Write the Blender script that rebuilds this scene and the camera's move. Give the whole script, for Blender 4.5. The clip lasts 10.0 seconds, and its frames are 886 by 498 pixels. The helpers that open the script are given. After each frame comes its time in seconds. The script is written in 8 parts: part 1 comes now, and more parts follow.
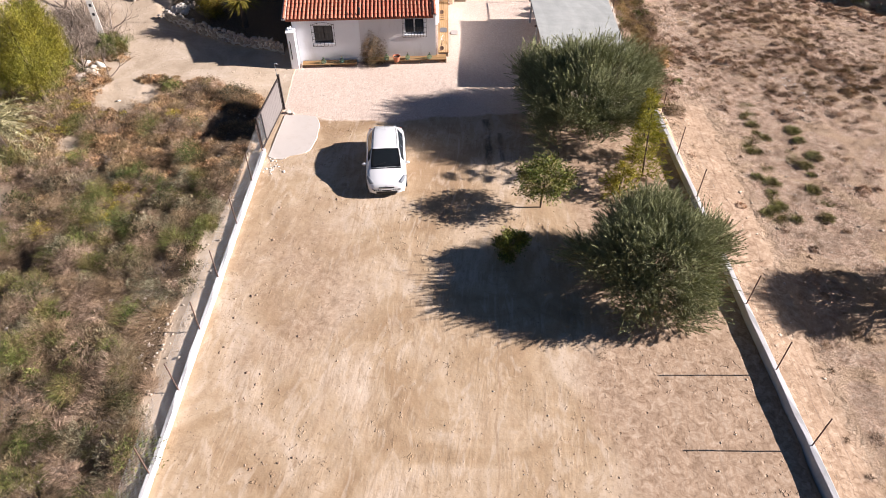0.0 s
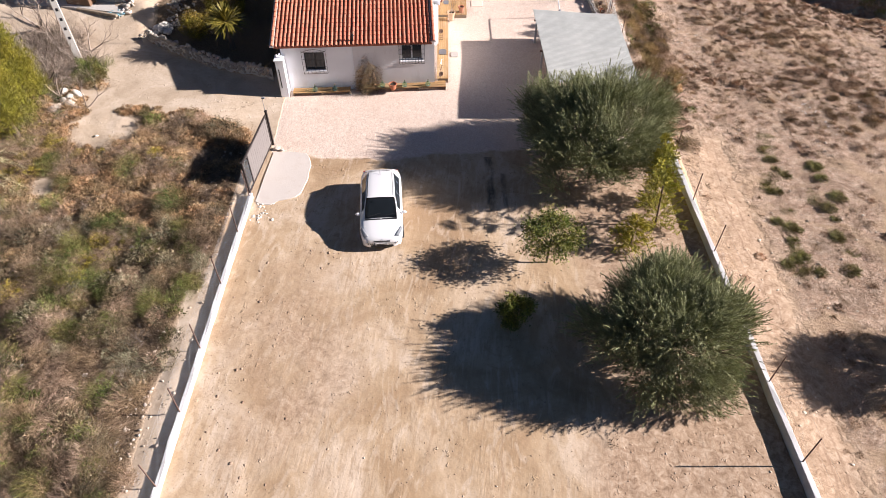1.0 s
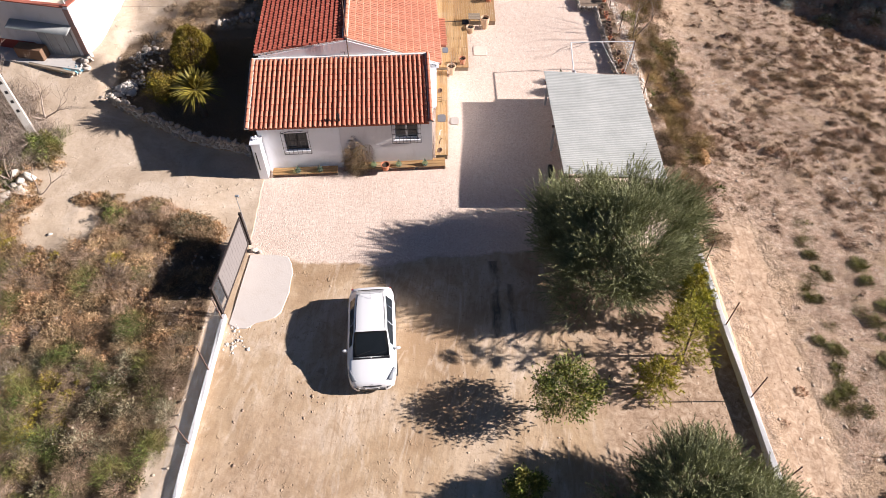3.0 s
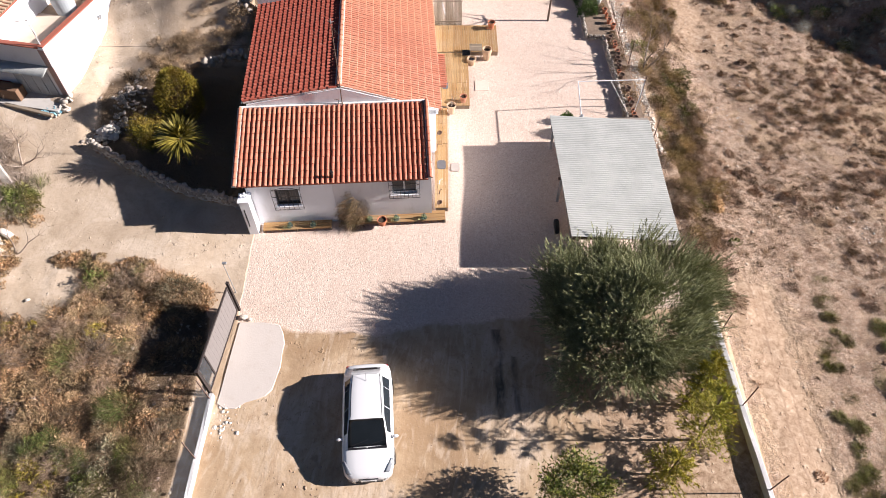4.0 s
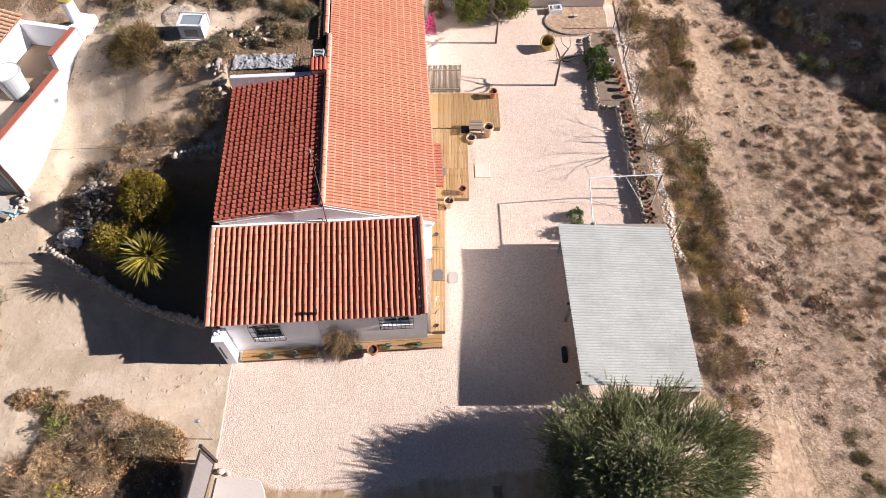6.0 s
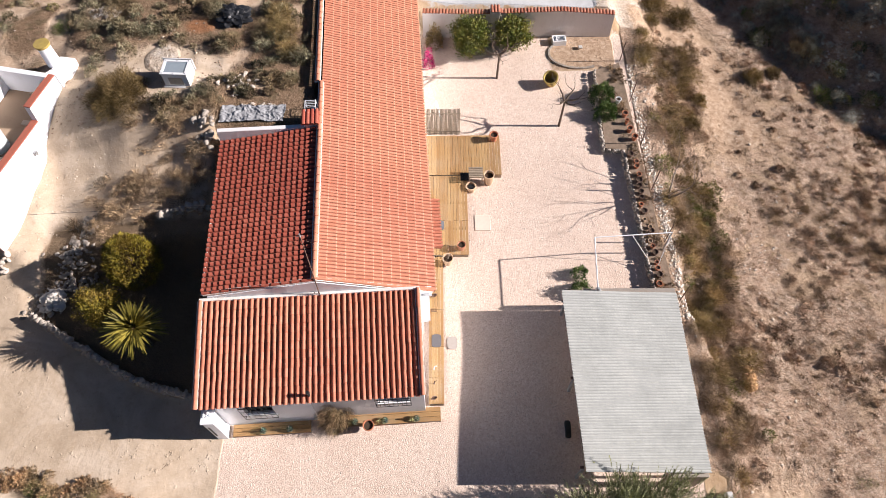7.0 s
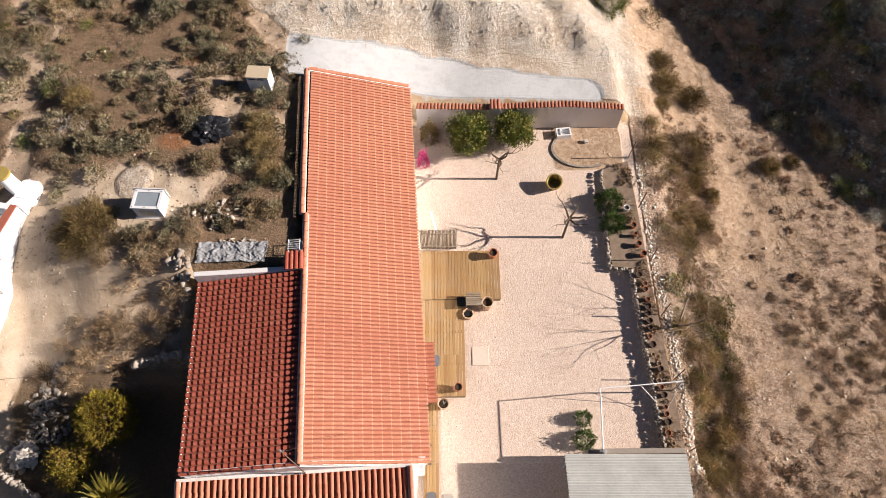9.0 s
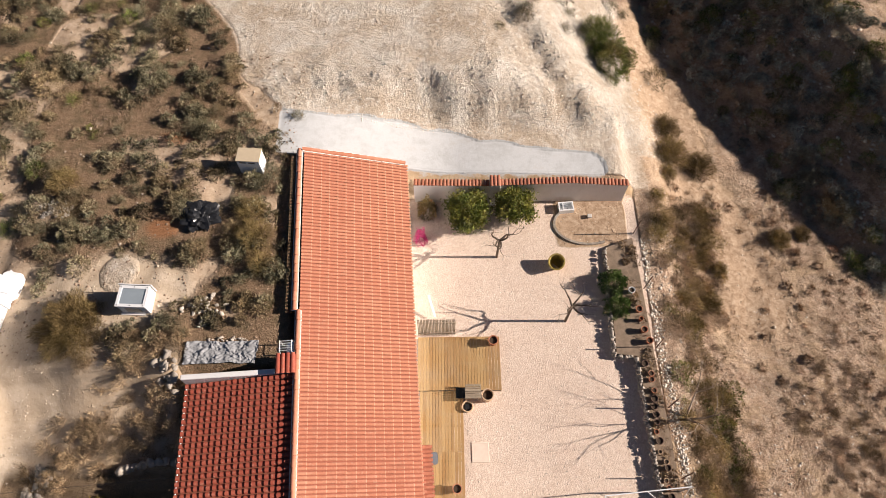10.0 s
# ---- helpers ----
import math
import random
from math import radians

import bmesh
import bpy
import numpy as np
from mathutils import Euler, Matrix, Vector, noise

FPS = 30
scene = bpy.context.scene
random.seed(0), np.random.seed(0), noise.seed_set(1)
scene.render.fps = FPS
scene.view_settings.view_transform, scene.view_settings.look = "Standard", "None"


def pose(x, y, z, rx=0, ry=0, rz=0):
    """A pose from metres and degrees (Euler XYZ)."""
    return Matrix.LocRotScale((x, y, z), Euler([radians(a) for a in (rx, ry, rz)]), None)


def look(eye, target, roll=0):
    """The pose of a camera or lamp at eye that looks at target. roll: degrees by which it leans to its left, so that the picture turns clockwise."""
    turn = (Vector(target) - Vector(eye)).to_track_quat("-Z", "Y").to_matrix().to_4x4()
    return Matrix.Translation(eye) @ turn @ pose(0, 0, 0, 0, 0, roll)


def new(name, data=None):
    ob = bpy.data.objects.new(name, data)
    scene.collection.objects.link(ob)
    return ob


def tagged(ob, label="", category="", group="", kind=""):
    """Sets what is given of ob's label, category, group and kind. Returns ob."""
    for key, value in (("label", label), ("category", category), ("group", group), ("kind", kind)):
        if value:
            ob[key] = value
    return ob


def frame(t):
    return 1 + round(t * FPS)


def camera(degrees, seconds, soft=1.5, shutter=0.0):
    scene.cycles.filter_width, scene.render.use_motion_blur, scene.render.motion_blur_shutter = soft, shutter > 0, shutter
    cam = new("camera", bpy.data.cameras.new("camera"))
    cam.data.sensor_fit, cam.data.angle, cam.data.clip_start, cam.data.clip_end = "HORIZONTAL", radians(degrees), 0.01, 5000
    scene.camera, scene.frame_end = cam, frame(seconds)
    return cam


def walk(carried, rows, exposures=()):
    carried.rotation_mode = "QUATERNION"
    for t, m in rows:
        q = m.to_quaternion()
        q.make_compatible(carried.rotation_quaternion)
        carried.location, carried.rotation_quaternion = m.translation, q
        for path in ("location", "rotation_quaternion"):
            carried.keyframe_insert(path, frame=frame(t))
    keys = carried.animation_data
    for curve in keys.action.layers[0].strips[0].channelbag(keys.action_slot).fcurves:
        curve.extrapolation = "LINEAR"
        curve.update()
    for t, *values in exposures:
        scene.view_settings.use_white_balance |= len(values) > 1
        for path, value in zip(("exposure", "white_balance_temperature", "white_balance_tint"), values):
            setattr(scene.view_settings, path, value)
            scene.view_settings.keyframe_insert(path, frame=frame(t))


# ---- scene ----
cam = camera(66.9, 10.0, soft=0.6)
METRES, EYE, TILT, LEAN, TURN = 39.0, 19.2, -45.0, 0.0, 0.0
ROWS = [
    (0.0, 0.0, 0.0, 0.0, 0.0, 0.0, -0.0),
    (0.5, -0.0, 0.0254, 0.0426, -0.01, -1.04, 0.01),
    (1.0, 0.0005, 0.0503, 0.0852, -0.02, -2.08, 0.01),
    (1.5, 0.0011, 0.0756, 0.1279, -0.06, -3.12, -0.0),
    (2.0, 0.0008, 0.1013, 0.1704, -0.07, -4.13, 0.02),
    (2.5, 0.0008, 0.127, 0.2131, -0.08, -5.15, 0.03),
    (4.0, 0.0005, 0.2043, 0.3442, -0.13, -8.22, 0.13),
    (4.5, 0.0017, 0.2306, 0.3873, -0.12, -9.25, 0.18),
    (5.0, 0.0025, 0.257, 0.4308, -0.15, -10.28, 0.23),
    (5.5, 0.0038, 0.2814, 0.4712, -0.15, -11.3, 0.27),
    (7.0, 0.0076, 0.3593, 0.5997, -0.15, -14.81, 0.42),
    (7.5, 0.0093, 0.3848, 0.6423, -0.14, -15.99, 0.46),
    (8.0, 0.0103, 0.4107, 0.685, -0.2, -17.18, 0.47),
    (8.5, 0.0122, 0.4366, 0.7283, -0.21, -18.08, 0.5),
    (9.0, 0.014, 0.4628, 0.7717, -0.21, -18.52, 0.52),
    (9.5, 0.0154, 0.4897, 0.8151, -0.22, -18.58, 0.56),
    (10.0, 0.0168, 0.5196, 0.8537, -0.24, -18.52, 0.59),
]
walk(cam, [(t, pose(0, 0, EYE, TILT, LEAN, TURN) @ pose(METRES * x, METRES * y, METRES * z, 90 + pitch, roll, yaw)) for t, x, y, z, yaw, pitch, roll in ROWS],
     exposures=[(0.0, 1.05, 6400, 19), (5.5, 0.99, 6400, 18), (8.0, 0.83, 6700, 18), (10.0, 0.67, 7150, 17)])


# ---- world and sun ----
SUN_ELEVATION, SUN_AZIMUTH = 25.8, 0.0   # degrees up; degrees from +x towards +y
world = bpy.data.worlds.new("sky")
scene.world = world
world.use_nodes = True
wt = world.node_tree
sky = wt.nodes.new("ShaderNodeTexSky")
sky.sky_type, sky.sun_disc = "NISHITA", False
sky.ozone_density, sky.dust_density = 6.0, 0.3
sky.sun_elevation, sky.sun_rotation = radians(SUN_ELEVATION), radians(90.0 - SUN_AZIMUTH)
wt.nodes["Background"].inputs[1].default_value = 0.023
wt.links.new(sky.outputs[0], wt.nodes["Background"].inputs[0])
sun_data = bpy.data.lights.new("sun", "SUN")
sun_data.energy, sun_data.angle, sun_data.color = 5.0, radians(0.55), (1.0, 0.955, 0.89)
sun = new("sun", sun_data)
_e, _a = radians(SUN_ELEVATION), radians(SUN_AZIMUTH)
_s = Vector((math.cos(_e) * math.cos(_a), math.cos(_e) * math.sin(_a), math.sin(_e)))
sun.matrix_world = look(_s * 80, (0, 0, 0))


# ---- node helpers ----
class Nodes:
    """A material with short calls for its nodes."""

    def __init__(self, name, rough=0.9, spec=0.3):
        self.mat = bpy.data.materials.new(name)
        self.mat.use_nodes = True
        self.tree = self.mat.node_tree
        self.bsdf = self.tree.nodes["Principled BSDF"]
        self.bsdf.inputs["Roughness"].default_value = rough
        self.bsdf.inputs["Specular IOR Level"].default_value = spec
        self.geo = self.tree.nodes.new("ShaderNodeNewGeometry")
        self.obj = self.tree.nodes.new("ShaderNodeTexCoord").outputs["Object"]
        self.pos = self.geo.outputs["Position"]
        self.island = self.geo.outputs["Random Per Island"]

    def put(self, socket, value):
        if isinstance(value, bpy.types.NodeSocket):
            self.tree.links.new(value, socket)
        elif isinstance(value, tuple) and len(value) == 3 and len(socket.default_value) == 4:
            socket.default_value = (*value, 1)
        else:
            socket.default_value = value

    def noise(self, scale, detail=4.0, rough=0.6, at=None, warp=0.0):
        n = self.tree.nodes.new("ShaderNodeTexNoise")
        self.put(n.inputs["Vector"], self.pos if at is None else at)
        n.inputs["Scale"].default_value, n.inputs["Detail"].default_value = scale, detail
        n.inputs["Roughness"].default_value, n.inputs["Distortion"].default_value = rough, warp
        return n.outputs["Fac"]

    def voronoi(self, scale, out="Distance", at=None):
        n = self.tree.nodes.new("ShaderNodeTexVoronoi")
        self.put(n.inputs["Vector"], self.pos if at is None else at)
        n.inputs["Scale"].default_value = scale
        return n.outputs[out]

    def wave(self, scale, direction="X", distort=0.0, at=None, profile="SIN"):
        n = self.tree.nodes.new("ShaderNodeTexWave")
        self.put(n.inputs["Vector"], self.pos if at is None else at)
        n.bands_direction, n.wave_profile = direction, profile
        n.inputs["Scale"].default_value, n.inputs["Distortion"].default_value = scale, distort
        n.inputs["Detail"].default_value = 3.0
        return n.outputs["Fac"]

    def stretch(self, sx, sy, sz, at=None):
        n = self.tree.nodes.new("ShaderNodeMapping")
        self.put(n.inputs["Vector"], self.pos if at is None else at)
        n.inputs["Scale"].default_value = (sx, sy, sz)
        return n.outputs[0]

    def ramp(self, fac, *stops):
        n = self.tree.nodes.new("ShaderNodeValToRGB")
        self.put(n.inputs[0], fac)
        while len(n.color_ramp.elements) < len(stops):
            n.color_ramp.elements.new(0.5)
        for el, (p, c) in zip(n.color_ramp.elements, stops):
            el.position = p
            el.color = (c, c, c, 1) if isinstance(c, (int, float)) else (*c, 1)
        return n.outputs[0]

    def mix(self, fac, a, b, how="MIX"):
        n = self.tree.nodes.new("ShaderNodeMix")
        n.data_type, n.blend_type = "RGBA", how
        self.put(n.inputs[0], fac), self.put(n.inputs[6], a), self.put(n.inputs[7], b)
        return n.outputs[2]

    def math(self, how, a, b=0.0, c=0.0):
        n = self.tree.nodes.new("ShaderNodeMath")
        n.operation = how
        self.put(n.inputs[0], a), self.put(n.inputs[1], b), self.put(n.inputs[2], c)
        return n.outputs[0]

    def random(self):
        return self.tree.nodes.new("ShaderNodeObjectInfo").outputs["Random"]

    def attribute(self, name):
        n = self.tree.nodes.new("ShaderNodeAttribute")
        n.attribute_name = name
        s = self.tree.nodes.new("ShaderNodeSeparateColor")
        self.tree.links.new(n.outputs["Color"], s.inputs[0])
        return s.outputs[0], s.outputs[1], s.outputs[2]

    def bump(self, height, strength=0.5, distance=0.02):
        n = self.tree.nodes.new("ShaderNodeBump")
        self.put(n.inputs["Height"], height)
        n.inputs["Strength"].default_value, n.inputs["Distance"].default_value = strength, distance
        self.put(self.bsdf.inputs["Normal"], n.outputs[0])

    def done(self, color, rough=None):
        self.put(self.bsdf.inputs["Base Color"], color)
        if rough is not None:
            self.put(self.bsdf.inputs["Roughness"], rough)
        return self.mat


def plain(name, color, rough=0.8, spread=0.12, scale=6.0, metal=0.0, spec=0.3, bump=0.0, grime=None):
    """A painted, plastic or metal surface with light wear at two scales."""
    n = Nodes(name, rough, spec)
    lo = tuple(max(0.0, c * (1 - spread)) for c in color)
    hi = tuple(min(1.0, c * (1 + spread)) for c in color)
    c = n.mix(n.noise(scale), lo, hi)
    c = n.mix(n.ramp(n.noise(scale * 9, 3), (0.35, 0.0), (0.75, 0.35)), c, lo)
    if grime:
        c = n.mix(n.ramp(n.noise(scale * 0.35, 5, 0.7), (0.5, 0.0), (0.75, 0.7)), c, grime)
    if bump:
        n.bump(n.noise(scale * 12, 3), bump, 0.01)
    n.bsdf.inputs["Metallic"].default_value = metal
    return n.done(c)


# ---- mesh helpers ----
def mesh_np(name, verts, faces, material=None, smooth=False):
    """A mesh from arrays: verts (N, 3), faces (M, k)."""
    me = bpy.data.meshes.new(name)
    verts, faces = np.asarray(verts, np.float32), np.asarray(faces, np.int32)
    m, k = faces.shape
    me.vertices.add(len(verts))
    me.vertices.foreach_set("co", verts.ravel())
    me.loops.add(m * k)
    me.loops.foreach_set("vertex_index", faces.ravel())
    me.polygons.add(m)
    me.polygons.foreach_set("loop_start", np.arange(0, m * k, k, dtype=np.int32))
    if smooth:
        me.polygons.foreach_set("use_smooth", np.ones(m, bool))
    me.update(calc_edges=True)
    me.validate()
    if material:
        me.materials.append(material)
    return me


def link(name, data, parent=None, label="", matrix=None):
    ob = new(name, data)
    if parent is not None:
        ob.parent = parent
    if matrix is not None:
        ob.matrix_basis = matrix
    if label:
        ob["label"] = label
    return ob


def part(name, bm, material, parent=None, label="", smooth=False):
    """Links a bmesh as one mesh object."""
    me = bpy.data.meshes.new(name)
    if smooth:
        for f in bm.faces:
            f.smooth = True
    bm.normal_update()
    bm.to_mesh(me)
    bm.free()
    if material:
        me.materials.append(material)
    return link(name, me, parent, label)


def thing(name, matrix, label, category, group="", kind=""):
    ob = new(name)
    ob.empty_display_size = 0.1
    ob.matrix_basis = matrix
    return tagged(ob, label, category, group, kind)


def box(bm, x0, x1, y0, y1, z0, z1, bevel=0.0, m=None):
    made = bmesh.ops.create_cube(bm, size=1.0, matrix=Matrix.LocRotScale(
        ((x0 + x1) / 2, (y0 + y1) / 2, (z0 + z1) / 2), None, (x1 - x0, y1 - y0, z1 - z0)))
    verts = made["verts"]
    if bevel:
        edges = list({e for v in verts for e in v.link_edges})
        verts = bmesh.ops.bevel(bm, geom=edges, offset=bevel, segments=1, affect="EDGES")["verts"]
    if m is not None:
        bmesh.ops.transform(bm, matrix=m, verts=verts)
    return bm


def boxed(*a, **k):
    return box(bmesh.new(), *a, **k)


def rod(bm, a, b, r0, r1=None, seg=8, caps=True):
    """A tapered round bar from a to b."""
    a, b = Vector(a), Vector(b)
    r1 = r0 if r1 is None else r1
    turn = (b - a).to_track_quat("Z", "Y").to_matrix().to_4x4()
    bmesh.ops.create_cone(bm, cap_ends=caps, segments=seg, radius1=r0, radius2=r1, depth=(b - a).length,
                          matrix=Matrix.Translation((a + b) / 2) @ turn)
    return bm


def lathe(bm, profile, seg=20, m=None):
    """A turned shape from (radius, height) pairs."""
    rings = []
    for r, z in profile:
        rings.append([bm.verts.new((r * math.cos(i * math.tau / seg), r * math.sin(i * math.tau / seg), z)) for i in range(seg)])
    for p, q in zip(rings, rings[1:]):
        for i in range(seg):
            bm.faces.new((p[i], p[(i + 1) % seg], q[(i + 1) % seg], q[i]))
    bm.faces.new(rings[0][::-1])
    if m is not None:
        bmesh.ops.transform(bm, matrix=m, verts=[v for r in rings for v in r])
    return bm


def prism(bm, outline, z0, z1):
    """An upright block on a plan outline, given anticlockwise."""
    lo = [bm.verts.new((x, y, z0)) for x, y in outline]
    hi = [bm.verts.new((x, y, z1)) for x, y in outline]
    bm.faces.new(lo[::-1]), bm.faces.new(hi)
    n = len(outline)
    for i in range(n):
        bm.faces.new((lo[i], lo[(i + 1) % n], hi[(i + 1) % n], hi[i]))
    return bm


def step(a, b, v):
    t = np.clip((np.asarray(v, float) - a) / (b - a), 0, 1)
    return t * t * (3 - 2 * t)


def ramp01(a, b, v):
    return np.clip((np.asarray(v, float) - a) / (b - a), 0, 1)


def wobble(x, y, scale, seed):
    """Smooth uneven values of about -1 to 1 over the plan."""
    rng = np.random.default_rng(seed)
    out = 0
    for k in range(7):
        a = rng.uniform(0, math.tau)
        f = scale * (0.6 + 0.35 * k)
        out = out + np.sin((x * math.cos(a) + y * math.sin(a)) * f + rng.uniform(0, 9) + 1.7 * np.sin((y * math.cos(a) - x * math.sin(a)) * f * 0.7)) / (1 + 0.35 * k)
    return out / 2.6


# ---- the lie of the land ----
def rock_line(x):
    """The y of the rubble wall in front of the planted bed, by x."""
    return np.interp(x, (-18.5, -16.6, -14.84, -13.3, -11.9, -10.5, -9.0), (38.9, 38.0, 36.98, 36.08, 35.28, 34.78, 34.45))


def scrub_edge(x):
    """The y at which the overgrown plot ends towards the lane, by x."""
    return np.interp(x, (-17.3, -15.0, -12.7, -10.3, -8.9), (31.95, 31.7, 31.3, 30.35, 29.45))


def up_hill(x, y):
    """Metres past the foot of the shaded hillside, across its slope."""
    return (x - 18.9) * 0.79 + (y - 54.7) * 0.61 - 0.17 * np.clip(y - 55.5, 0, 12) - 0.5 * np.clip(50.0 - y, 0, 12)


def land(x, y, rough=True):
    x, y = np.asarray(x, float), np.asarray(y, float)
    z = 0.36 * step(29.5, 38.5, y) + 0.12 * step(46, 54, y)
    # scrub and road to the left
    left = step(-8.95, -9.25, x)
    by_gate = step(28.8, 29.6, y) * step(34.3, 33.6, y)
    left = left * (1 - by_gate) + step(-8.3, -11.8, x) * by_gate
    zl = 0.02 + 0.30 * step(24, 31, y) + 0.12 * wobble(x, y, 0.5, 3) * step(31.5, 28, y)
    inside = step(-0.1, 0.15, y - rock_line(x)) * step(-17.2, -16.3, x)
    zl = zl + (0.72 - 0.3) * inside
    d = ramp01(5.5, -3.5, x + 14.65 - 0.78 * (np.minimum(y, 44.0) - 43.6) + 1.6 * step(44.5, 47, y))
    near = np.interp(y + 0.5 * step(-11.0, -12.5, x), (40.2, 40.9, 42.7, 44.6, 45.4), (0.0, 0.38, 0.62, 0.82, 1.0))
    rise = near * (1 - d) + ramp01(41.6, 50.0, y) * d
    zl = zl + 0.9 * step(35.5, 40.6, y) * step(-15.2, -17.2, x) * (1 - rise) * (1 - inside) + (4.3 - 0.75) * rise
    beside = step(-9.35, -8.95, x) * step(45.15, 45.0, y)
    zl = zl * (1 - beside) + 0.35 * beside
    z = z * (1 - left) + zl * left
    # upper ground behind the low wing and behind the house
    back_wall = -4.69 - 0.0558 * (y - 45)
    shelf = step(44.95, 45.1, y) * step(-0.1, -0.32, x - back_wall) * (1 - d)
    z = z * (1 - shelf) + np.maximum(z, 4.2) * shelf
    strip = 4.1 - 1.85 * step(-6.5, 1.5, x) - 0.3 * step(2, 9, x)
    top = 4.25 * (1 - step(2, 15, x)) - 0.6 * step(2, 15, x)
    bank_y = 57.1 + 0.5 * wobble(x, y * 0, 0.9, 5)
    ridge = (x - 5.2) * 0.894 + (y - 63.5) * 0.447 + 0.25 * wobble(x, y, 1.6, 13)
    on_bank = step(57.2, 58.4, y) * step(10.5, 9.0, x + 0.3 * (y - 57))
    rubble = 0.09 * wobble(x, y, 2.4, 8) + 0.12 * np.abs(wobble(x, y, 5.0, 9)) + 0.08 * wobble(x, y, 9.0, 12)
    back = strip + (top - strip) * step(0, 2.2, y - bank_y) + rubble * on_bank * (0.35 + 0.65 * step(61.5, 59.5, y))
    back = back + (0.6 * np.exp(-(ridge / np.where(ridge > 0, 1.3, 0.8)) ** 2) - 0.16 * np.exp(-((ridge + 1.2) / 0.3) ** 2) - 0.1 * np.exp(-((ridge + 2.2) / 0.3) ** 2)) * step(57.0, 58.6, y) * step(66, 63, y)
    past = step(54.55, 54.75, y) * step(10.2, 8.9, x)
    past = np.maximum(past, step(57, 59, y) * step(12, 9, x))
    z = z * (1 - past) + back * past
    # lower field on the right
    zr = -0.72 - 0.45 * step(11.2, 16, x) - 0.42 * step(30, 44, y) + 0.75 * step(50, 60, y) - 0.5 * step(19, 28, x) * step(35, 45, y)
    edge = 11.15 - 0.75 * step(36, 39, y)
    wide = 0.4 + 2.2 * step(38, 44, y)
    out = ramp01(0, 1, (x - edge) / wide)
    out = out * out * (3 - 2 * out)
    z = z * (1 - out) + zr * out
    # the shaded hillside past the gully
    d = up_hill(x, y) + 0.4 * wobble(x, y, 0.3, 11)
    hill = 0.60 * np.clip(d, 0, 3.2) + 0.80 * np.clip(d - 3.2, 0, 2.7)
    z = z + hill * step(11.5, 14.5, x)
    if rough:
        yard = step(-8.8, -8.5, x) * step(11.1, 10.9, x) * step(54.5, 54.2, y)
        wild = 1 - yard
        flat = step(31.0, 32.0, y) * step(40.5, 39, y) * step(-8.5, -9.5, x)
        z = z + 0.015 * wobble(x, y, 2.6, 21) * yard * step(29, 28, y)
        z = z + (0.07 * wobble(x, y, 1.4, 22) + 0.05 * wobble(x, y, 4.2, 23)) * wild * (1 - flat) * step(-8.7, -9.6, np.where(x > 0, -x + 1.5, x))
    return z


def ground_z(x, y):
    return float(land(x, y))


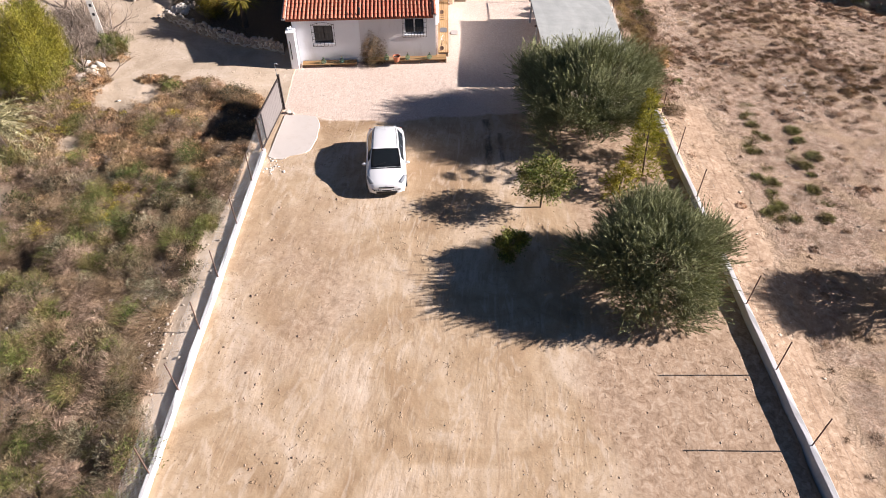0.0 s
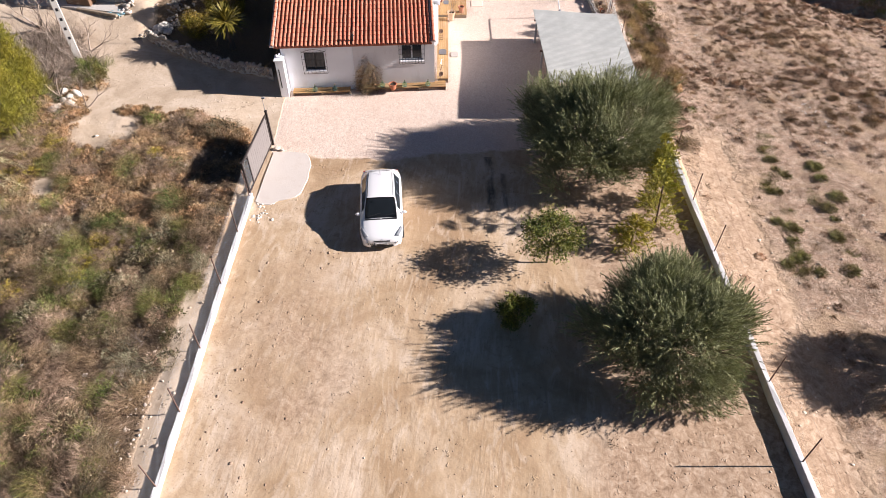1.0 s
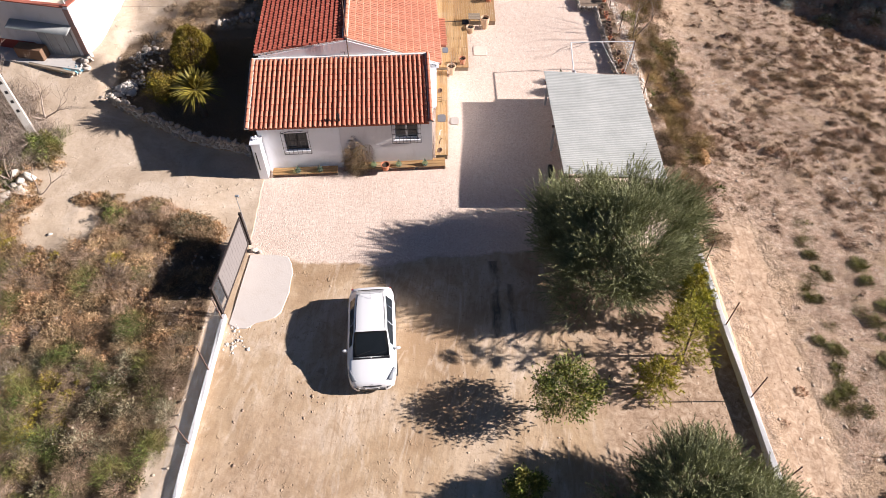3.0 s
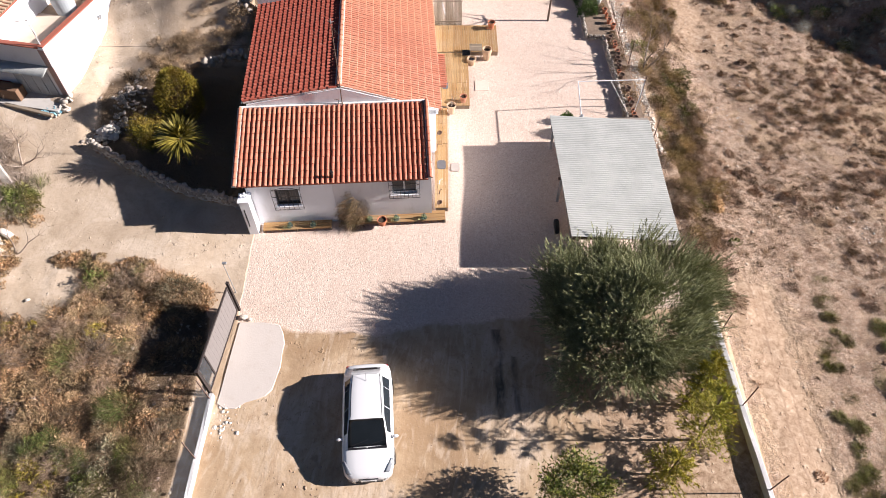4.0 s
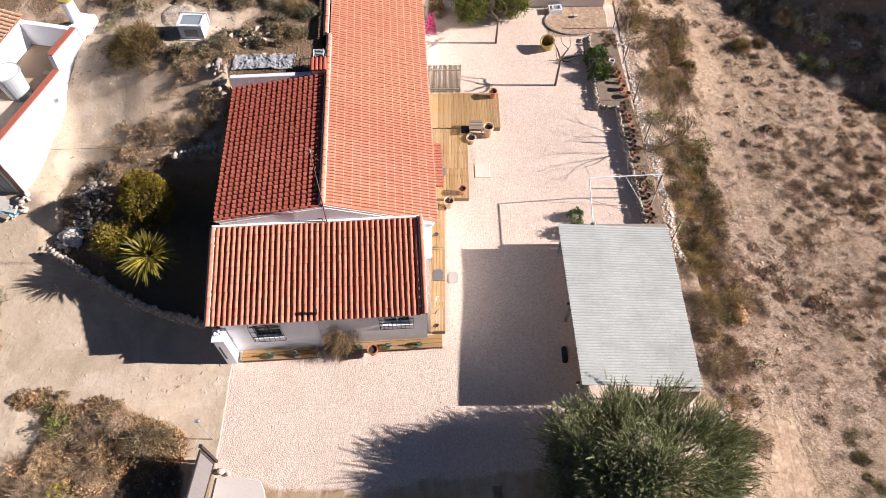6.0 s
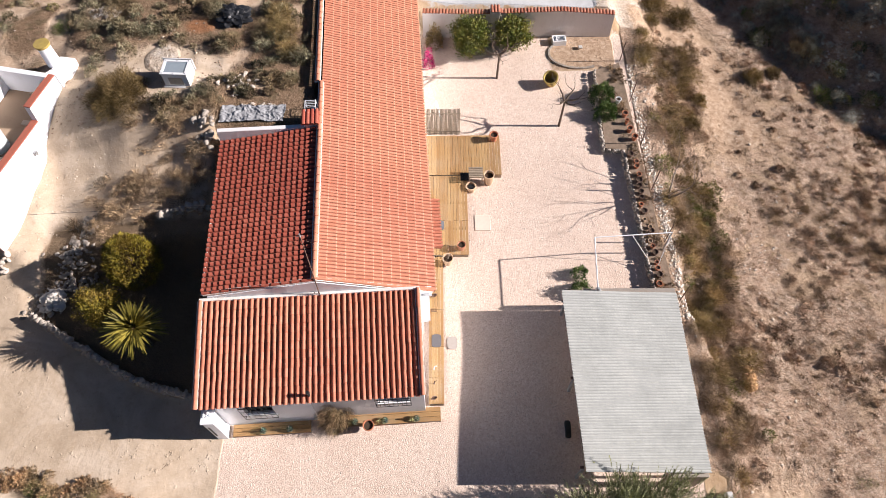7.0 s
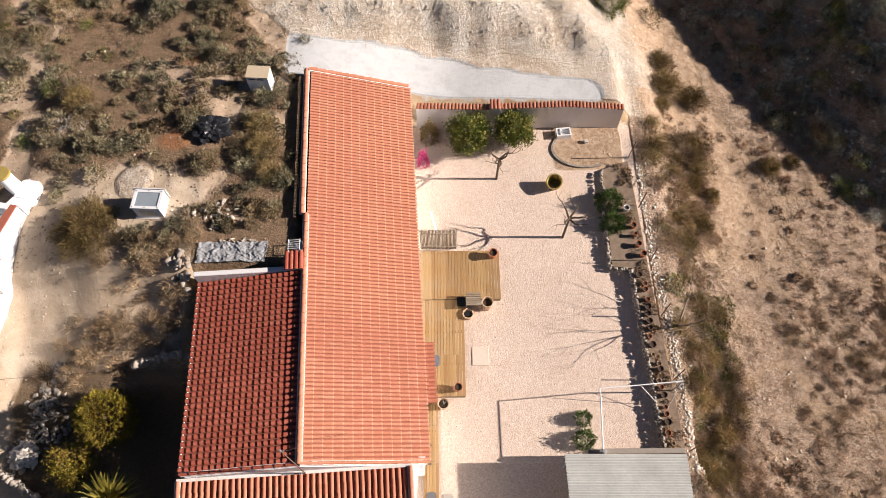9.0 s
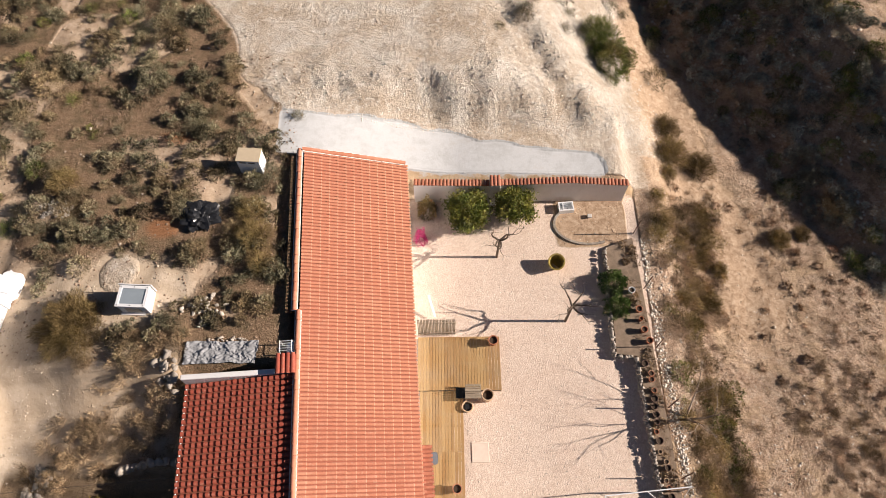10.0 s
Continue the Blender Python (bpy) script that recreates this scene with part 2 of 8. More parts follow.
# ---- materials ----
def ground_material():
    n = Nodes("earth", 0.95, 0.15)
    gravel, road, scrub = n.attribute("zone_a")
    field, white, concrete = n.attribute("zone_b")
    bed, red, trodden = n.attribute("zone_c")
    mid, fine = n.noise(2.2, 5, 0.65), n.noise(26, 4, 0.7)
    grit = n.voronoi(38)

    def zone(w, soft=0.2):
        """The zone's weight with an uneven border."""
        j = n.math("ADD", w, n.math("MULTIPLY", n.math("SUBTRACT", n.noise(1.5, 5, 0.7), 0.5), 0.7))
        return n.ramp(j, (0.5 - soft, 0.0), (0.5 + soft, 1.0))

    xyz = n.tree.nodes.new("ShaderNodeSeparateXYZ")
    n.put(xyz.inputs[0], n.pos)
    px, py = xyz.outputs[0], xyz.outputs[1]
    sway = n.math("MULTIPLY", n.math("SUBTRACT", n.noise(0.5, 2, 0.5), 0.5), 0.5)

    def track(a, b, k, y0, y1, half, strength):
        """A wheel track along x = a + b y + k y y between two places, broken up."""
        mid_x = n.math("ADD", n.math("MULTIPLY_ADD", py, b, a), n.math("MULTIPLY", n.math("MULTIPLY", py, py), k))
        off = n.math("ABSOLUTE", n.math("SUBTRACT", n.math("ADD", px, sway), mid_x))
        m = n.ramp(n.math("DIVIDE", off, half * 2), (0.25, strength), (0.5, 0.0))
        m = n.math("MULTIPLY", m, n.ramp(n.noise(1.4, 4, 0.7, n.stretch(1, 0.35, 1)), (0.40, 0.0), (0.60, 1.0)))
        ends = n.math("MULTIPLY", n.math("GREATER_THAN", py, y0), n.math("LESS_THAN", py, y1))
        return n.math("MULTIPLY", m, ends)

    warp = n.noise(0.24, 5, 0.6, None, 1.0)
    sand = n.ramp(warp, (0.36, (0.37, 0.248, 0.145)), (0.45, (0.45, 0.320, 0.198)), (0.54, (0.525, 0.392, 0.262)), (0.63, (0.59, 0.462, 0.338)))
    turned = n.tree.nodes.new("ShaderNodeMapping")
    n.put(turned.inputs["Vector"], n.pos)
    turned.inputs["Rotation"].default_value = (0, 0, 0.12)
    drag = n.noise(1.0, 3, 0.5, n.stretch(1.5, 0.5, 1, turned.outputs[0]), 2.0)
    sand = n.mix(n.ramp(drag, (0.34, 0.42), (0.47, 0.0)), sand, (0.40, 0.270, 0.165))
    sand = n.mix(n.ramp(drag, (0.54, 0.0), (0.66, 0.4)), sand, (0.68, 0.56, 0.44))
    sand = n.mix(n.ramp(n.noise(0.8, 6, 0.72, None, 1.6), (0.55, 0.0), (0.66, 0.65)), sand, (0.385, 0.262, 0.155))
    sand = n.mix(n.ramp(n.noise(3.1, 6, 0.75, None, 0.6), (0.33, 0.55), (0.42, 0.0)), sand, (0.31, 0.21, 0.132))
    sand = n.mix(n.ramp(n.noise(9, 4, 0.7), (0.35, 0.40), (0.43, 0.0)), sand, (0.30, 0.205, 0.13))
    sand = n.mix(n.ramp(n.noise(21, 3, 0.7), (0.62, 0.0), (0.70, 0.45)), sand, (0.70, 0.58, 0.46))
    for row in ((1.1, 0.06, 0.0, 5, 18, 0.05, 0.75), (2.55, 0.06, 0.0, 5, 17, 0.05, 0.55), (-1.3, -0.25, 0.014, 5, 22, 0.06, 0.5), (0.4, -0.25, 0.014, 5, 22, 0.06, 0.5),
                (9.8, -0.33, 0.004, 5, 20, 0.06, 0.45), (-4.2, 0.02, 0.0, 6, 23, 0.05, 0.4)):
        sand = n.mix(track(*row), sand, (0.36, 0.245, 0.155))
    for row in ((2.15, 0.0, 0.0, 24.0, 28.4, 0.22, 0.85), (2.75, 0.0, 0.0, 24.3, 27.2, 0.16, 0.6)):
        sand = n.mix(track(*row), sand, (0.10, 0.07, 0.048))
    comb = n.noise(1.0, 3, 0.6, n.stretch(8, 1.2, 1, turned.outputs[0]), 0.6)
    raked = n.ramp(n.noise(0.45, 4, 0.6, None, 0.8), (0.42, 0.0), (0.56, 1.0))
    sand = n.mix(n.math("MULTIPLY", n.ramp(comb, (0.36, 0.34), (0.47, 0.0)), raked), sand, (0.33, 0.222, 0.138))
    sand = n.mix(n.math("MULTIPLY", n.ramp(comb, (0.54, 0.0), (0.66, 0.25)), raked), sand, (0.70, 0.575, 0.445))
    dug = n.ramp(n.noise(0.7, 4, 0.65, None, 0.5), (0.50, 0.0), (0.58, 1.0))
    pits = n.math("MULTIPLY", n.math("MULTIPLY", n.ramp(n.voronoi(3.3), (0.07, 1.0), (0.17, 0.0)), dug), n.math("MULTIPLY_ADD", trodden, 0.8, 0.15))
    sand = n.mix(n.math("MULTIPLY", pits, 0.75), sand, (0.21, 0.135, 0.085))
    c = sand
    tr = n.ramp(n.noise(4, 6, 0.75, None, 0.8), (0.34, (0.25, 0.165, 0.105)), (0.5, (0.42, 0.295, 0.20)), (0.66, (0.56, 0.43, 0.315)))
    c = n.mix(zone(trodden, 0.35), c, tr)
    rd = n.ramp(n.noise(0.55, 5, 0.62, None, 1.0), (0.32, (0.43, 0.335, 0.240)), (0.5, (0.51, 0.405, 0.300)), (0.68, (0.60, 0.495, 0.385)))
    rd = n.mix(n.ramp(n.noise(5, 5, 0.72), (0.36, 0.35), (0.47, 0.0)), rd, (0.36, 0.265, 0.18))
    rd = n.mix(n.ramp(n.noise(24, 3, 0.7), (0.60, 0.0), (0.70, 0.35)), rd, (0.74, 0.66, 0.57))
    c = n.mix(zone(road, 0.25), c, rd)
    litter = n.ramp(fine, (0.3, (0.11, 0.07, 0.046)), (0.48, (0.25, 0.163, 0.102)), (0.66, (0.46, 0.325, 0.215)))
    litter = n.mix(n.ramp(mid, (0.48, 0.0), (0.62, 0.6)), litter, n.mix(fine, (0.065, 0.055, 0.028), (0.19, 0.15, 0.085)))
    c = n.mix(zone(scrub), c, litter)
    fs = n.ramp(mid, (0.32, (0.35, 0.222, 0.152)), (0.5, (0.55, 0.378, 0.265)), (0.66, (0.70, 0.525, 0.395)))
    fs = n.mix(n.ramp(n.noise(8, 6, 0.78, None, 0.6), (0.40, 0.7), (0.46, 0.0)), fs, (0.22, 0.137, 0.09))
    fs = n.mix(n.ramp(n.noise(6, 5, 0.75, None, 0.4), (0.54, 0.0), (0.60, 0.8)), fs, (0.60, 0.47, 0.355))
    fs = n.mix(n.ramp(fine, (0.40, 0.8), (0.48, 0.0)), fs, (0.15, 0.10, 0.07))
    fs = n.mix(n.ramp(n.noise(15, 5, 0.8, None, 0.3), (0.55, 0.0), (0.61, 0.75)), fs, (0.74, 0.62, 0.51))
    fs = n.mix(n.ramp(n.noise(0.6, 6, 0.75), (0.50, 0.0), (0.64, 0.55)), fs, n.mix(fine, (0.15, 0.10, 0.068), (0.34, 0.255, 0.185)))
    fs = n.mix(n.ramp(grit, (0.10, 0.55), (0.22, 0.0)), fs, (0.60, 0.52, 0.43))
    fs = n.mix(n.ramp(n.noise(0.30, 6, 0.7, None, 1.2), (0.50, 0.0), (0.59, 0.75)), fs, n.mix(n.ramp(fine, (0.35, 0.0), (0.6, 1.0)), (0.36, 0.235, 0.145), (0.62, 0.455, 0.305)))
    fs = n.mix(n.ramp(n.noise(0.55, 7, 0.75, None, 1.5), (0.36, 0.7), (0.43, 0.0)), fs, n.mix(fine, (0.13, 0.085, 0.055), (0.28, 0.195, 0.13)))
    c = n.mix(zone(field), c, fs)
    for row in ((12.5, 0.02, 0.0, 8, 33, 0.06, 0.7), (12.95, 0.02, 0.0, 8, 33, 0.05, 0.55), (13.9, 0.015, 0.0, 8, 32, 0.06, 0.6)):
        c = n.mix(track(*row), c, (0.30, 0.20, 0.135))
    we = n.ramp(n.noise(0.45, 5, 0.65, None, 1.0), (0.35, (0.60, 0.48, 0.365)), (0.5, (0.72, 0.615, 0.505)), (0.64, (0.84, 0.77, 0.68)))
    we = n.mix(n.ramp(n.noise(2.6, 6, 0.75, None, 0.8), (0.52, 0.0), (0.60, 0.75)), we, (0.86, 0.80, 0.725))
    we = n.mix(n.ramp(n.noise(6, 6, 0.75), (0.36, 0.6), (0.46, 0.0)), we, (0.42, 0.33, 0.245))
    we = n.mix(n.ramp(fine, (0.35, 0.5), (0.55, 0.0)), we, (0.42, 0.32, 0.22))
    c = n.mix(zone(white), c, we)
    c = n.mix(zone(red, 0.3), c, n.mix(fine, (0.30, 0.13, 0.06), (0.45, 0.23, 0.12)))
    bd = n.mix(n.ramp(fine, (0.35, 0.0), (0.65, 1.0)), (0.085, 0.058, 0.037), (0.33, 0.235, 0.15))
    c = n.mix(zone(bed), c, bd)
    cc = n.ramp(n.noise(1.6, 6, 0.7), (0.3, (0.44, 0.445, 0.44)), (0.55, (0.54, 0.55, 0.555)), (0.75, (0.48, 0.47, 0.45)))
    c = n.mix(zone(concrete, 0.06), c, cc)
    pebble = n.voronoi(27, "Color")
    gv = n.ramp(pebble, (0.08, (0.54, 0.40, 0.315)), (0.3, (0.67, 0.525, 0.425)), (0.6, (0.735, 0.595, 0.495)), (0.95, (0.83, 0.715, 0.62)))
    gv = n.mix(n.ramp(n.noise(0.6, 5, 0.7), (0.45, 0.0), (0.7, 0.28)), gv, (0.56, 0.40, 0.31))
    gv = n.mix(n.ramp(n.noise(7, 4, 0.7), (0.38, 0.28), (0.5, 0.0)), gv, (0.50, 0.36, 0.28))
    wg = zone(gravel, 0.12)
    c = n.mix(wg, c, gv)
    wild = n.math("MAXIMUM", zone(field), n.math("MAXIMUM", zone(scrub), zone(white)))
    rough = n.math("ADD", n.math("MULTIPLY", n.noise(5, 6, 0.75), 4.0), fine)
    soft = n.math("ADD", n.math("MULTIPLY", n.noise(1.6, 3, 0.5), 0.5), n.math("MULTIPLY", n.noise(8, 3, 0.6), 0.14))
    soft = n.math("ADD", soft, n.math("MULTIPLY", n.math("MULTIPLY", n.ramp(n.noise(3.4, 4, 0.65), (0.60, 0.0), (0.72, 1.0)), n.ramp(n.noise(0.35, 3, 0.6), (0.48, 0.0), (0.60, 1.0))), 0.6))
    soft = n.math("SUBTRACT", n.math("MULTIPLY_ADD", n.math("MULTIPLY", comb, raked), 0.16, soft), n.math("MULTIPLY", pits, 0.5))
    lumps = n.mix(wild, soft, rough)
    lumps = n.mix(wg, lumps, n.math("ADD", n.math("MULTIPLY", n.voronoi(27), -0.20), n.math("MULTIPLY", n.noise(3, 3, 0.6), 0.3)))
    lumps = n.math("MULTIPLY", lumps, n.math("SUBTRACT", 1.0, n.math("MULTIPLY", n.ramp(concrete, (0.15, 0.0), (0.85, 1.0)), 0.95)))
    n.bump(lumps, 1.0, 0.06)
    return n.done(c)


def tile_material(name, lo, mid_c, hi, pale=0.35):
    n = Nodes(name, 0.85, 0.25)
    r = n.random()
    c = n.ramp(r, (0.0, lo), (0.5, mid_c), (1.0, hi))
    c = n.mix(n.math("MULTIPLY", n.island, 0.35), c, lo)
    c = n.mix(n.ramp(n.noise(1.1, 5, 0.7), (0.5, 0.0), (0.72, pale)), c, (0.62, 0.36, 0.24))
    c = n.mix(n.ramp(n.noise(14, 4, 0.7), (0.5, 0.0), (0.75, 0.45)), c, tuple(v * 0.5 for v in lo))
    c = n.mix(n.ramp(n.noise(9, 6, 0.8), (0.54, 0.0), (0.66, 0.45)), c, (0.62, 0.42, 0.31))
    c = n.mix(n.ramp(n.noise(1.0, 5, 0.7, n.stretch(0.9, 3.2, 1)), (0.57, 0.0), (0.68, pale)), c, tuple(v * 0.62 for v in mid_c))
    c = n.mix(n.ramp(n.noise(0.22, 3, 0.5), (0.4, 0.0), (0.62, 0.35)), c, tuple(min(1, v * k) for v, k in zip(mid_c, (1.08, 1.25, 1.15))))
    n.bump(n.noise(40, 3), 0.3, 0.01)
    return n.done(c)


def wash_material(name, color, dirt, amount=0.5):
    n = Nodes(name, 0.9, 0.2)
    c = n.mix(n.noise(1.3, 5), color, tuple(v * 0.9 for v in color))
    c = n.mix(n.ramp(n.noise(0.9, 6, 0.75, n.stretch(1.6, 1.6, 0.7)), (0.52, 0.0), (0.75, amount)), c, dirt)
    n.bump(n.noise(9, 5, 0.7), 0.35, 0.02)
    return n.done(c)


def wood_material(name, lo, hi, grey=0.3):
    n = Nodes(name, 0.75, 0.25)
    r = n.random()
    g = n.noise(3.0, 5, 0.65, n.stretch(9, 9, 9, n.obj))
    c = n.ramp(r, (0.0, lo), (0.5, tuple((a + b) / 2 for a, b in zip(lo, hi))), (1.0, hi))
    c = n.mix(n.math("MULTIPLY", g, 0.45), c, tuple(v * 0.45 for v in lo))
    c = n.mix(n.ramp(n.noise(0.9, 4), (0.45, 0.0), (0.75, grey)), c, (0.42, 0.36, 0.27))
    return n.done(c)


def leaf_material(name, lo, mid_c, hi, shift=None, scale=0.9, sheen=0.35, rough=0.6, depth=0.8):
    """Foliage: every leaf its own shade, every tuft and plant a lighter or darker one (tone), with drifts over the plants."""
    n = Nodes(name, rough, sheen)
    c = n.ramp(n.island, (0.0, lo), (0.45, mid_c), (1.0, hi))
    if shift:
        c = n.mix(n.ramp(n.noise(scale, 3, 0.6), (0.42, 0.0), (0.62, 0.85)), c, n.mix(n.island, tuple(v * 0.55 for v in shift), shift))
    tone = n.attribute("tone")[0]
    c = n.mix(1.0, c, n.math("MULTIPLY_ADD", tone, depth, 1.0), "MULTIPLY")
    return n.done(c)


def stone_material(name, lo, hi, dirt=(0.25, 0.18, 0.12)):
    n = Nodes(name, 0.92, 0.2)
    c = n.mix(n.island, lo, hi)
    c = n.mix(n.math("MULTIPLY", n.random(), 0.5), c, lo)
    c = n.mix(n.ramp(n.noise(6, 5, 0.7), (0.5, 0.0), (0.75, 0.5)), c, dirt)
    n.bump(n.noise(22, 4, 0.7), 0.5, 0.02)
    return n.done(c)


M_EARTH = ground_material()
M_TILE_WING = tile_material("terracotta_barrel", (0.44, 0.142, 0.085), (0.53, 0.19, 0.118), (0.60, 0.24, 0.155), 0.18)
M_TILE_MAIN = tile_material("orange_tile", (0.50, 0.185, 0.112), (0.56, 0.22, 0.138), (0.62, 0.265, 0.175), 0.4)
M_TILE_COPING = tile_material("worn_coping_tile", (0.27, 0.09, 0.055), (0.36, 0.13, 0.08), (0.46, 0.19, 0.125), 0.3)
M_TILE_LOW = tile_material("dark_red_tile", (0.31, 0.065, 0.042), (0.39, 0.088, 0.057), (0.46, 0.122, 0.08), 0.06)
M_TILE_RIM = tile_material("pale_tile_rim", (0.60, 0.30, 0.19), (0.68, 0.37, 0.25), (0.74, 0.45, 0.32), 0.4)
M_PAN = plain("tile_pan", (0.33, 0.11, 0.07), 0.9, 0.3, 7)
M_WASH = wash_material("whitewash", (0.90, 0.915, 0.94), (0.60, 0.56, 0.50), 0.35)
# blotched, greyer wash for old surfaces; on the farmhouse front its grey is painted shade
M_WASH_OLD_AND_SHADE = wash_material("stained_and_shaded_whitewash", (0.78, 0.765, 0.76), (0.56, 0.53, 0.50), 0.6)
M_WASH_PINK = wash_material("pale_render", (0.82, 0.76, 0.72), (0.60, 0.52, 0.47), 0.45)
M_MORTAR = wash_material("white_mortar", (0.78, 0.74, 0.69), (0.55, 0.42, 0.34), 0.5)
M_PLASTER_RED = plain("red_oxide_paint", (0.36, 0.07, 0.05), 0.85, 0.2, 3)
M_WALL_TOP = wash_material("chalky_wall_paint", (0.62, 0.61, 0.60), (0.40, 0.38, 0.35), 0.75)
M_CONCRETE = wash_material("concrete", (0.56, 0.53, 0.49), (0.40, 0.34, 0.28), 0.6)
M_SLAB = wash_material("pale_slab", (0.62, 0.56, 0.505), (0.50, 0.42, 0.35), 0.6)
M_DECK = wood_material("decking", (0.36, 0.205, 0.085), (0.52, 0.335, 0.155), 0.35)
M_DECK_OLD = wood_material("weathered_wood", (0.27, 0.21, 0.15), (0.40, 0.33, 0.25), 0.5)
M_BAMBOO = wood_material("reed", (0.30, 0.24, 0.17), (0.46, 0.39, 0.29), 0.4)
M_STEEL = plain("galvanised_steel", (0.42, 0.43, 0.44), 0.5, 0.15, 8, metal=0.6)
M_RUST = plain("rusty_steel", (0.16, 0.10, 0.075), 0.8, 0.3, 9)
M_DARK_METAL = plain("dark_brown_paint", (0.045, 0.035, 0.032), 0.55, 0.2, 8)
M_GATE = plain("grey_gate_slats", (0.20, 0.18, 0.17), 0.6, 0.15, 5)
M_BLACK = plain("black_iron", (0.02, 0.02, 0.022), 0.5, 0.2, 9)
M_SHEET = None
M_TERRACOTTA = plain("terracotta_pot", (0.46, 0.17, 0.09), 0.8, 0.22, 6, grime=(0.55, 0.40, 0.30))
M_TERRA_PALE = plain("pale_clay_pot", (0.55, 0.38, 0.25), 0.85, 0.18, 6, grime=(0.66, 0.55, 0.42))
M_YELLOW_POT = plain("ochre_glaze", (0.42, 0.31, 0.09), 0.55, 0.25, 6, grime=(0.25, 0.19, 0.09))
M_SOIL = plain("potting_soil", (0.07, 0.048, 0.033), 0.95, 0.4, 20)
M_STONE = stone_material("rubble", (0.27, 0.235, 0.20), (0.46, 0.41, 0.355))
M_STONE_WHITE = stone_material("white_rock", (0.42, 0.36, 0.30), (0.66, 0.60, 0.53), (0.36, 0.28, 0.21))
M_STONE_CHALK = stone_material("chalk_rock", (0.56, 0.50, 0.43), (0.82, 0.77, 0.70), (0.50, 0.41, 0.32))
M_STONE_FIELD = stone_material("field_stone", (0.40, 0.31, 0.23), (0.66, 0.58, 0.48))
M_BARK = plain("bark", (0.13, 0.095, 0.07), 0.95, 0.35, 12, bump=0.6)
M_TWIG = leaf_material("dry_twig", (0.15, 0.11, 0.08), (0.27, 0.21, 0.165), (0.40, 0.335, 0.28), sheen=0.1, rough=0.9)
M_WHITE_PLASTIC = plain("white_plastic", (0.78, 0.79, 0.80), 0.4, 0.05, 5, spec=0.5)


def corrugated_material():
    n = Nodes("fibre_cement", 0.8, 0.3)
    c = n.ramp(n.noise(0.8, 6, 0.7), (0.3, (0.38, 0.39, 0.37)), (0.55, (0.47, 0.48, 0.455)), (0.8, (0.54, 0.54, 0.51)))
    c = n.mix(n.ramp(n.noise(2.2, 5, 0.7, n.stretch(0.35, 3.0, 1)), (0.5, 0.0), (0.75, 0.45)), c, (0.38, 0.38, 0.35))
    n.bump(n.noise(30, 3), 0.2, 0.01)
    return n.done(c)


M_SHEET = corrugated_material()


def glass_material(name="dark_glass", tint=(0.02, 0.025, 0.03), rough=0.05):
    n = Nodes(name, rough, 0.45)
    return n.done(n.mix(n.noise(2), tint, tuple(v * 1.4 for v in tint)))


M_GLASS = glass_material()


def bottle_material():
    n = Nodes("green_bottle_glass", 0.05, 0.5)
    n.bsdf.inputs["Transmission Weight"].default_value = 0.95
    n.bsdf.inputs["IOR"].default_value = 1.45
    return n.done((0.42, 0.70, 0.60))


M_BOTTLE = bottle_material()
M_OLIVE = leaf_material("olive_leaf", (0.17, 0.18, 0.09), (0.285, 0.295, 0.155), (0.41, 0.415, 0.24), (0.33, 0.34, 0.17), 0.9, 0.1, 0.85, 0.55)
M_CITRUS = leaf_material("citrus_leaf", (0.042, 0.062, 0.010), (0.10, 0.135, 0.019), (0.22, 0.24, 0.038), (0.26, 0.225, 0.042), 2.0)
M_CYPRESS = leaf_material("golden_cypress", (0.085, 0.078, 0.01), (0.195, 0.157, 0.018), (0.38, 0.295, 0.032), (0.22, 0.14, 0.024), 1.6)
M_FAN = leaf_material("fan_palm_leaf", (0.09, 0.08, 0.013), (0.20, 0.165, 0.024), (0.38, 0.305, 0.06))
M_PALM = leaf_material("date_palm_leaf", (0.13, 0.12, 0.05), (0.27, 0.24, 0.115), (0.48, 0.43, 0.26))
M_PINE = leaf_material("pine_needle", (0.13, 0.14, 0.014), (0.30, 0.29, 0.028), (0.50, 0.45, 0.055), (0.46, 0.37, 0.042), 0.9)
M_SHRUB_GREEN = leaf_material("scrub_green", (0.04, 0.055, 0.013), (0.118, 0.15, 0.036), (0.25, 0.275, 0.078), (0.26, 0.205, 0.075), 0.8, 0.2, 0.7)
M_PINE_DARK = leaf_material("olive_pine_needle", (0.06, 0.066, 0.008), (0.19, 0.185, 0.02), (0.36, 0.325, 0.04), (0.33, 0.28, 0.03), 0.9)
M_SHRUB_DRY = leaf_material("scrub_dry", (0.18, 0.118, 0.065), (0.36, 0.25, 0.145), (0.58, 0.44, 0.285), (0.24, 0.17, 0.105), 0.5, 0.1, 0.9)
M_SHRUB_GREY = leaf_material("scrub_grey", (0.085, 0.08, 0.045), (0.18, 0.165, 0.10), (0.34, 0.305, 0.21), (0.28, 0.20, 0.11), 0.5, 0.15, 0.85)
M_SILVER = leaf_material("silver_scrub", (0.24, 0.245, 0.205), (0.40, 0.40, 0.34), (0.62, 0.61, 0.53), (0.30, 0.27, 0.19), 0.6, 0.15, 0.85)
M_RUSSET = leaf_material("russet_leaf", (0.22, 0.125, 0.062), (0.42, 0.25, 0.13), (0.62, 0.43, 0.25), (0.46, 0.34, 0.19), 0.9, 0.15, 0.8)
M_YELLOW_LEAF = leaf_material("yellow_leaf", (0.22, 0.16, 0.02), (0.36, 0.28, 0.035), (0.50, 0.42, 0.08))
M_GARDEN_GREEN = leaf_material("garden_green", (0.03, 0.06, 0.012), (0.07, 0.125, 0.022), (0.15, 0.21, 0.05))
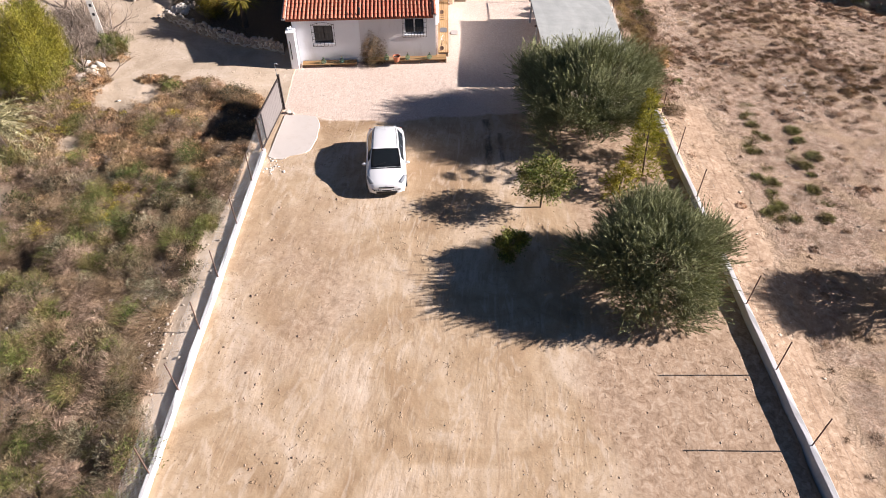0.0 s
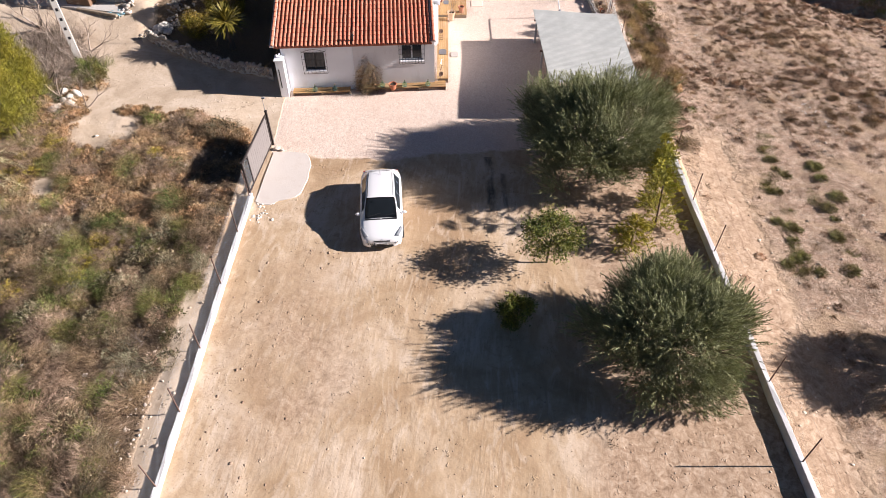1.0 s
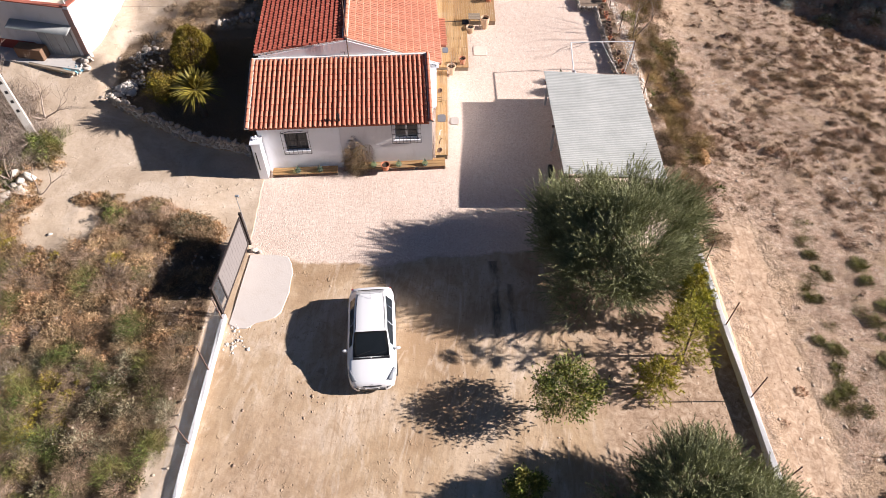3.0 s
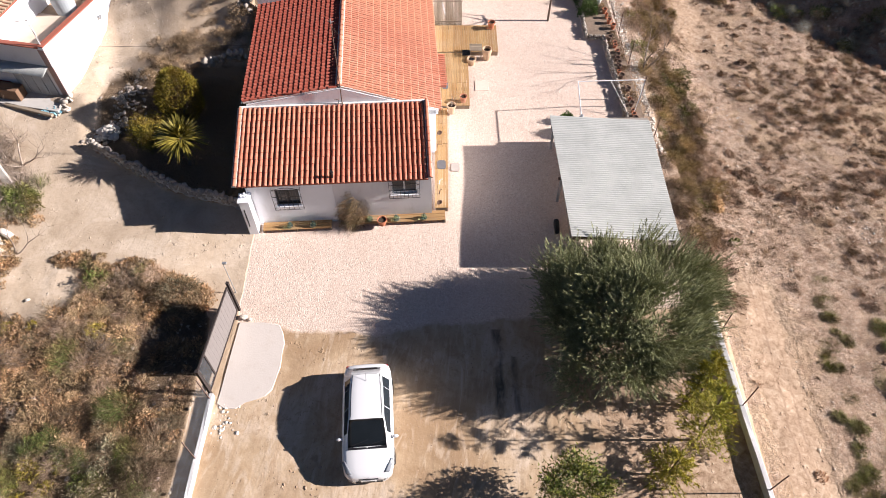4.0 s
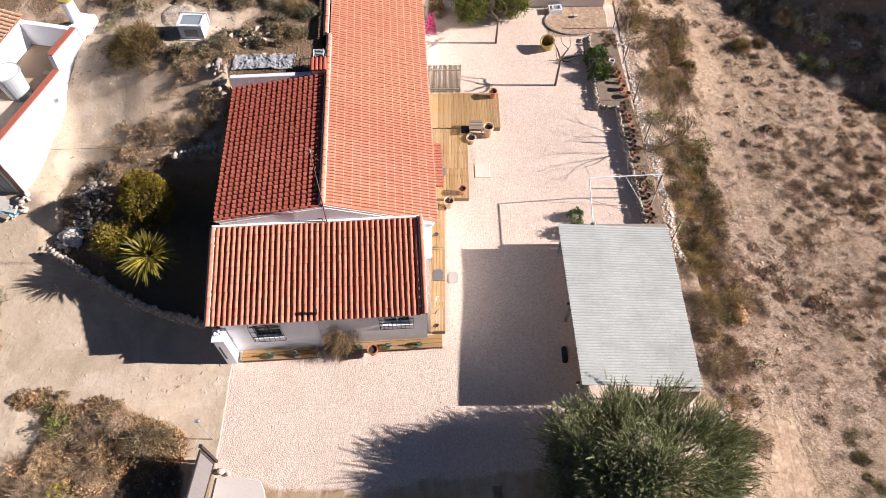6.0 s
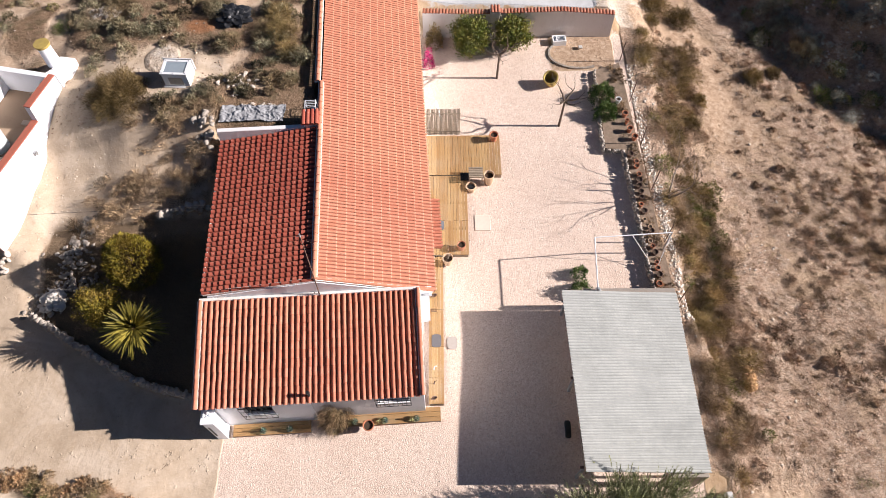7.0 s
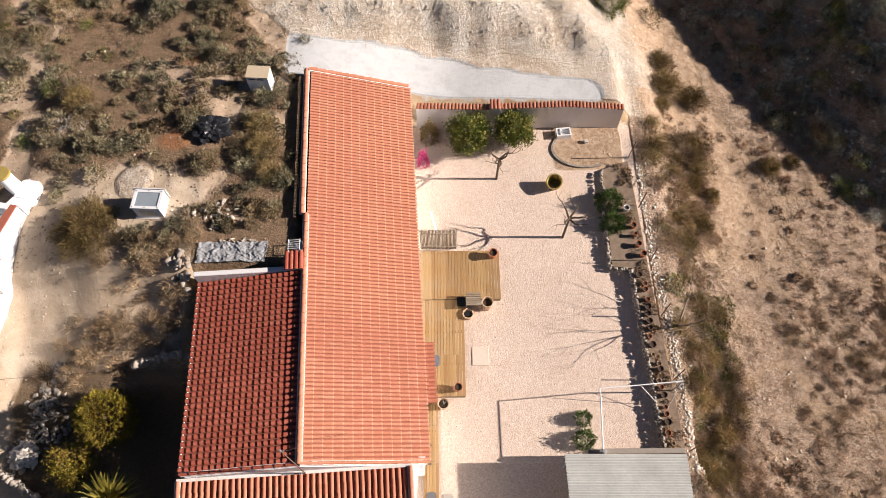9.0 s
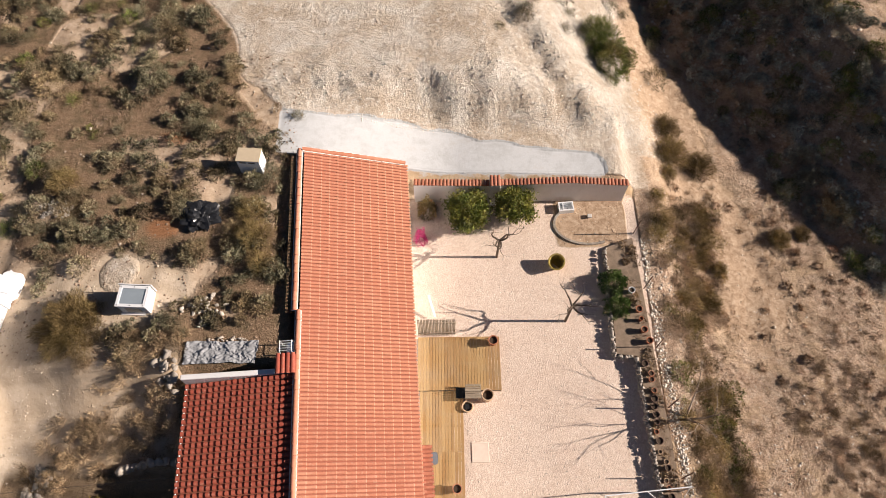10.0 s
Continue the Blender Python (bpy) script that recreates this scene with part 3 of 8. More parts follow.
M_WEED = leaf_material("field_weed", (0.15, 0.155, 0.055), (0.28, 0.275, 0.105), (0.42, 0.395, 0.185), (0.38, 0.31, 0.165), 1.2, 0.15, 0.8)
M_BROOM = leaf_material("broom", (0.12, 0.08, 0.032), (0.27, 0.185, 0.08), (0.46, 0.335, 0.16), (0.28, 0.21, 0.08), 0.7, 0.15, 0.8)
M_BROOM_DARK = leaf_material("brown_broom", (0.07, 0.046, 0.02), (0.165, 0.112, 0.048), (0.29, 0.205, 0.095), (0.17, 0.12, 0.045), 0.8, 0.15, 0.8)
M_BRUSH = leaf_material("reddish_dry_brush", (0.20, 0.125, 0.082), (0.36, 0.24, 0.165), (0.53, 0.385, 0.28), (0.30, 0.195, 0.12), 0.6, 0.1, 0.9)
M_CLIMBER = leaf_material("withered_climber", (0.09, 0.058, 0.032), (0.20, 0.128, 0.072), (0.36, 0.25, 0.15), (0.16, 0.12, 0.055), 2.5, 0.15, 0.8)
M_CLOD = stone_material("dry_clod", (0.26, 0.175, 0.12), (0.50, 0.37, 0.27), (0.2, 0.13, 0.09))
M_PETAL = leaf_material("magenta_petal", (0.40, 0.02, 0.12), (0.55, 0.03, 0.18), (0.65, 0.09, 0.25))
M_TARP = plain("grey_tarpaulin", (0.30, 0.305, 0.315), 0.6, 0.15, 3)
M_BAG = plain("black_plastic", (0.02, 0.021, 0.024), 0.35, 0.2, 5, spec=0.5)


# ---- ground: one sheet to the horizon ----
def build_ground():
    far = [-700.0, -350.0, -170.0, -90.0, -55.0, -40.0, -33.0]
    xs = np.concatenate([far, np.arange(-28, 34.01, 0.25), [38, 45, 60, 95, 175, 350, 700]])
    ys = np.concatenate([[-700, -350, -150, -70, -35, -15, -4, 2.0], np.arange(5, 73.01, 0.25), [76, 82, 95, 130, 200, 380, 760]])
    X, Y = np.meshgrid(xs, ys)
    Z = land(X, Y)
    verts = np.stack([X, Y, Z], -1).reshape(-1, 3)
    nx, ny = len(xs), len(ys)
    i = np.arange(nx * ny).reshape(ny, nx)
    faces = np.stack([i[:-1, :-1], i[:-1, 1:], i[1:, 1:], i[1:, :-1]], -1).reshape(-1, 4)
    me = mesh_np("ground", verts, faces, M_EARTH, True)
    x, y = X.ravel(), Y.ravel()
    yard = step(-9.2, -8.9, x) * step(11.3, 11.0, x)
    gravel = yard * step(-0.6, 0.6, y - (28.5 + 0.9 * step(1, 5, x) + 0.35 * wobble(x, y * 0, 0.8, 31))) * step(54.7, 54.3, y) * step(10.1, 9.7, x)
    gravel = gravel * (1 - step(-8.0, -8.1, x) * step(35, 34, y))
    gravel = gravel * (1 - step(-1.2, -1.6, x) * step(33.9, 34.3, y))
    soil_bed = step(5.9, 6.1, x) * step(51.6, 52.0, y) * step(9.4, 9.2, x)
    gravel = gravel * (1 - soil_bed)
    out_left = step(-9.0, -9.4, x)
    on_road = out_left * step(-0.5, 0.5, y - scrub_edge(x) + 0.35 * wobble(x, y, 0.9, 33)) * (1 - step(-0.2, 0.2, y - rock_line(x)) * step(-17.0, -16.0, x)) * step(42.5, 40.5, y)
    strip_path = step(-10.2 - 0.3, -9.5, x) * step(-8.8, -9.0, x) * step(24, 20, y)
    bare = np.exp(-(((x + 16.5 + 0.4 * wobble(x, y, 1.0, 45)) / 2.3) ** 2 + ((y - 30.1 + 0.3 * wobble(x, y, 1.2, 46)) / 1.75) ** 2) ** 2)
    bare2 = np.exp(-(((x + 17.7) / 0.8) ** 2 + ((y - 26.2) / 0.7) ** 2) ** 2) + np.exp(-(((x + 19.4) / 1.0) ** 2 + ((y - 21.5) / 2.2) ** 2) ** 2)
    road = np.clip(on_road + strip_path * 0.9 + bare + bare2, 0, 1)
    lane = out_left * step(0.5, -0.4, x + 14.65 - 0.78 * (y - 43.6) + 0.4 * wobble(x, y, 1.0, 38)) * step(40, 41.5, y) * step(49, 47, y)
    road = np.clip(road * (1 - 0.4 * lane) + 0.6 * lane + step(-8.02, -8.12, x) * step(-9.5, -9.3, x) * step(28.8, 29.2, y) * step(35.5, 34.5, y), 0, 1)
    scrub = np.maximum(out_left, step(-4.9, -5.1, x + 0.0558 * (y - 45)) * step(44.9, 45.1, y)) * np.clip(1 - road, 0, 1)
    field = np.clip(step(11.2, 11.5, x) + step(10.1, 10.5, x) * step(38, 39, y) + step(10.72, 10.8, x) * step(29.5, 30.5, y) + step(9.75, 9.85, x) * step(31.5, 32, y), 0, 1)
    white = step(56.4, 57.2, y) * step(-0.7, 0.7, x + 6.5 + 0.75 * (y - 57.3) + 0.8 * wobble(x, y, 0.7, 37)) * step(13.2, 9.2, x - 0.25 * (58 - y).clip(-8, 3))
    white = np.maximum(white, step(54.7, 54.9, y) * step(-6.6, -6.3, x) * step(11.5, 9.5, x))
    white = np.maximum(white, np.exp(-(((x + 12.2) / 0.75) ** 2 + ((y - 49.0) / 0.8) ** 2) ** 2))
    pale_track = field * (np.exp(-((x - 13.0 - 0.02 * (y - 20)) / 1.6) ** 2) * step(34, 30, y) + np.exp(-((x - 13.2 + 0.1 * (y - 54)) / 2.4) ** 2) * step(46, 52, y) * step(70, 64, y) + 1.0 * np.exp(-((x - 15.4 + 0.25 * (y - 51)) / 3.0) ** 2 - ((y - 51) / 4.5) ** 2))
    field = np.clip(field - 0.9 * pale_track, 0, 1)
    concrete = step(54.7, 54.8, y) * step(57.55, 57.05, y + 0.22 * wobble(x, y * 0, 1.3, 35) + 0.16 * np.clip(x, 0, 9)) * step(-6.8, -6.45, x) * step(8.6, 7.8, x + 0.6 * wobble(x, y, 1.0, 44))
    inside = step(-0.05, 0.1, y - rock_line(x)) * step(-16.6, -16.2, x) * step(42.2, 41.2, y) * step(-8.8, -9.1, x)
    bed = np.clip(inside, 0, 1)
    red = np.exp(-(((x + 10.7) / 0.8) ** 2 + ((y - 51.0) / 0.5) ** 2) ** 2) + np.exp(-(((x + 10.9) / 1.1) ** 2 + ((y - 55.6) / 0.4) ** 2) ** 2) * 0.8
    trodden = np.clip(yard * step(4.0, 7.0, x + 0.8 * wobble(x, y, 0.5, 36)) * step(30, 28, y) + pale_track + soil_bed, 0, 1)
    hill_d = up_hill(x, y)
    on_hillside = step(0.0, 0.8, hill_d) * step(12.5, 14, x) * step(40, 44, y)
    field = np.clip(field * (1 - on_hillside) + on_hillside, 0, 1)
    scrub = scrub * (1 - lane)
    trodden = np.clip(trodden + 0.3 * lane, 0, 1)
    slope = out_left * step(40.5, 41.5, y) * step(46.5, 45.5, y) * (1 - road)
    scrub = scrub * (1 - slope)
    pad = out_left * np.exp(-(((x + 12.2) / 2.9) ** 2 + ((y - 47.9) / 2.0) ** 2) ** 2)
    road = np.clip(road + 0.55 * slope + 1.0 * pad + 0.46 * step(-6.0, -6.4, x) * step(45.2, 46.5, y), 0, 1)
    trodden = np.clip(trodden + 0.35 * slope, 0, 1)
    trodden = np.clip(trodden + yard * 0.8 * np.exp(-(((x + 5.4) / 2.6) ** 2 + ((y - 17.0) / 5.5) ** 2)) * (0.75 + 0.5 * wobble(x, y, 1.0, 47)), 0, 1)
    trodden = np.clip(trodden + out_left * step(44.5, 47, y) * 1.15 * np.exp(-(((x + 12.0) / 2.9) ** 2 + ((y - 48.2) / 2.0) ** 2) ** 1.5), 0, 1)
    scrub = np.clip(scrub - 0.95 * np.exp(-(((x + 12.0) / 2.8) ** 2 + ((y - 48.2) / 1.9) ** 2) ** 1.5), 0, 1) * (1 - white)
    upper = step(-6.0, -6.4, x) * step(46.5, 47.5, y)
    scrub = scrub * (1 - 0.95 * upper * step(-0.25, 0.35, wobble(x, y, 0.9, 39) - 0.1))
    trodden = np.clip(trodden + upper, 0, 1)
    plot = out_left * step(0.3, -0.3, y - scrub_edge(x)) * (1 - road)
    bed = np.clip(bed + plot, 0, 1)
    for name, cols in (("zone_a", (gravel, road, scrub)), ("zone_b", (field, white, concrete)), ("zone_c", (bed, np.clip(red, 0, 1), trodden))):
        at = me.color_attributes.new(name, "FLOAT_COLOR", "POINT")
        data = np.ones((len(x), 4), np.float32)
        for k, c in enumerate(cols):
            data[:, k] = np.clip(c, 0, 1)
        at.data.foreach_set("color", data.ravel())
    ob = new("ground", me)
    return tagged(ob, "sandy yard, pale gravel terrace, scrub soil and white earth bank", "ground", kind="structure")


build_ground()


def wall_run(name, a, b, z0, z1, wide, material, label):
    """A low wall between two plan points."""
    a, b = Vector((*a, 0)), Vector((*b, 0))
    d = b - a
    turn = math.atan2(d.y, d.x)
    bm = bmesh.new()
    n = max(2, int(d.length / 0.8))
    box(bm, 0, d.length, -wide / 2, wide / 2, z0, z1)
    bmesh.ops.subdivide_edges(bm, edges=[e for e in bm.edges if e.calc_length() > 2], cuts=n, use_grid_fill=True)
    rng = random.Random(len(name))
    for v in bm.verts:
        v.co.y += rng.uniform(-0.012, 0.012)
        if v.co.z > (z0 + z1) / 2:
            v.co.z += rng.uniform(-0.018, 0.018)
    bmesh.ops.bevel(bm, geom=[e for e in bm.edges if e.calc_face_angle(0) > 1.0], offset=0.018, segments=1, affect="EDGES")
    ob = part(name, bm, material)
    ob.matrix_basis = Matrix.Translation(a) @ Matrix.Rotation(turn, 4, "Z")
    return tagged(ob, label, "wall", kind="structure")


wall_run("wall_west", (-8.95, 2.0), (-8.42, 25.6), -0.4, 0.30, 0.16, M_WALL_TOP, "low white-painted boundary wall carrying a wire fence")
wall_run("wall_east", (11.62, 2.0), (10.62, 31.0), -1.2, 0.36, 0.20, M_WALL_TOP, "low weathered white boundary wall beside the field")


# ---- fences ----
def post_mesh(height, r=0.022):
    bm = bmesh.new()
    rod(bm, (0, 0, 0), (0, 0, height), r, seg=8)
    rod(bm, (0, 0, height), (0, 0, height + 0.015), r * 1.3, r * 0.9, seg=8)
    me = bpy.data.meshes.new("post")
    bm.to_mesh(me)
    bm.free()
    me.materials.append(M_RUST)
    return me


def wire_net(length, height, gap, r, strands=3):
    """A chain-link net in the x-z plane: two sets of slanting wires and line wires."""
    segs = []
    k = -height
    while k < length:
        for s in (1, -1):
            x0, x1 = k, k + height
            za, zb = (0, height) if s > 0 else (height, 0)
            lo, hi = max(x0, 0), min(x1, length)
            if hi > lo:
                f0, f1 = (lo - x0) / height, (hi - x0) / height
                segs.append(((lo, za + (zb - za) * f0), (hi, za + (zb - za) * f1)))
        k += gap
    for j in range(strands):
        z = height * j / (strands - 1)
        segs.append(((0, z), (length, z)))
    verts, faces = [], []
    for (xa, za), (xb, zb) in segs:
        d = math.hypot(xb - xa, zb - za)
        nx, nz = -(zb - za) / d * r, (xb - xa) / d * r
        i = len(verts)
        for (x, z) in ((xa, za), (xb, zb)):
            verts += [(x + nx, 0, z + nz), (x - nx * 0.5, r, z - nz * 0.5), (x - nx * 0.5, -r, z - nz * 0.5)]
        for p, q in ((0, 1), (1, 2), (2, 0)):
            faces.append((i + p, i + q, i + 3 + q, i + 3 + p))
    return mesh_np("wire_net", verts, faces, M_STEEL)


def fence(name, a, b, posts, z, height, label, net=True):
    a, b = Vector((*a, z)), Vector((*b, z))
    d = b - a
    ob = thing(name, Matrix.Translation(a) @ Matrix.Rotation(math.atan2(d.y, d.x), 4, "Z"), label, "fence")
    me = post_mesh(height)
    rng = random.Random(5)
    for p in posts:
        link("post", me, ob, matrix=Matrix.Translation((p, 0, 0)) @ pose(0, 0, 0, rng.uniform(-1.5, 1.5), rng.uniform(-1.5, 1.5), 0))
    if net:
        tagged(link("wire_net", wire_net(d.length, height - 0.1, 0.11, 0.0017), ob, matrix=Matrix.Translation((0, 0.03, 0.03))), kind="stuff")
    return ob


fence("wire_fence", (-8.93, 3.0), (-8.43, 25.5), [0.6, 3.5, 6.43, 9.35, 11.88, 14.4, 17.4, 20.2, 22.4], 0.29, 1.45, "rusty steel posts with chain-link wire on a low wall")
f2 = fence("post_row", (11.58, 3.0), (10.66, 30.5), [1.5, 4.4, 7.3, 10.12, 13.0, 16.0, 19.05, 22.05, 25.0], 0.35, 1.5, "thin rusty steel posts standing on a low wall", net=False)
w = bmesh.new()
for zz in (0.5, 1.0, 1.45):
    rod(w, (0, 0, zz), (27.4, 0, zz), 0.002, seg=3, caps=False)
part("line_wire", w, M_STEEL, f2)


# ---- sliding gate ----
def build_gate():
    a, b = Vector((-8.52, 25.75, 0.06)), Vector((-8.16, 29.25, 0.10))
    d = b - a
    L = d.length
    g = thing("sliding_gate", Matrix.Translation(a) @ Matrix.Rotation(math.atan2(d.y, d.x), 4, "Z"),
              "brown steel sliding gate with grey slats, standing closed", "gate")
    bm = bmesh.new()
    box(bm, 0, L, -0.03, 0.03, 0.06, 0.14)
    box(bm, 0, L, -0.03, 0.03, 1.66, 1.74)
    box(bm, 0, 0.07, -0.031, 0.031, 0.14, 1.66)
    box(bm, L - 0.07, L, -0.031, 0.031, 0.14, 1.66)
    box(bm, 0.62, 0.69, -0.031, 0.031, 0.14, 1.66)
    part("gate_frame", bm, M_DARK_METAL, g, "dark brown gate frame")
    n = 26
    slat = boxed(0, (L - 0.78) / n + 0.01, -0.012, 0.012, 0.14, 1.66)
    me = bpy.data.meshes.new("slat")
    slat.to_mesh(me)
    slat.free()
    me.materials.append(M_GATE)
    for k in range(n):
        link("slat", me, g, matrix=Matrix.Translation((0.70 + k * (L - 0.78) / n, 0.004 * (k % 2), 0)))
    tagged(link("wire_net", wire_net(0.55, 1.5, 0.09, 0.003), g, matrix=Matrix.Translation((0.07, 0, 0.14))), kind="stuff")
    for x in (0.3, L - 0.4):
        part("wheel", rod(bmesh.new(), (x, -0.025, 0.05), (x, 0.025, 0.05), 0.05, seg=12), M_RUST, g)
    for x, h in ((-0.08, 1.85), (L + 0.08, 1.88)):
        bm = bmesh.new()
        box(bm, x - 0.05, x + 0.05, -0.09, 0.01, -0.1, h, 0.006)
        box(bm, x - 0.06, x + 0.06, -0.10, 0.02, h, h + 0.02)
        part("gate_post", bm, M_DARK_METAL, g)
    return g


build_gate()
lp = thing("garden_lamp", pose(-8.4, 30.15, ground_z(-8.4, 30.15)), "thin grey pole with a small lamp beside the gate", "lamp")
part("pole", rod(bmesh.new(), (0, 0, 0), (0, 0, 2.05), 0.018, 0.014), M_STEEL, lp)
part("lamp_head", boxed(-0.02, 0.14, -0.05, 0.05, 2.05, 2.12, 0.01), M_STEEL, lp)

# concrete apron inside the gate
bm = bmesh.new()
prism(bm, [(-8.22, 25.3), (-7.95, 25.12), (-7.5, 25.1), (-7.2, 25.35), (-6.85, 25.45), (-6.5, 25.6), (-6.28, 25.85), (-6.2, 26.3), (-6.1, 26.8), (-6.12, 27.4), (-6.08, 27.8), (-6.22, 28.3), (-6.4, 28.62), (-7.0, 28.72), (-8.0, 28.74), (-8.1, 27.0)], -0.1, 0.045)
bmesh.ops.bevel(bm, geom=[e for e in bm.edges if abs(e.verts[0].co.z - e.verts[1].co.z) < 0.01 and e.verts[0].co.z > 0], offset=0.02, segments=1, affect="EDGES")
tagged(part("concrete_apron", bm, M_SLAB), "pale concrete slab with a ragged edge by the gate", "slab", kind="structure")
bm = bmesh.new()
box(bm, -0.025, 0.025, 0, 4.3, -0.1, 0.03, 0.008)
kerb = tagged(part("kerb", bm, M_CONCRETE), "narrow concrete kerb beside the gravel", "kerb", kind="structure")
kerb.matrix_basis = pose(-8.08, 28.9, ground_z(-8.1, 31) - 0.075, 1.2, 0, -0.4)
for nm, at, sz in (("pale_stone", (-7.85, 28.95), 0.16), ("pale_stone", (-7.6, 28.85), 0.10)):
    bm = bmesh.new()
    bmesh.ops.create_icosphere(bm, subdivisions=2, radius=sz)
    for v in bm.verts:
        v.co *= 0.8 + 0.4 * noise.noise(v.co * 6 + Vector((at[0], 0, 0)))
        v.co.z *= 0.7
    o = tagged(part(nm, bm, M_STONE_WHITE), "whitewashed rough stone at the gate end", "stone")
    o.location = (*at, 0.08)


# ---- the house ----
HOUSE = pose(-8.05, 33.6, 0, 0, 0, 3.2)
house = thing("house", HOUSE, "low white farmhouse with three red tiled roofs", "house")


def tile_mesh(name, w, length, rise, material, seg=5, lip=0.022, flat=False, edge=None):
    """A barrel tile: x across, y up the slope, z away from the roof; its lower end is wider and lifted.
    edge: a second material for the worn rim at the lower end."""
    verts, faces = [], []

    def ring(y, k, up, thin=0.0):
        for i in range(seg + 1):
            a = math.pi * i / seg
            u, v = (2 * i / seg - 1, 1 - (2 * i / seg - 1) ** 2) if flat else (-math.cos(a), math.sin(a))
            verts.append((u * (w / 2 * k - thin), y, v * (rise * k - thin) + up))

    rim = 0.032
    f = rim / length
    ring(0.0, 1.0, lip), ring(rim, 1 - 0.16 * f, lip * (1 - f)), ring(length, 0.84, 0.0)
    ring(0.0, 1.0, lip), ring(0.0, 1.0, lip - 0.004, 0.016)
    n = seg + 1
    for i in range(seg):
        faces.append((i, i + 1, n + i + 1, n + i))
        faces.append((n + i, n + i + 1, 2 * n + i + 1, 2 * n + i))
        faces.append((4 * n + i, 4 * n + i + 1, 3 * n + i + 1, 3 * n + i))
    me = mesh_np(name, verts, faces, material)
    me.polygons.foreach_set("use_smooth", np.array([True, True, False] * seg))
    if edge:
        me.materials.append(edge)
        me.polygons.foreach_set("material_index", np.array([1, 0, 1] * seg, np.int32))
    return me


def tiled_roof(parent, name, corner, across, slope, width, length, pitch, course, rise, material, label, parts_from=0, parts_max=300, seed=1, lip=0.022, flat=False, edge=None, fill=0.76):
    """A sloping slab with rows of barrel tiles. corner: its lower end; across and slope: unit vectors along the eave and up the roof."""
    corner, across, slope = Vector(corner), Vector(across).normalized(), Vector(slope).normalized()
    normal = across.cross(slope).normalized()
    frame_m = Matrix((across, slope, normal)).transposed().to_4x4()
    frame_m.translation = corner
    bm = boxed(0, width, 0, length, -0.10, 0.0)
    roof = part(name, bm, M_PAN, parent, label)
    roof.matrix_basis = frame_m
    cols, rows = int(width / pitch), int(math.ceil(length / course))
    pitch, course = width / cols, length / rows
    me = tile_mesh("tile", pitch * (0.93 if flat else fill), course + 0.07, rise, material, 5, lip, flat, edge)
    co = np.zeros(len(me.vertices) * 3, np.float32)
    me.vertices.foreach_get("co", co)
    co = co.reshape(-1, 3)
    fc = np.array([p.vertices[:] for p in me.polygons])
    rng = random.Random(seed)
    whole = max(1, parts_max // rows)
    vs, fs, base = [], [], 0
    for c in range(cols):
        bend = rng.uniform(-0.008, 0.008)
        for r in range(rows):
            x, y = (c + 0.5) * pitch + bend + rng.uniform(-0.006, 0.006), r * course - 0.05
            turn = rng.uniform(-1.2, 1.2)
            m = Matrix.Translation((x, y, rng.uniform(0, 0.008))) @ Matrix.Rotation(radians(turn), 4, "Z")
            if parts_from <= c < parts_from + whole:
                link("tile", me, roof, matrix=m)
            else:
                t = np.array(m)
                vs.append(co @ t[:3, :3].T + t[:3, 3])
                fs.append(fc + base)
                base += len(co)
    if vs:
        rest = mesh_np("tile_field", np.concatenate(vs), np.concatenate(fs), material)
        k = len(rest.polygons) // 3
        rest.polygons.foreach_set("use_smooth", np.tile([True, True, False], k))
        if edge:
            rest.materials.append(edge)
            rest.polygons.foreach_set("material_index", np.tile(np.array([1, 0, 1], np.int32), k))
        tagged(link("tile_field", rest, roof), kind="stuff")
    return roof


def verge(parent, a, b, material, count, w=0.2, label=""):
    """A run of barrel tiles laid end to end along an edge, with a mortar bed."""
    a, b = Vector(a), Vector(b)
    d = b - a
    up = d.normalized()
    side = up.cross(Vector((0, 0, 1))).normalized()
    nrm = side.cross(up)
    m = Matrix((side, up, nrm)).transposed().to_4x4()
    m.translation = a
    bed = part("mortar_bed", boxed(-w * 0.62, w * 0.62, 0, d.length, -0.05, 0.035), M_MORTAR, parent, "white mortar bed")
    bed.matrix_basis = m
    me = tile_mesh("edge_tile", w, d.length / count + 0.05, 0.085, material)
    for k in range(count):
        link("edge_tile", me, bed, matrix=Matrix.Translation((random.uniform(-0.006, 0.006), k * d.length / count - 0.02, 0.02)))
    return bed


BASE = 0.15
# front wing: walls 0.3 thick with two window openings in the front
W_WIN, D_WIN = 7.66, 3.75
WINDOWS = ((1.12, 2.12, 1.32, 2.34), (5.98, 7.06, 1.70, 2.58))


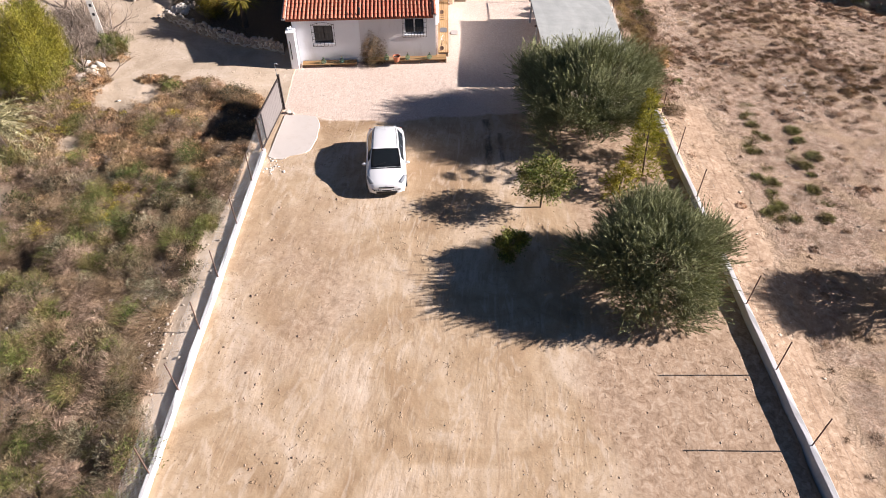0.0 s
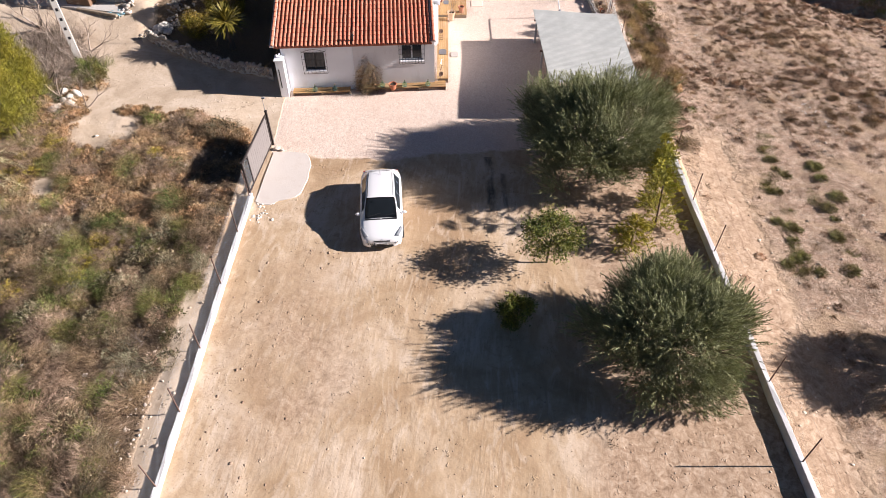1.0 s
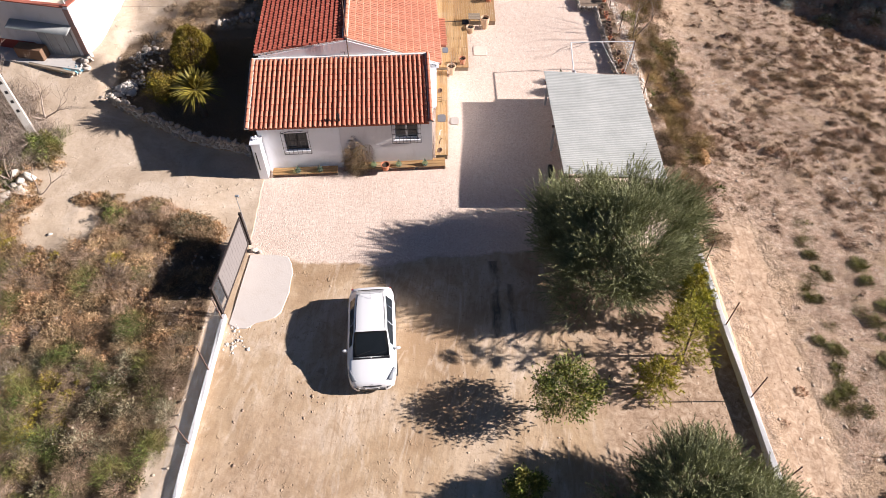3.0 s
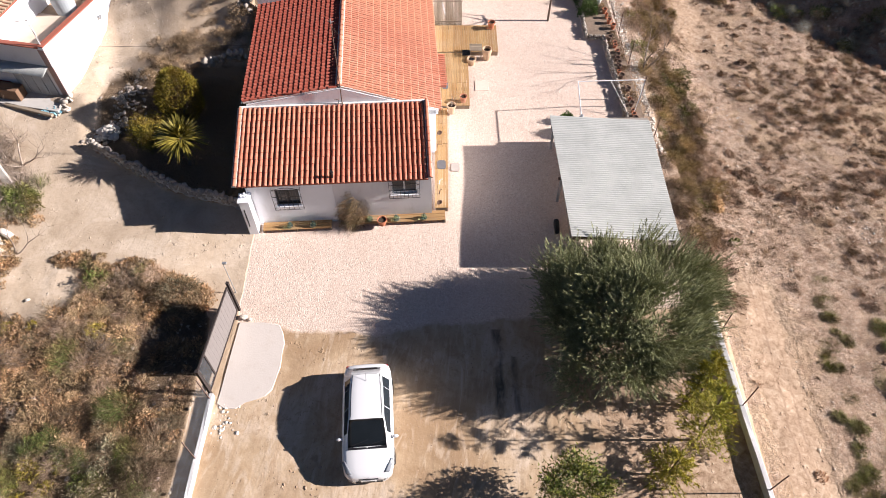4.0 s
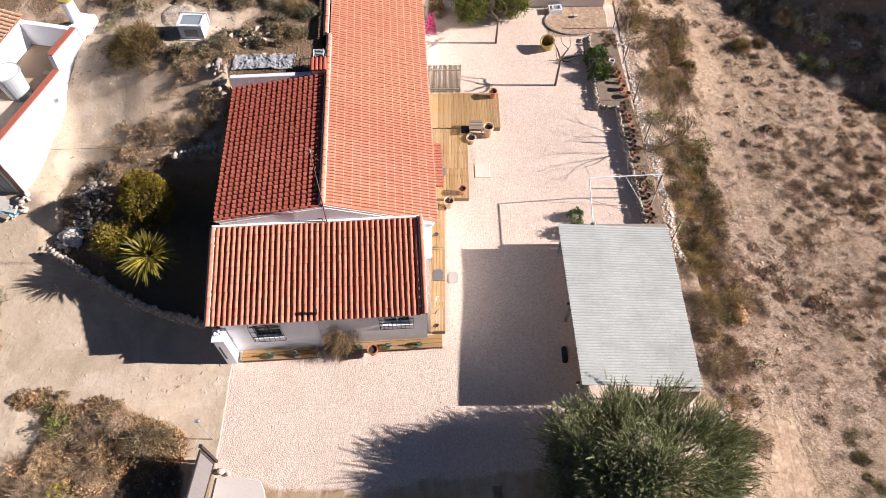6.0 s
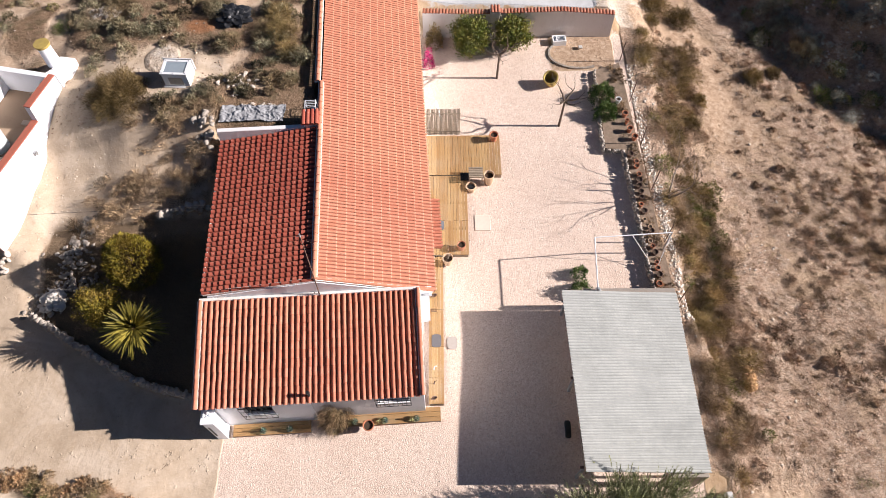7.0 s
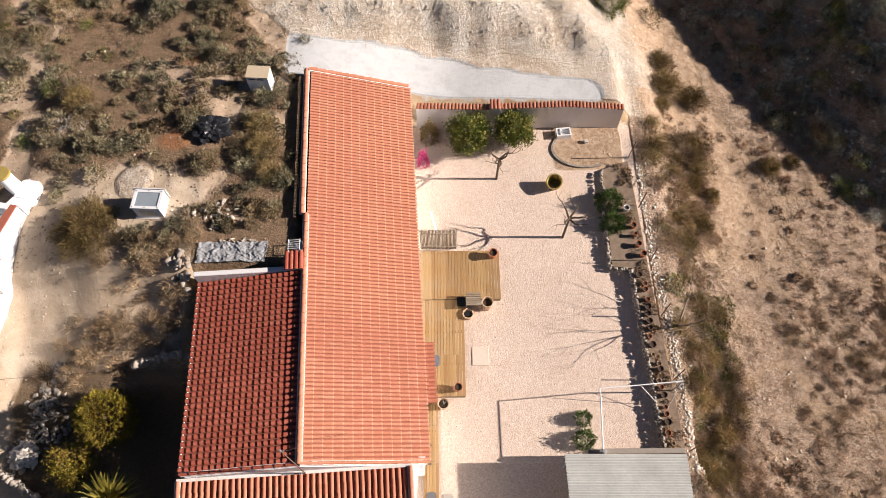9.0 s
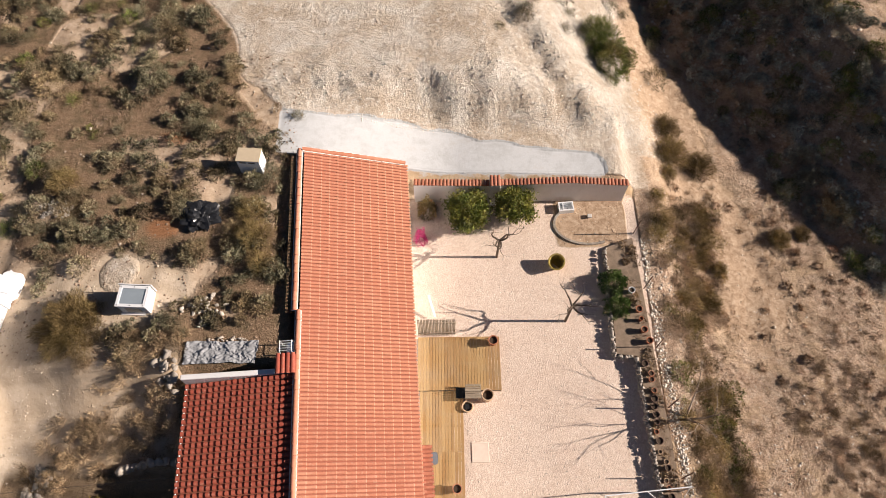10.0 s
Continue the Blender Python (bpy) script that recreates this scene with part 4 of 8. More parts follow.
def pierced_wall(x0, x1, z0, z1, hole, y0, y1, material, label):
    """A wall in one piece with one opening through it."""
    hx0, hx1, hz0, hz1 = hole
    xs, zs = (x0, hx0, hx1, x1), (z0, hz0, hz1, z1)
    bm = bmesh.new()
    g = [[[bm.verts.new((x, y, z)) for x in xs] for z in zs] for y in (y0, y1)]
    for i in range(3):
        for j in range(3):
            if (i, j) != (1, 1):
                for f, flip in ((g[0], False), (g[1], True)):
                    q = (f[j][i], f[j][i + 1], f[j + 1][i + 1], f[j + 1][i])
                    bm.faces.new(q[::-1] if flip else q)
    ring = [(0, 0), (1, 0), (2, 0), (3, 0), (3, 1), (3, 2), (3, 3), (2, 3), (1, 3), (0, 3), (0, 2), (0, 1)]
    for loop in (ring, [(1, 1), (1, 2), (2, 2), (2, 1)]):
        for (i, j), (k, l) in zip(loop, loop[1:] + loop[:1]):
            bm.faces.new((g[0][l][k], g[0][j][i], g[1][j][i], g[1][l][k]))
    bmesh.ops.recalc_face_normals(bm, faces=bm.faces)
    return part("wall", bm, material, house, label)


pierced_wall(0.0, 3.55, BASE, 2.72, WINDOWS[0], 0.0, 0.3, M_WASH, "bright whitewashed front wall")
# right of the climber the wall's shade is put into a greyer wash
pierced_wall(3.552, W_WIN, BASE, 2.70, WINDOWS[1], 0.03, 0.3, M_WASH_OLD_AND_SHADE, "right stretch of front wall, shade put in as greyer, stained whitewash")
for x0, x1 in ((0, 0.3), (W_WIN - 0.3, W_WIN)):
    bm = bmesh.new()
    v = [bm.verts.new(p) for p in ((x0, 0.302, BASE), (x1, 0.302, BASE), (x1, D_WIN, BASE), (x0, D_WIN, BASE),
                                   (x0, 0.302, 2.72), (x1, 0.302, 2.72), (x1, D_WIN, 3.45), (x0, D_WIN, 3.45))]
    for f in ((0, 3, 2, 1), (4, 5, 6, 7), (0, 1, 5, 4), (1, 2, 6, 5), (2, 3, 7, 6), (3, 0, 4, 7)):
        bm.faces.new([v[i] for i in f])
    part("wall", bm, M_WASH, house, "whitewashed end wall of the front wing")

# main range: long walls and the white gable over the wing
part("wall", boxed(4.05, 8.05, D_WIN, D_WIN + 0.3, BASE, 3.0), M_WASH, house)
bm = bmesh.new()
v = [bm.verts.new(p) for p in ((-0.1, D_WIN, 3.5), (8.15, D_WIN, 2.75), (8.15, D_WIN, 2.95), (3.98, D_WIN, 4.40), (-0.1, D_WIN, 3.72))]
w2 = [bm.verts.new(p.co + Vector((0, 0.3, 0))) for p in v]
bm.faces.new(v), bm.faces.new(w2[::-1])
for i in range(5):
    bm.faces.new((v[i], w2[i], w2[(i + 1) % 5], v[(i + 1) % 5]))
bmesh.ops.recalc_face_normals(bm, faces=bm.faces)
part("gable", bm, M_WASH, house, "white triangular gable rising behind the wing")
part("wall", boxed(7.75, 8.05, D_WIN + 0.3, 20.7, BASE, 2.86), M_WASH, house, "whitewashed terrace wall")
part("wall", boxed(4.0, 4.3, D_WIN + 0.3, 20.7, BASE, 4.25), M_WASH, house, "tall whitewashed rear wall")
bm = bmesh.new()
v = [bm.verts.new(p) for p in ((3.8, 20.7, BASE), (8.05, 20.7, BASE), (8.05, 20.7, 2.86), (3.8, 20.7, 4.3))]
w2 = [bm.verts.new(p.co + Vector((0, 0.3, 0))) for p in v]
bm.faces.new(v), bm.faces.new(w2[::-1])
for i in range(4):
    bm.faces.new((v[i], w2[i], w2[(i + 1) % 4], v[(i + 1) % 4]))
bmesh.ops.recalc_face_normals(bm, faces=bm.faces)
part("wall", bm, M_WASH, house)
# low rear wing
part("wall", boxed(0.0, 0.3, D_WIN + 0.3, 10.9, BASE, 3.5), M_WASH, house)
part("wall", boxed(0.3, 4.0, 10.75, 11.0, BASE, 3.62), M_WASH, house)
part("parapet", boxed(-0.35, 3.75, 11.06, 11.26, 2.2, 4.34, 0.02), M_WASH_OLD_AND_SHADE, house, "bare concrete retaining wall behind the low roof")

# roofs
s_w = Vector((0, D_WIN + 0.02, 0.80))
tiled_roof(house, "roof", (-0.28, -0.12, 2.76), (1, 0, 0), s_w, 7.82, s_w.length, 0.211, 0.33, 0.092, M_TILE_WING,
                       "deep red barrel-tiled lean-to roof", 0, 300, 2)
s_m = Vector((-4.3, 0, 1.55))
tiled_roof(house, "roof", (8.28, D_WIN + 0.14, 2.90), (0, 1, 0), s_m, 16.93, s_m.length, 0.152, 0.38, 0.040, M_TILE_MAIN,
                       "long bright orange tiled roof", 0, 300, 3, edge=M_TILE_RIM)
s_l = Vector((4.15, 0, 0.60))
tiled_roof(house, "roof", (-0.25, 11.05, 3.74), (0, -1, 0), s_l, 7.16, s_l.length, 0.212, 0.245, 0.082, M_TILE_LOW,
                      "dark red tiled roof falling to the planted bed", 18, 300, 4, 0.05, fill=0.86)
verge(house, (-0.36, -0.14, 2.80), (-0.36, D_WIN - 0.1, 3.60), M_TILE_WING, 11, 0.17)
verge(house, (7.62, -0.14, 2.84), (7.62, D_WIN - 0.1, 3.64), M_TILE_WING, 11, 0.17)
part("flashing", boxed(-0.4, 7.7, D_WIN - 0.12, D_WIN - 0.01, 3.46, 3.66), M_MORTAR, house, "white mortar fillet along the roof joint")
verge(house, (3.93, D_WIN + 0.1, 4.46), (3.93, 13.45, 4.46), M_TILE_MAIN, 25, 0.2)
verge(house, (3.78, 13.45, 4.51), (3.78, 20.85, 4.51), M_TILE_MAIN, 19, 0.2)
verge(house, (8.2, 20.86, 3.0), (3.9, 20.86, 4.53), M_TILE_MAIN, 13, 0.2)
verge(house, (8.2, D_WIN + 0.1, 2.98), (3.98, D_WIN + 0.1, 4.48), M_TILE_MAIN, 12, 0.12)
verge(house, (-0.22, D_WIN + 0.1, 3.80), (3.9, D_WIN + 0.1, 4.40), M_TILE_LOW, 11, 0.12)
gut = bmesh.new()
rod(gut, (-0.31, D_WIN + 0.1, 3.72), (-0.31, 11.0, 3.72), 0.035, seg=8)
part("gutter", gut, M_WHITE_PLASTIC, house, "thin white eaves gutter")


def window(x0, x1, z0, z1, y, bars, rows, bow):
    wn = part("window", boxed(x0, x1, y + 0.16, y + 0.19, z0, z1), M_GLASS, house, "dark window pane behind an iron grille")
    fr = bmesh.new()
    t = 0.06
    box(fr, x0, x1, y + 0.12, y + 0.22, z0, z0 + t), box(fr, x0, x1, y + 0.12, y + 0.22, z1 - t, z1)
    box(fr, x0, x0 + t, y + 0.12, y + 0.22, z0 + t, z1 - t), box(fr, x1 - t, x1, y + 0.12, y + 0.22, z0 + t, z1 - t)
    box(fr, (x0 + x1) / 2 - 0.035, (x0 + x1) / 2 + 0.035, y + 0.13, y + 0.21, z0 + t, z1 - t)
    part("window_frame", fr, M_BLACK if bow else M_WHITE_PLASTIC, wn)
    part("sill", boxed(x0 - 0.05, x1 + 0.05, y - 0.04, y + 0.12, z0 - 0.05, z0 - 0.002), M_WASH, wn)
    g = bmesh.new()
    e = 0.10
    for z in np.linspace(z0 - e, z1 + e, rows):
        rod(g, (x0 - e, y - 0.13, z), (x1 + e, y - 0.13, z), 0.011, seg=6)
    for x in np.linspace(x0 - e, x1 + e, bars):
        rod(g, (x, y - 0.13, z0 - e), (x, y - 0.13, z1 + e), 0.009, seg=6)
    for x in (x0 - e, x1 + e):
        for z in (z0 - e, z1 + e):
            rod(g, (x, y - 0.13, z), (x, y + 0.02, z), 0.011, seg=6)
    if bow:
        k = [Vector((x0 - e + (x1 - x0 + 2 * e) * i / 8, y - 0.13, z1 + e + 0.14 * math.sin(math.pi * i / 8))) for i in range(9)]
        for p, q in zip(k, k[1:]):
            rod(g, p, q, 0.011, seg=6)
    part("grille", g, M_BLACK, wn, "black wrought-iron grille")
    return wn


window(*WINDOWS[0][:2], *WINDOWS[0][2:], 0.0, 7, 4, True)
window(*WINDOWS[1][:2], *WINDOWS[1][2:], 0.03, 9, 5, False)

# gate pillar at the corner of the wing, with a pot of white flowers on it
pl = thing("gate_pillar", HOUSE @ pose(-0.28, -0.5, 0), "white rendered pillar with an iron latch bar beside the house", "pillar")
part("shaft", boxed(0, 0.42, 0, 0.5, 0.0, 2.2, 0.02), M_WASH, pl)
part("cap", boxed(-0.04, 0.46, -0.04, 0.5, 2.2, 2.27, 0.015), M_WASH, pl)
part("latch_bar", boxed(0.11, 0.15, -0.03, -0.002, 0.7, 1.75), M_BLACK, pl)
bm = bmesh.new()
rngp = random.Random(4)
for k in range(14):
    bmesh.ops.create_icosphere(bm, subdivisions=1, radius=rngp.uniform(0.03, 0.06),
                               matrix=Matrix.Translation((rngp.uniform(-0.14, 0.14), rngp.uniform(-0.1, 0.1), rngp.uniform(0.03, 0.16))))
orn = tagged(part("ornament", bm, M_WASH), "small white plaster ornament on the pillar top", "ornament")
orn.matrix_basis = HOUSE @ pose(-0.07, -0.25, 2.26)

# roof vent pipe, aerial mast, chimney
vp = bmesh.new()
rod(vp, (3.62, 0.08, 2.55), (3.62, 0.08, 3.15), 0.05, seg=12)
rod(vp, (3.62, 0.08, 3.15), (3.62, 0.08, 3.25), 0.075, 0.06, seg=12)
part("vent_pipe", vp, M_BLACK, house, "black flue pipe through the eave")
mast = thing("aerial", HOUSE @ pose(3.98, D_WIN - 0.1, 3.9), "thin grey aerial mast stayed to the gable", "aerial")
part("mast", rod(bmesh.new(), (0.03, 0, -0.45), (0.06, 0.05, 3.82), 0.024, 0.016), M_RUST, mast)
part("mast_head", rod(rod(bmesh.new(), (-0.05, 0.05, 3.78), (0.17, 0.05, 3.78), 0.014), (0.06, 0.05, 3.72), (0.06, 0.05, 3.9), 0.03), M_STEEL, mast)
for q in ((-1.2, 1.6, 0.42), (1.5, 1.2, 0.05)):
    part("stay", rod(bmesh.new(), (0.05, 0.05, 3.6), (q[0], q[1], q[2]), 0.004, seg=4), M_RUST, mast)
part("bracket", rod(rod(bmesh.new(), (-0.3, -0.02, 0.0), (-0.12, -0.02, 0.0), 0.012), (-0.12, -0.02, 0.0), (-0.12, -0.02, -0.2), 0.012), M_BLACK, mast)
ch = thing("chimney", HOUSE @ pose(3.55, 11.35, 3.6), "rendered chimney with a sloping tiled cap", "chimney")
part("stack", boxed(-0.28, 0.28, -0.28, 0.28, 0, 0.95, 0.015), M_WASH_PINK, ch)
cap = part("cap", boxed(-0.36, 0.36, -0.34, 0.34, 0.95, 1.02), M_TILE_LOW, ch)
ct = tile_mesh("tile", 0.18, 0.75, 0.06, M_TILE_LOW)
for k in range(4):
    link("tile", ct, cap, matrix=Matrix.Translation((-0.27 + 0.18 * k, -0.38, 1.02)) @ pose(0, 0, 0, 6, 0, 0))
fr = bmesh.new()
for k in range(5):
    rod(fr, (-0.22, 0.45 + 0.09 * k, 1.15), (0.22, 0.45 + 0.09 * k, 1.15), 0.012, seg=6)
for x in (-0.22, 0.22):
    rod(fr, (x, 0.42, 1.15), (x, 0.84, 1.15), 0.014, seg=6)
    rod(fr, (x, 0.42, 0.6), (x, 0.42, 1.15), 0.014, seg=6)
    rod(fr, (x, 0.84, 0.6), (x, 0.84, 1.15), 0.014, seg=6)
part("rack", fr, M_WHITE_PLASTIC, ch, "white metal rack behind the stack")
part("chimney_base", boxed(3.2, 3.85, 11.0, 12.3, 2.5, 4.2), M_WASH, house)
tiled_roof(house, "canopy", (8.66, 6.1, 2.36), (0, 1, 0), Vector((-0.6, 0, 0.1)), 2.4, 0.6, 0.152, 0.3, 0.036, M_TILE_WING, "small tiled canopy over the terrace door", 0, 300, 6)

# ---- carport ----
cpt = thing("carport", pose(5.0, 31.35, 0), "open carport with a pale corrugated fibre-cement roof", "carport")


def carport_roof():
    nx, ny = 12, 46 * 12
    verts, faces = [], []
    for j in range(ny + 1):
        y = 6.9 * j / ny
        for i in range(nx + 1):
            f = (0.0, 0.002, *[k / 10 for k in range(1, 10)], 0.998, 1.0)[i]
            x = f * 4.6 - 0.05 + 0.2 * (1 - y / 6.9) * (1 - f)
            sheet = int(min(0.999, f) * 4)
            verts.append((x, y, 2.16 + 0.10 * y / 6.9 + 0.026 * math.sin(y / 0.115 * math.tau) + 0.006 * (sheet % 2) - 0.32 * f + 0.008 * math.sin(7 * f + y)))
    for j in range(ny):
        for i in range(nx):
            a = j * (nx + 1) + i
            faces.append((a, a + 1, a + nx + 2, a + nx + 1))
    r = link("roof_sheet", mesh_np("roof_sheet", verts, faces, M_SHEET, True), cpt, "corrugated pale grey roofing sheet")
    so = r.modifiers.new("thick", "SOLIDIFY")
    so.thickness, so.offset = 0.012, -1


carport_roof()
for x, y in ((0.2, 0.25), (4.3, 0.25), (0.2, 3.5), (4.3, 3.5), (0.2, 6.7), (4.3, 6.7)):
    z0 = ground_z(5.0 + x, 31.35 + y) - 0.15
    part("post", boxed(x - 0.05, x + 0.05, y - 0.05, y + 0.05, z0, 1.68), M_STEEL if x < 1 else M_RUST, cpt)
for y in (0.25, 3.5, 6.7):
    part("beam", boxed(0.05, 4.45, y - 0.04, y + 0.04, 1.68, 1.77), M_RUST, cpt)
for x in (0.2, 4.3):
    part("purlin", boxed(x - 0.03, x + 0.03, 0.0, 6.85, 1.772, 2.10 if x < 1 else 1.82), M_DECK_OLD, cpt)
part("block_wall", boxed(0.9, 4.55, 6.95, 7.15, 0.1, 1.9, 0.02), M_STONE, cpt, "rough ochre block wall")
part("block_wall", boxed(3.2, 4.5, -0.12, 0.08, -0.2, 1.75, 0.02), M_STONE, cpt)
part("side_wall", boxed(4.42, 4.58, 0.1, 6.9, -1.2, 0.5, 0.02), M_CONCRETE, cpt)


# ---- plants ----
def unit(v):
    return v / np.maximum(np.linalg.norm(v, axis=-1, keepdims=True), 1e-9)


def leaf_quads(rng, base, ways, length, width, blade=False, facing=None):
    """One narrow triangle for each leaf or blade; facing: the way its flat side looks."""
    ways = unit(ways)
    side = unit(np.cross(ways, unit(rng.normal(size=base.shape)) if facing is None else facing))
    L, W = np.broadcast_to(length, len(base))[:, None], np.broadcast_to(width, len(base))[:, None] / 2
    tip = base + ways * L
    if blade:
        bend = np.array([0, 0, -0.12]) * L
        q = np.stack([base - side * W, base + side * W, tip + bend], 1)
    else:
        q = np.stack([base + ways * L * 0.3 + side * W * 1.8, base, tip - side * W * 0.75], 1) if len(base) else np.zeros((0, 3, 3))
    return q.reshape(-1, 3)


def tufts(p, size, seed=0):
    """A value from -1 to 1 for each point, the same over one tuft of leaves."""
    q = p + 0.35 * size * np.sin(p[:, [1, 2, 0]] * (2.1 / size) + seed)
    c = np.floor(q / size)
    return 2 * np.mod(np.abs(np.sin(c @ np.array([12.9898, 78.233, 37.719]) + seed)) * 43758.5453, 1.0) - 1


def quad_mesh(name, verts, material, corners=3, tone=None):
    """Leaves; tone: one value a leaf, on top of that of its tuft."""
    verts = np.concatenate(verts) if isinstance(verts, list) else verts
    me = mesh_np(name, verts, np.arange(len(verts)).reshape(-1, corners), material)
    p = verts[::corners]
    value = 0.40 * tufts(p, 0.17) + 0.28 * tufts(p, 0.42, 3)
    if tone is not None:
        value = value + tone
    at = me.attributes.new("tone", "FLOAT_COLOR", "FACE")
    data = np.ones((len(p), 4), np.float32)
    data[:, :3] = np.clip(value, -0.95, 1.1)[:, None]
    at.data.foreach_set("color", data.ravel())
    return me


def dome_points(rng, n, r, h, shell=0.5):
    u = unit(rng.normal(size=(n, 3)))
    u[:, 2] = np.abs(u[:, 2]) * 1.0 - 0.12
    k = (shell + (1 - shell) * rng.random(n) ** 0.6)[:, None]
    lob = 1 + 0.22 * np.sin(u[:, :1] * 7 + rng.uniform(0, 6)) * np.cos(u[:, 1:2] * 6 + rng.uniform(0, 6))
    return u * k * lob * np.array([r, r, h]), u


def bush(rng, kind, r, h, fine=1.0):
    """Quads of one bush standing at the origin."""
    if kind == "leafy":
        n = int(430 * (r / 0.5) ** 1.6 * fine)
        p, u = dome_points(rng, n, r, h)
        w = u + rng.normal(size=p.shape) * 0.5 + [0, 0, 0.35]
        return leaf_quads(rng, p * 0.92, w, rng.uniform(0.06, 0.125, n), rng.uniform(0.025, 0.05, n))
    if kind == "feather":
        n = int(520 * (r / 0.5) ** 1.5 * fine)
        p, u = dome_points(rng, n, r, h, 0.15)
        w = u * [0.8, 0.8, 0.5] + [0, 0, 0.55] + rng.normal(size=p.shape) * 0.45
        return leaf_quads(rng, p * 0.85, w, rng.uniform(0.08, 0.22, n) * (0.7 + 0.5 * r), rng.uniform(0.009, 0.018, n), True)
    if kind == "grass":
        n = int(190 * (r / 0.4) ** 1.5 * fine)
        a = rng.uniform(0, math.tau, n)
        k = rng.random(n) ** 0.5
        p = np.stack([np.cos(a) * k * r, np.sin(a) * k * r * 0.8, np.zeros(n)], 1)
        w = np.stack([np.cos(a) * k * 0.5, np.sin(a) * k * 0.5, np.full(n, 0.8)], 1) + rng.normal(size=(n, 3)) * 0.5
        w[:, 2] = np.abs(w[:, 2])
        return leaf_quads(rng, p, w, h * rng.uniform(0.35, 1.0, n) * (1.1 - 0.5 * k), rng.uniform(0.010, 0.022, n), True)
    if kind == "straw":
        n = int(470 * (r / 0.5) ** 1.4 * fine)
        p, u = dome_points(rng, n, r, h, 0.2)
        lay = unit(rng.normal(size=3) * [1, 1, 0.2])
        w = u * [1, 1, 0.4] + lay * 0.7 + [0, 0, 0.25] + rng.normal(size=p.shape) * 0.4
        return leaf_quads(rng, p * 0.8, w, rng.uniform(0.13, 0.38, n) * (0.6 + 0.6 * r), rng.uniform(0.007, 0.014, n), True)
    n = int(60 * (r / 0.5) ** 1.2 * fine)   # bare twigs
    a = rng.uniform(0, math.tau, n)
    k = rng.random(n)
    foot = np.stack([np.cos(a) * k * r * 0.5, np.sin(a) * k * r * 0.5, np.zeros(n)], 1)
    w = np.stack([np.cos(a) * k, np.sin(a) * k, rng.uniform(0.3, 1.0, n)], 1) + rng.normal(size=(n, 3)) * 0.35
    w[:, 2] = np.abs(w[:, 2]) + 0.1
    st = leaf_quads(rng, foot, w, h * rng.uniform(0.5, 1.0, n), 0.013, True)
    m = n * 4
    b = np.repeat(foot, 4, 0) + np.repeat(unit(w), 4, 0) * (rng.uniform(0.2, 0.9, m) * h * 0.75)[:, None]
    ww = np.repeat(unit(w), 4, 0) + rng.normal(size=(m, 3)) * 0.8
    return np.concatenate([st, leaf_quads(rng, b, ww, h * rng.uniform(0.15, 0.4, m), 0.009, True)])


def scatter(name, label, seed, count, area, keep, kinds, material, size, flat=0.75, fine=1.0, name_cat="scrub"):
    """Many bushes over a stretch of land, joined."""
    rng = np.random.default_rng(seed)
    x0, x1, y0, y1 = area
    out, tones, pick = [], [], np.random.default_rng(seed + 500)
    tries = rng.uniform(size=(count, 2)) * [x1 - x0, y1 - y0] + [x0, y0]
    ok = keep(tries[:, 0], tries[:, 1]) > rng.random(count)
    pts = tries[ok]
    zs = land(pts[:, 0], pts[:, 1])
    for (x, y), z in zip(pts, zs):
        r = rng.uniform(*size) * rng.choice([0.7, 1.0, 1.0, 1.35])
        k = kinds[rng.integers(len(kinds))]
        q = bush(rng, k, r, r * rng.uniform(0.75, 1.25) * (1.25 if k == "grass" else flat * 1.3), fine)
        a = rng.uniform(0, math.tau)
        c, s = math.cos(a), math.sin(a)
        q = q @ np.array([[c, s, 0], [-s, c, 0], [0, 0, 1]])
        out.append(q + [x, y, z - 0.02])
        tones.append(np.full(len(q) // 3, pick.normal() * (0.38 if size[1] > 0.46 else 0.24)))
    if not out:
        return None
    return tagged(new(name, quad_mesh(name, out, material, 3, np.concatenate(tones))), label, name_cat, kind="stuff")


def in_scrub(x, y):
    """Weight of the overgrown plot west of the boundary wall."""
    w = step(-9.5, -9.95, x + 0.25 * wobble(x, y, 1.2, 41) - 0.4 * step(19, 24, y)) * step(0.2, -0.3, y - scrub_edge(x) + 0.35 * wobble(x, y, 0.9, 33))
    bare = np.exp(-(((x + 16.5 + 0.4 * wobble(x, y, 1.0, 45)) / 2.3) ** 2 + ((y - 30.1 + 0.3 * wobble(x, y, 1.2, 46)) / 1.75) ** 2) ** 2) + np.exp(-(((x + 17.7) / 0.8) ** 2 + ((y - 26.2) / 0.7) ** 2) ** 2) + np.exp(-(((x + 19.4) / 1.0) ** 2 + ((y - 21.5) / 2.2) ** 2) ** 2)
    rim = step(-24.5, -21.5, x + 1.5 * wobble(x, y, 0.7, 42)) * step(3.5, 8.0, y + 1.5 * wobble(x, y, 0.6, 43))
    worn = 1 - 0.75 * step(-12.6, -11.8, x) * step(25.2, 25.8, y) * step(29.4, 28.8, y)
    return np.clip(w - bare * 1.3, 0, 1) * rim * worn


def patches(x, y, scale, seed, lo, hi):
    return step(lo, hi, wobble(x, y, scale, seed))


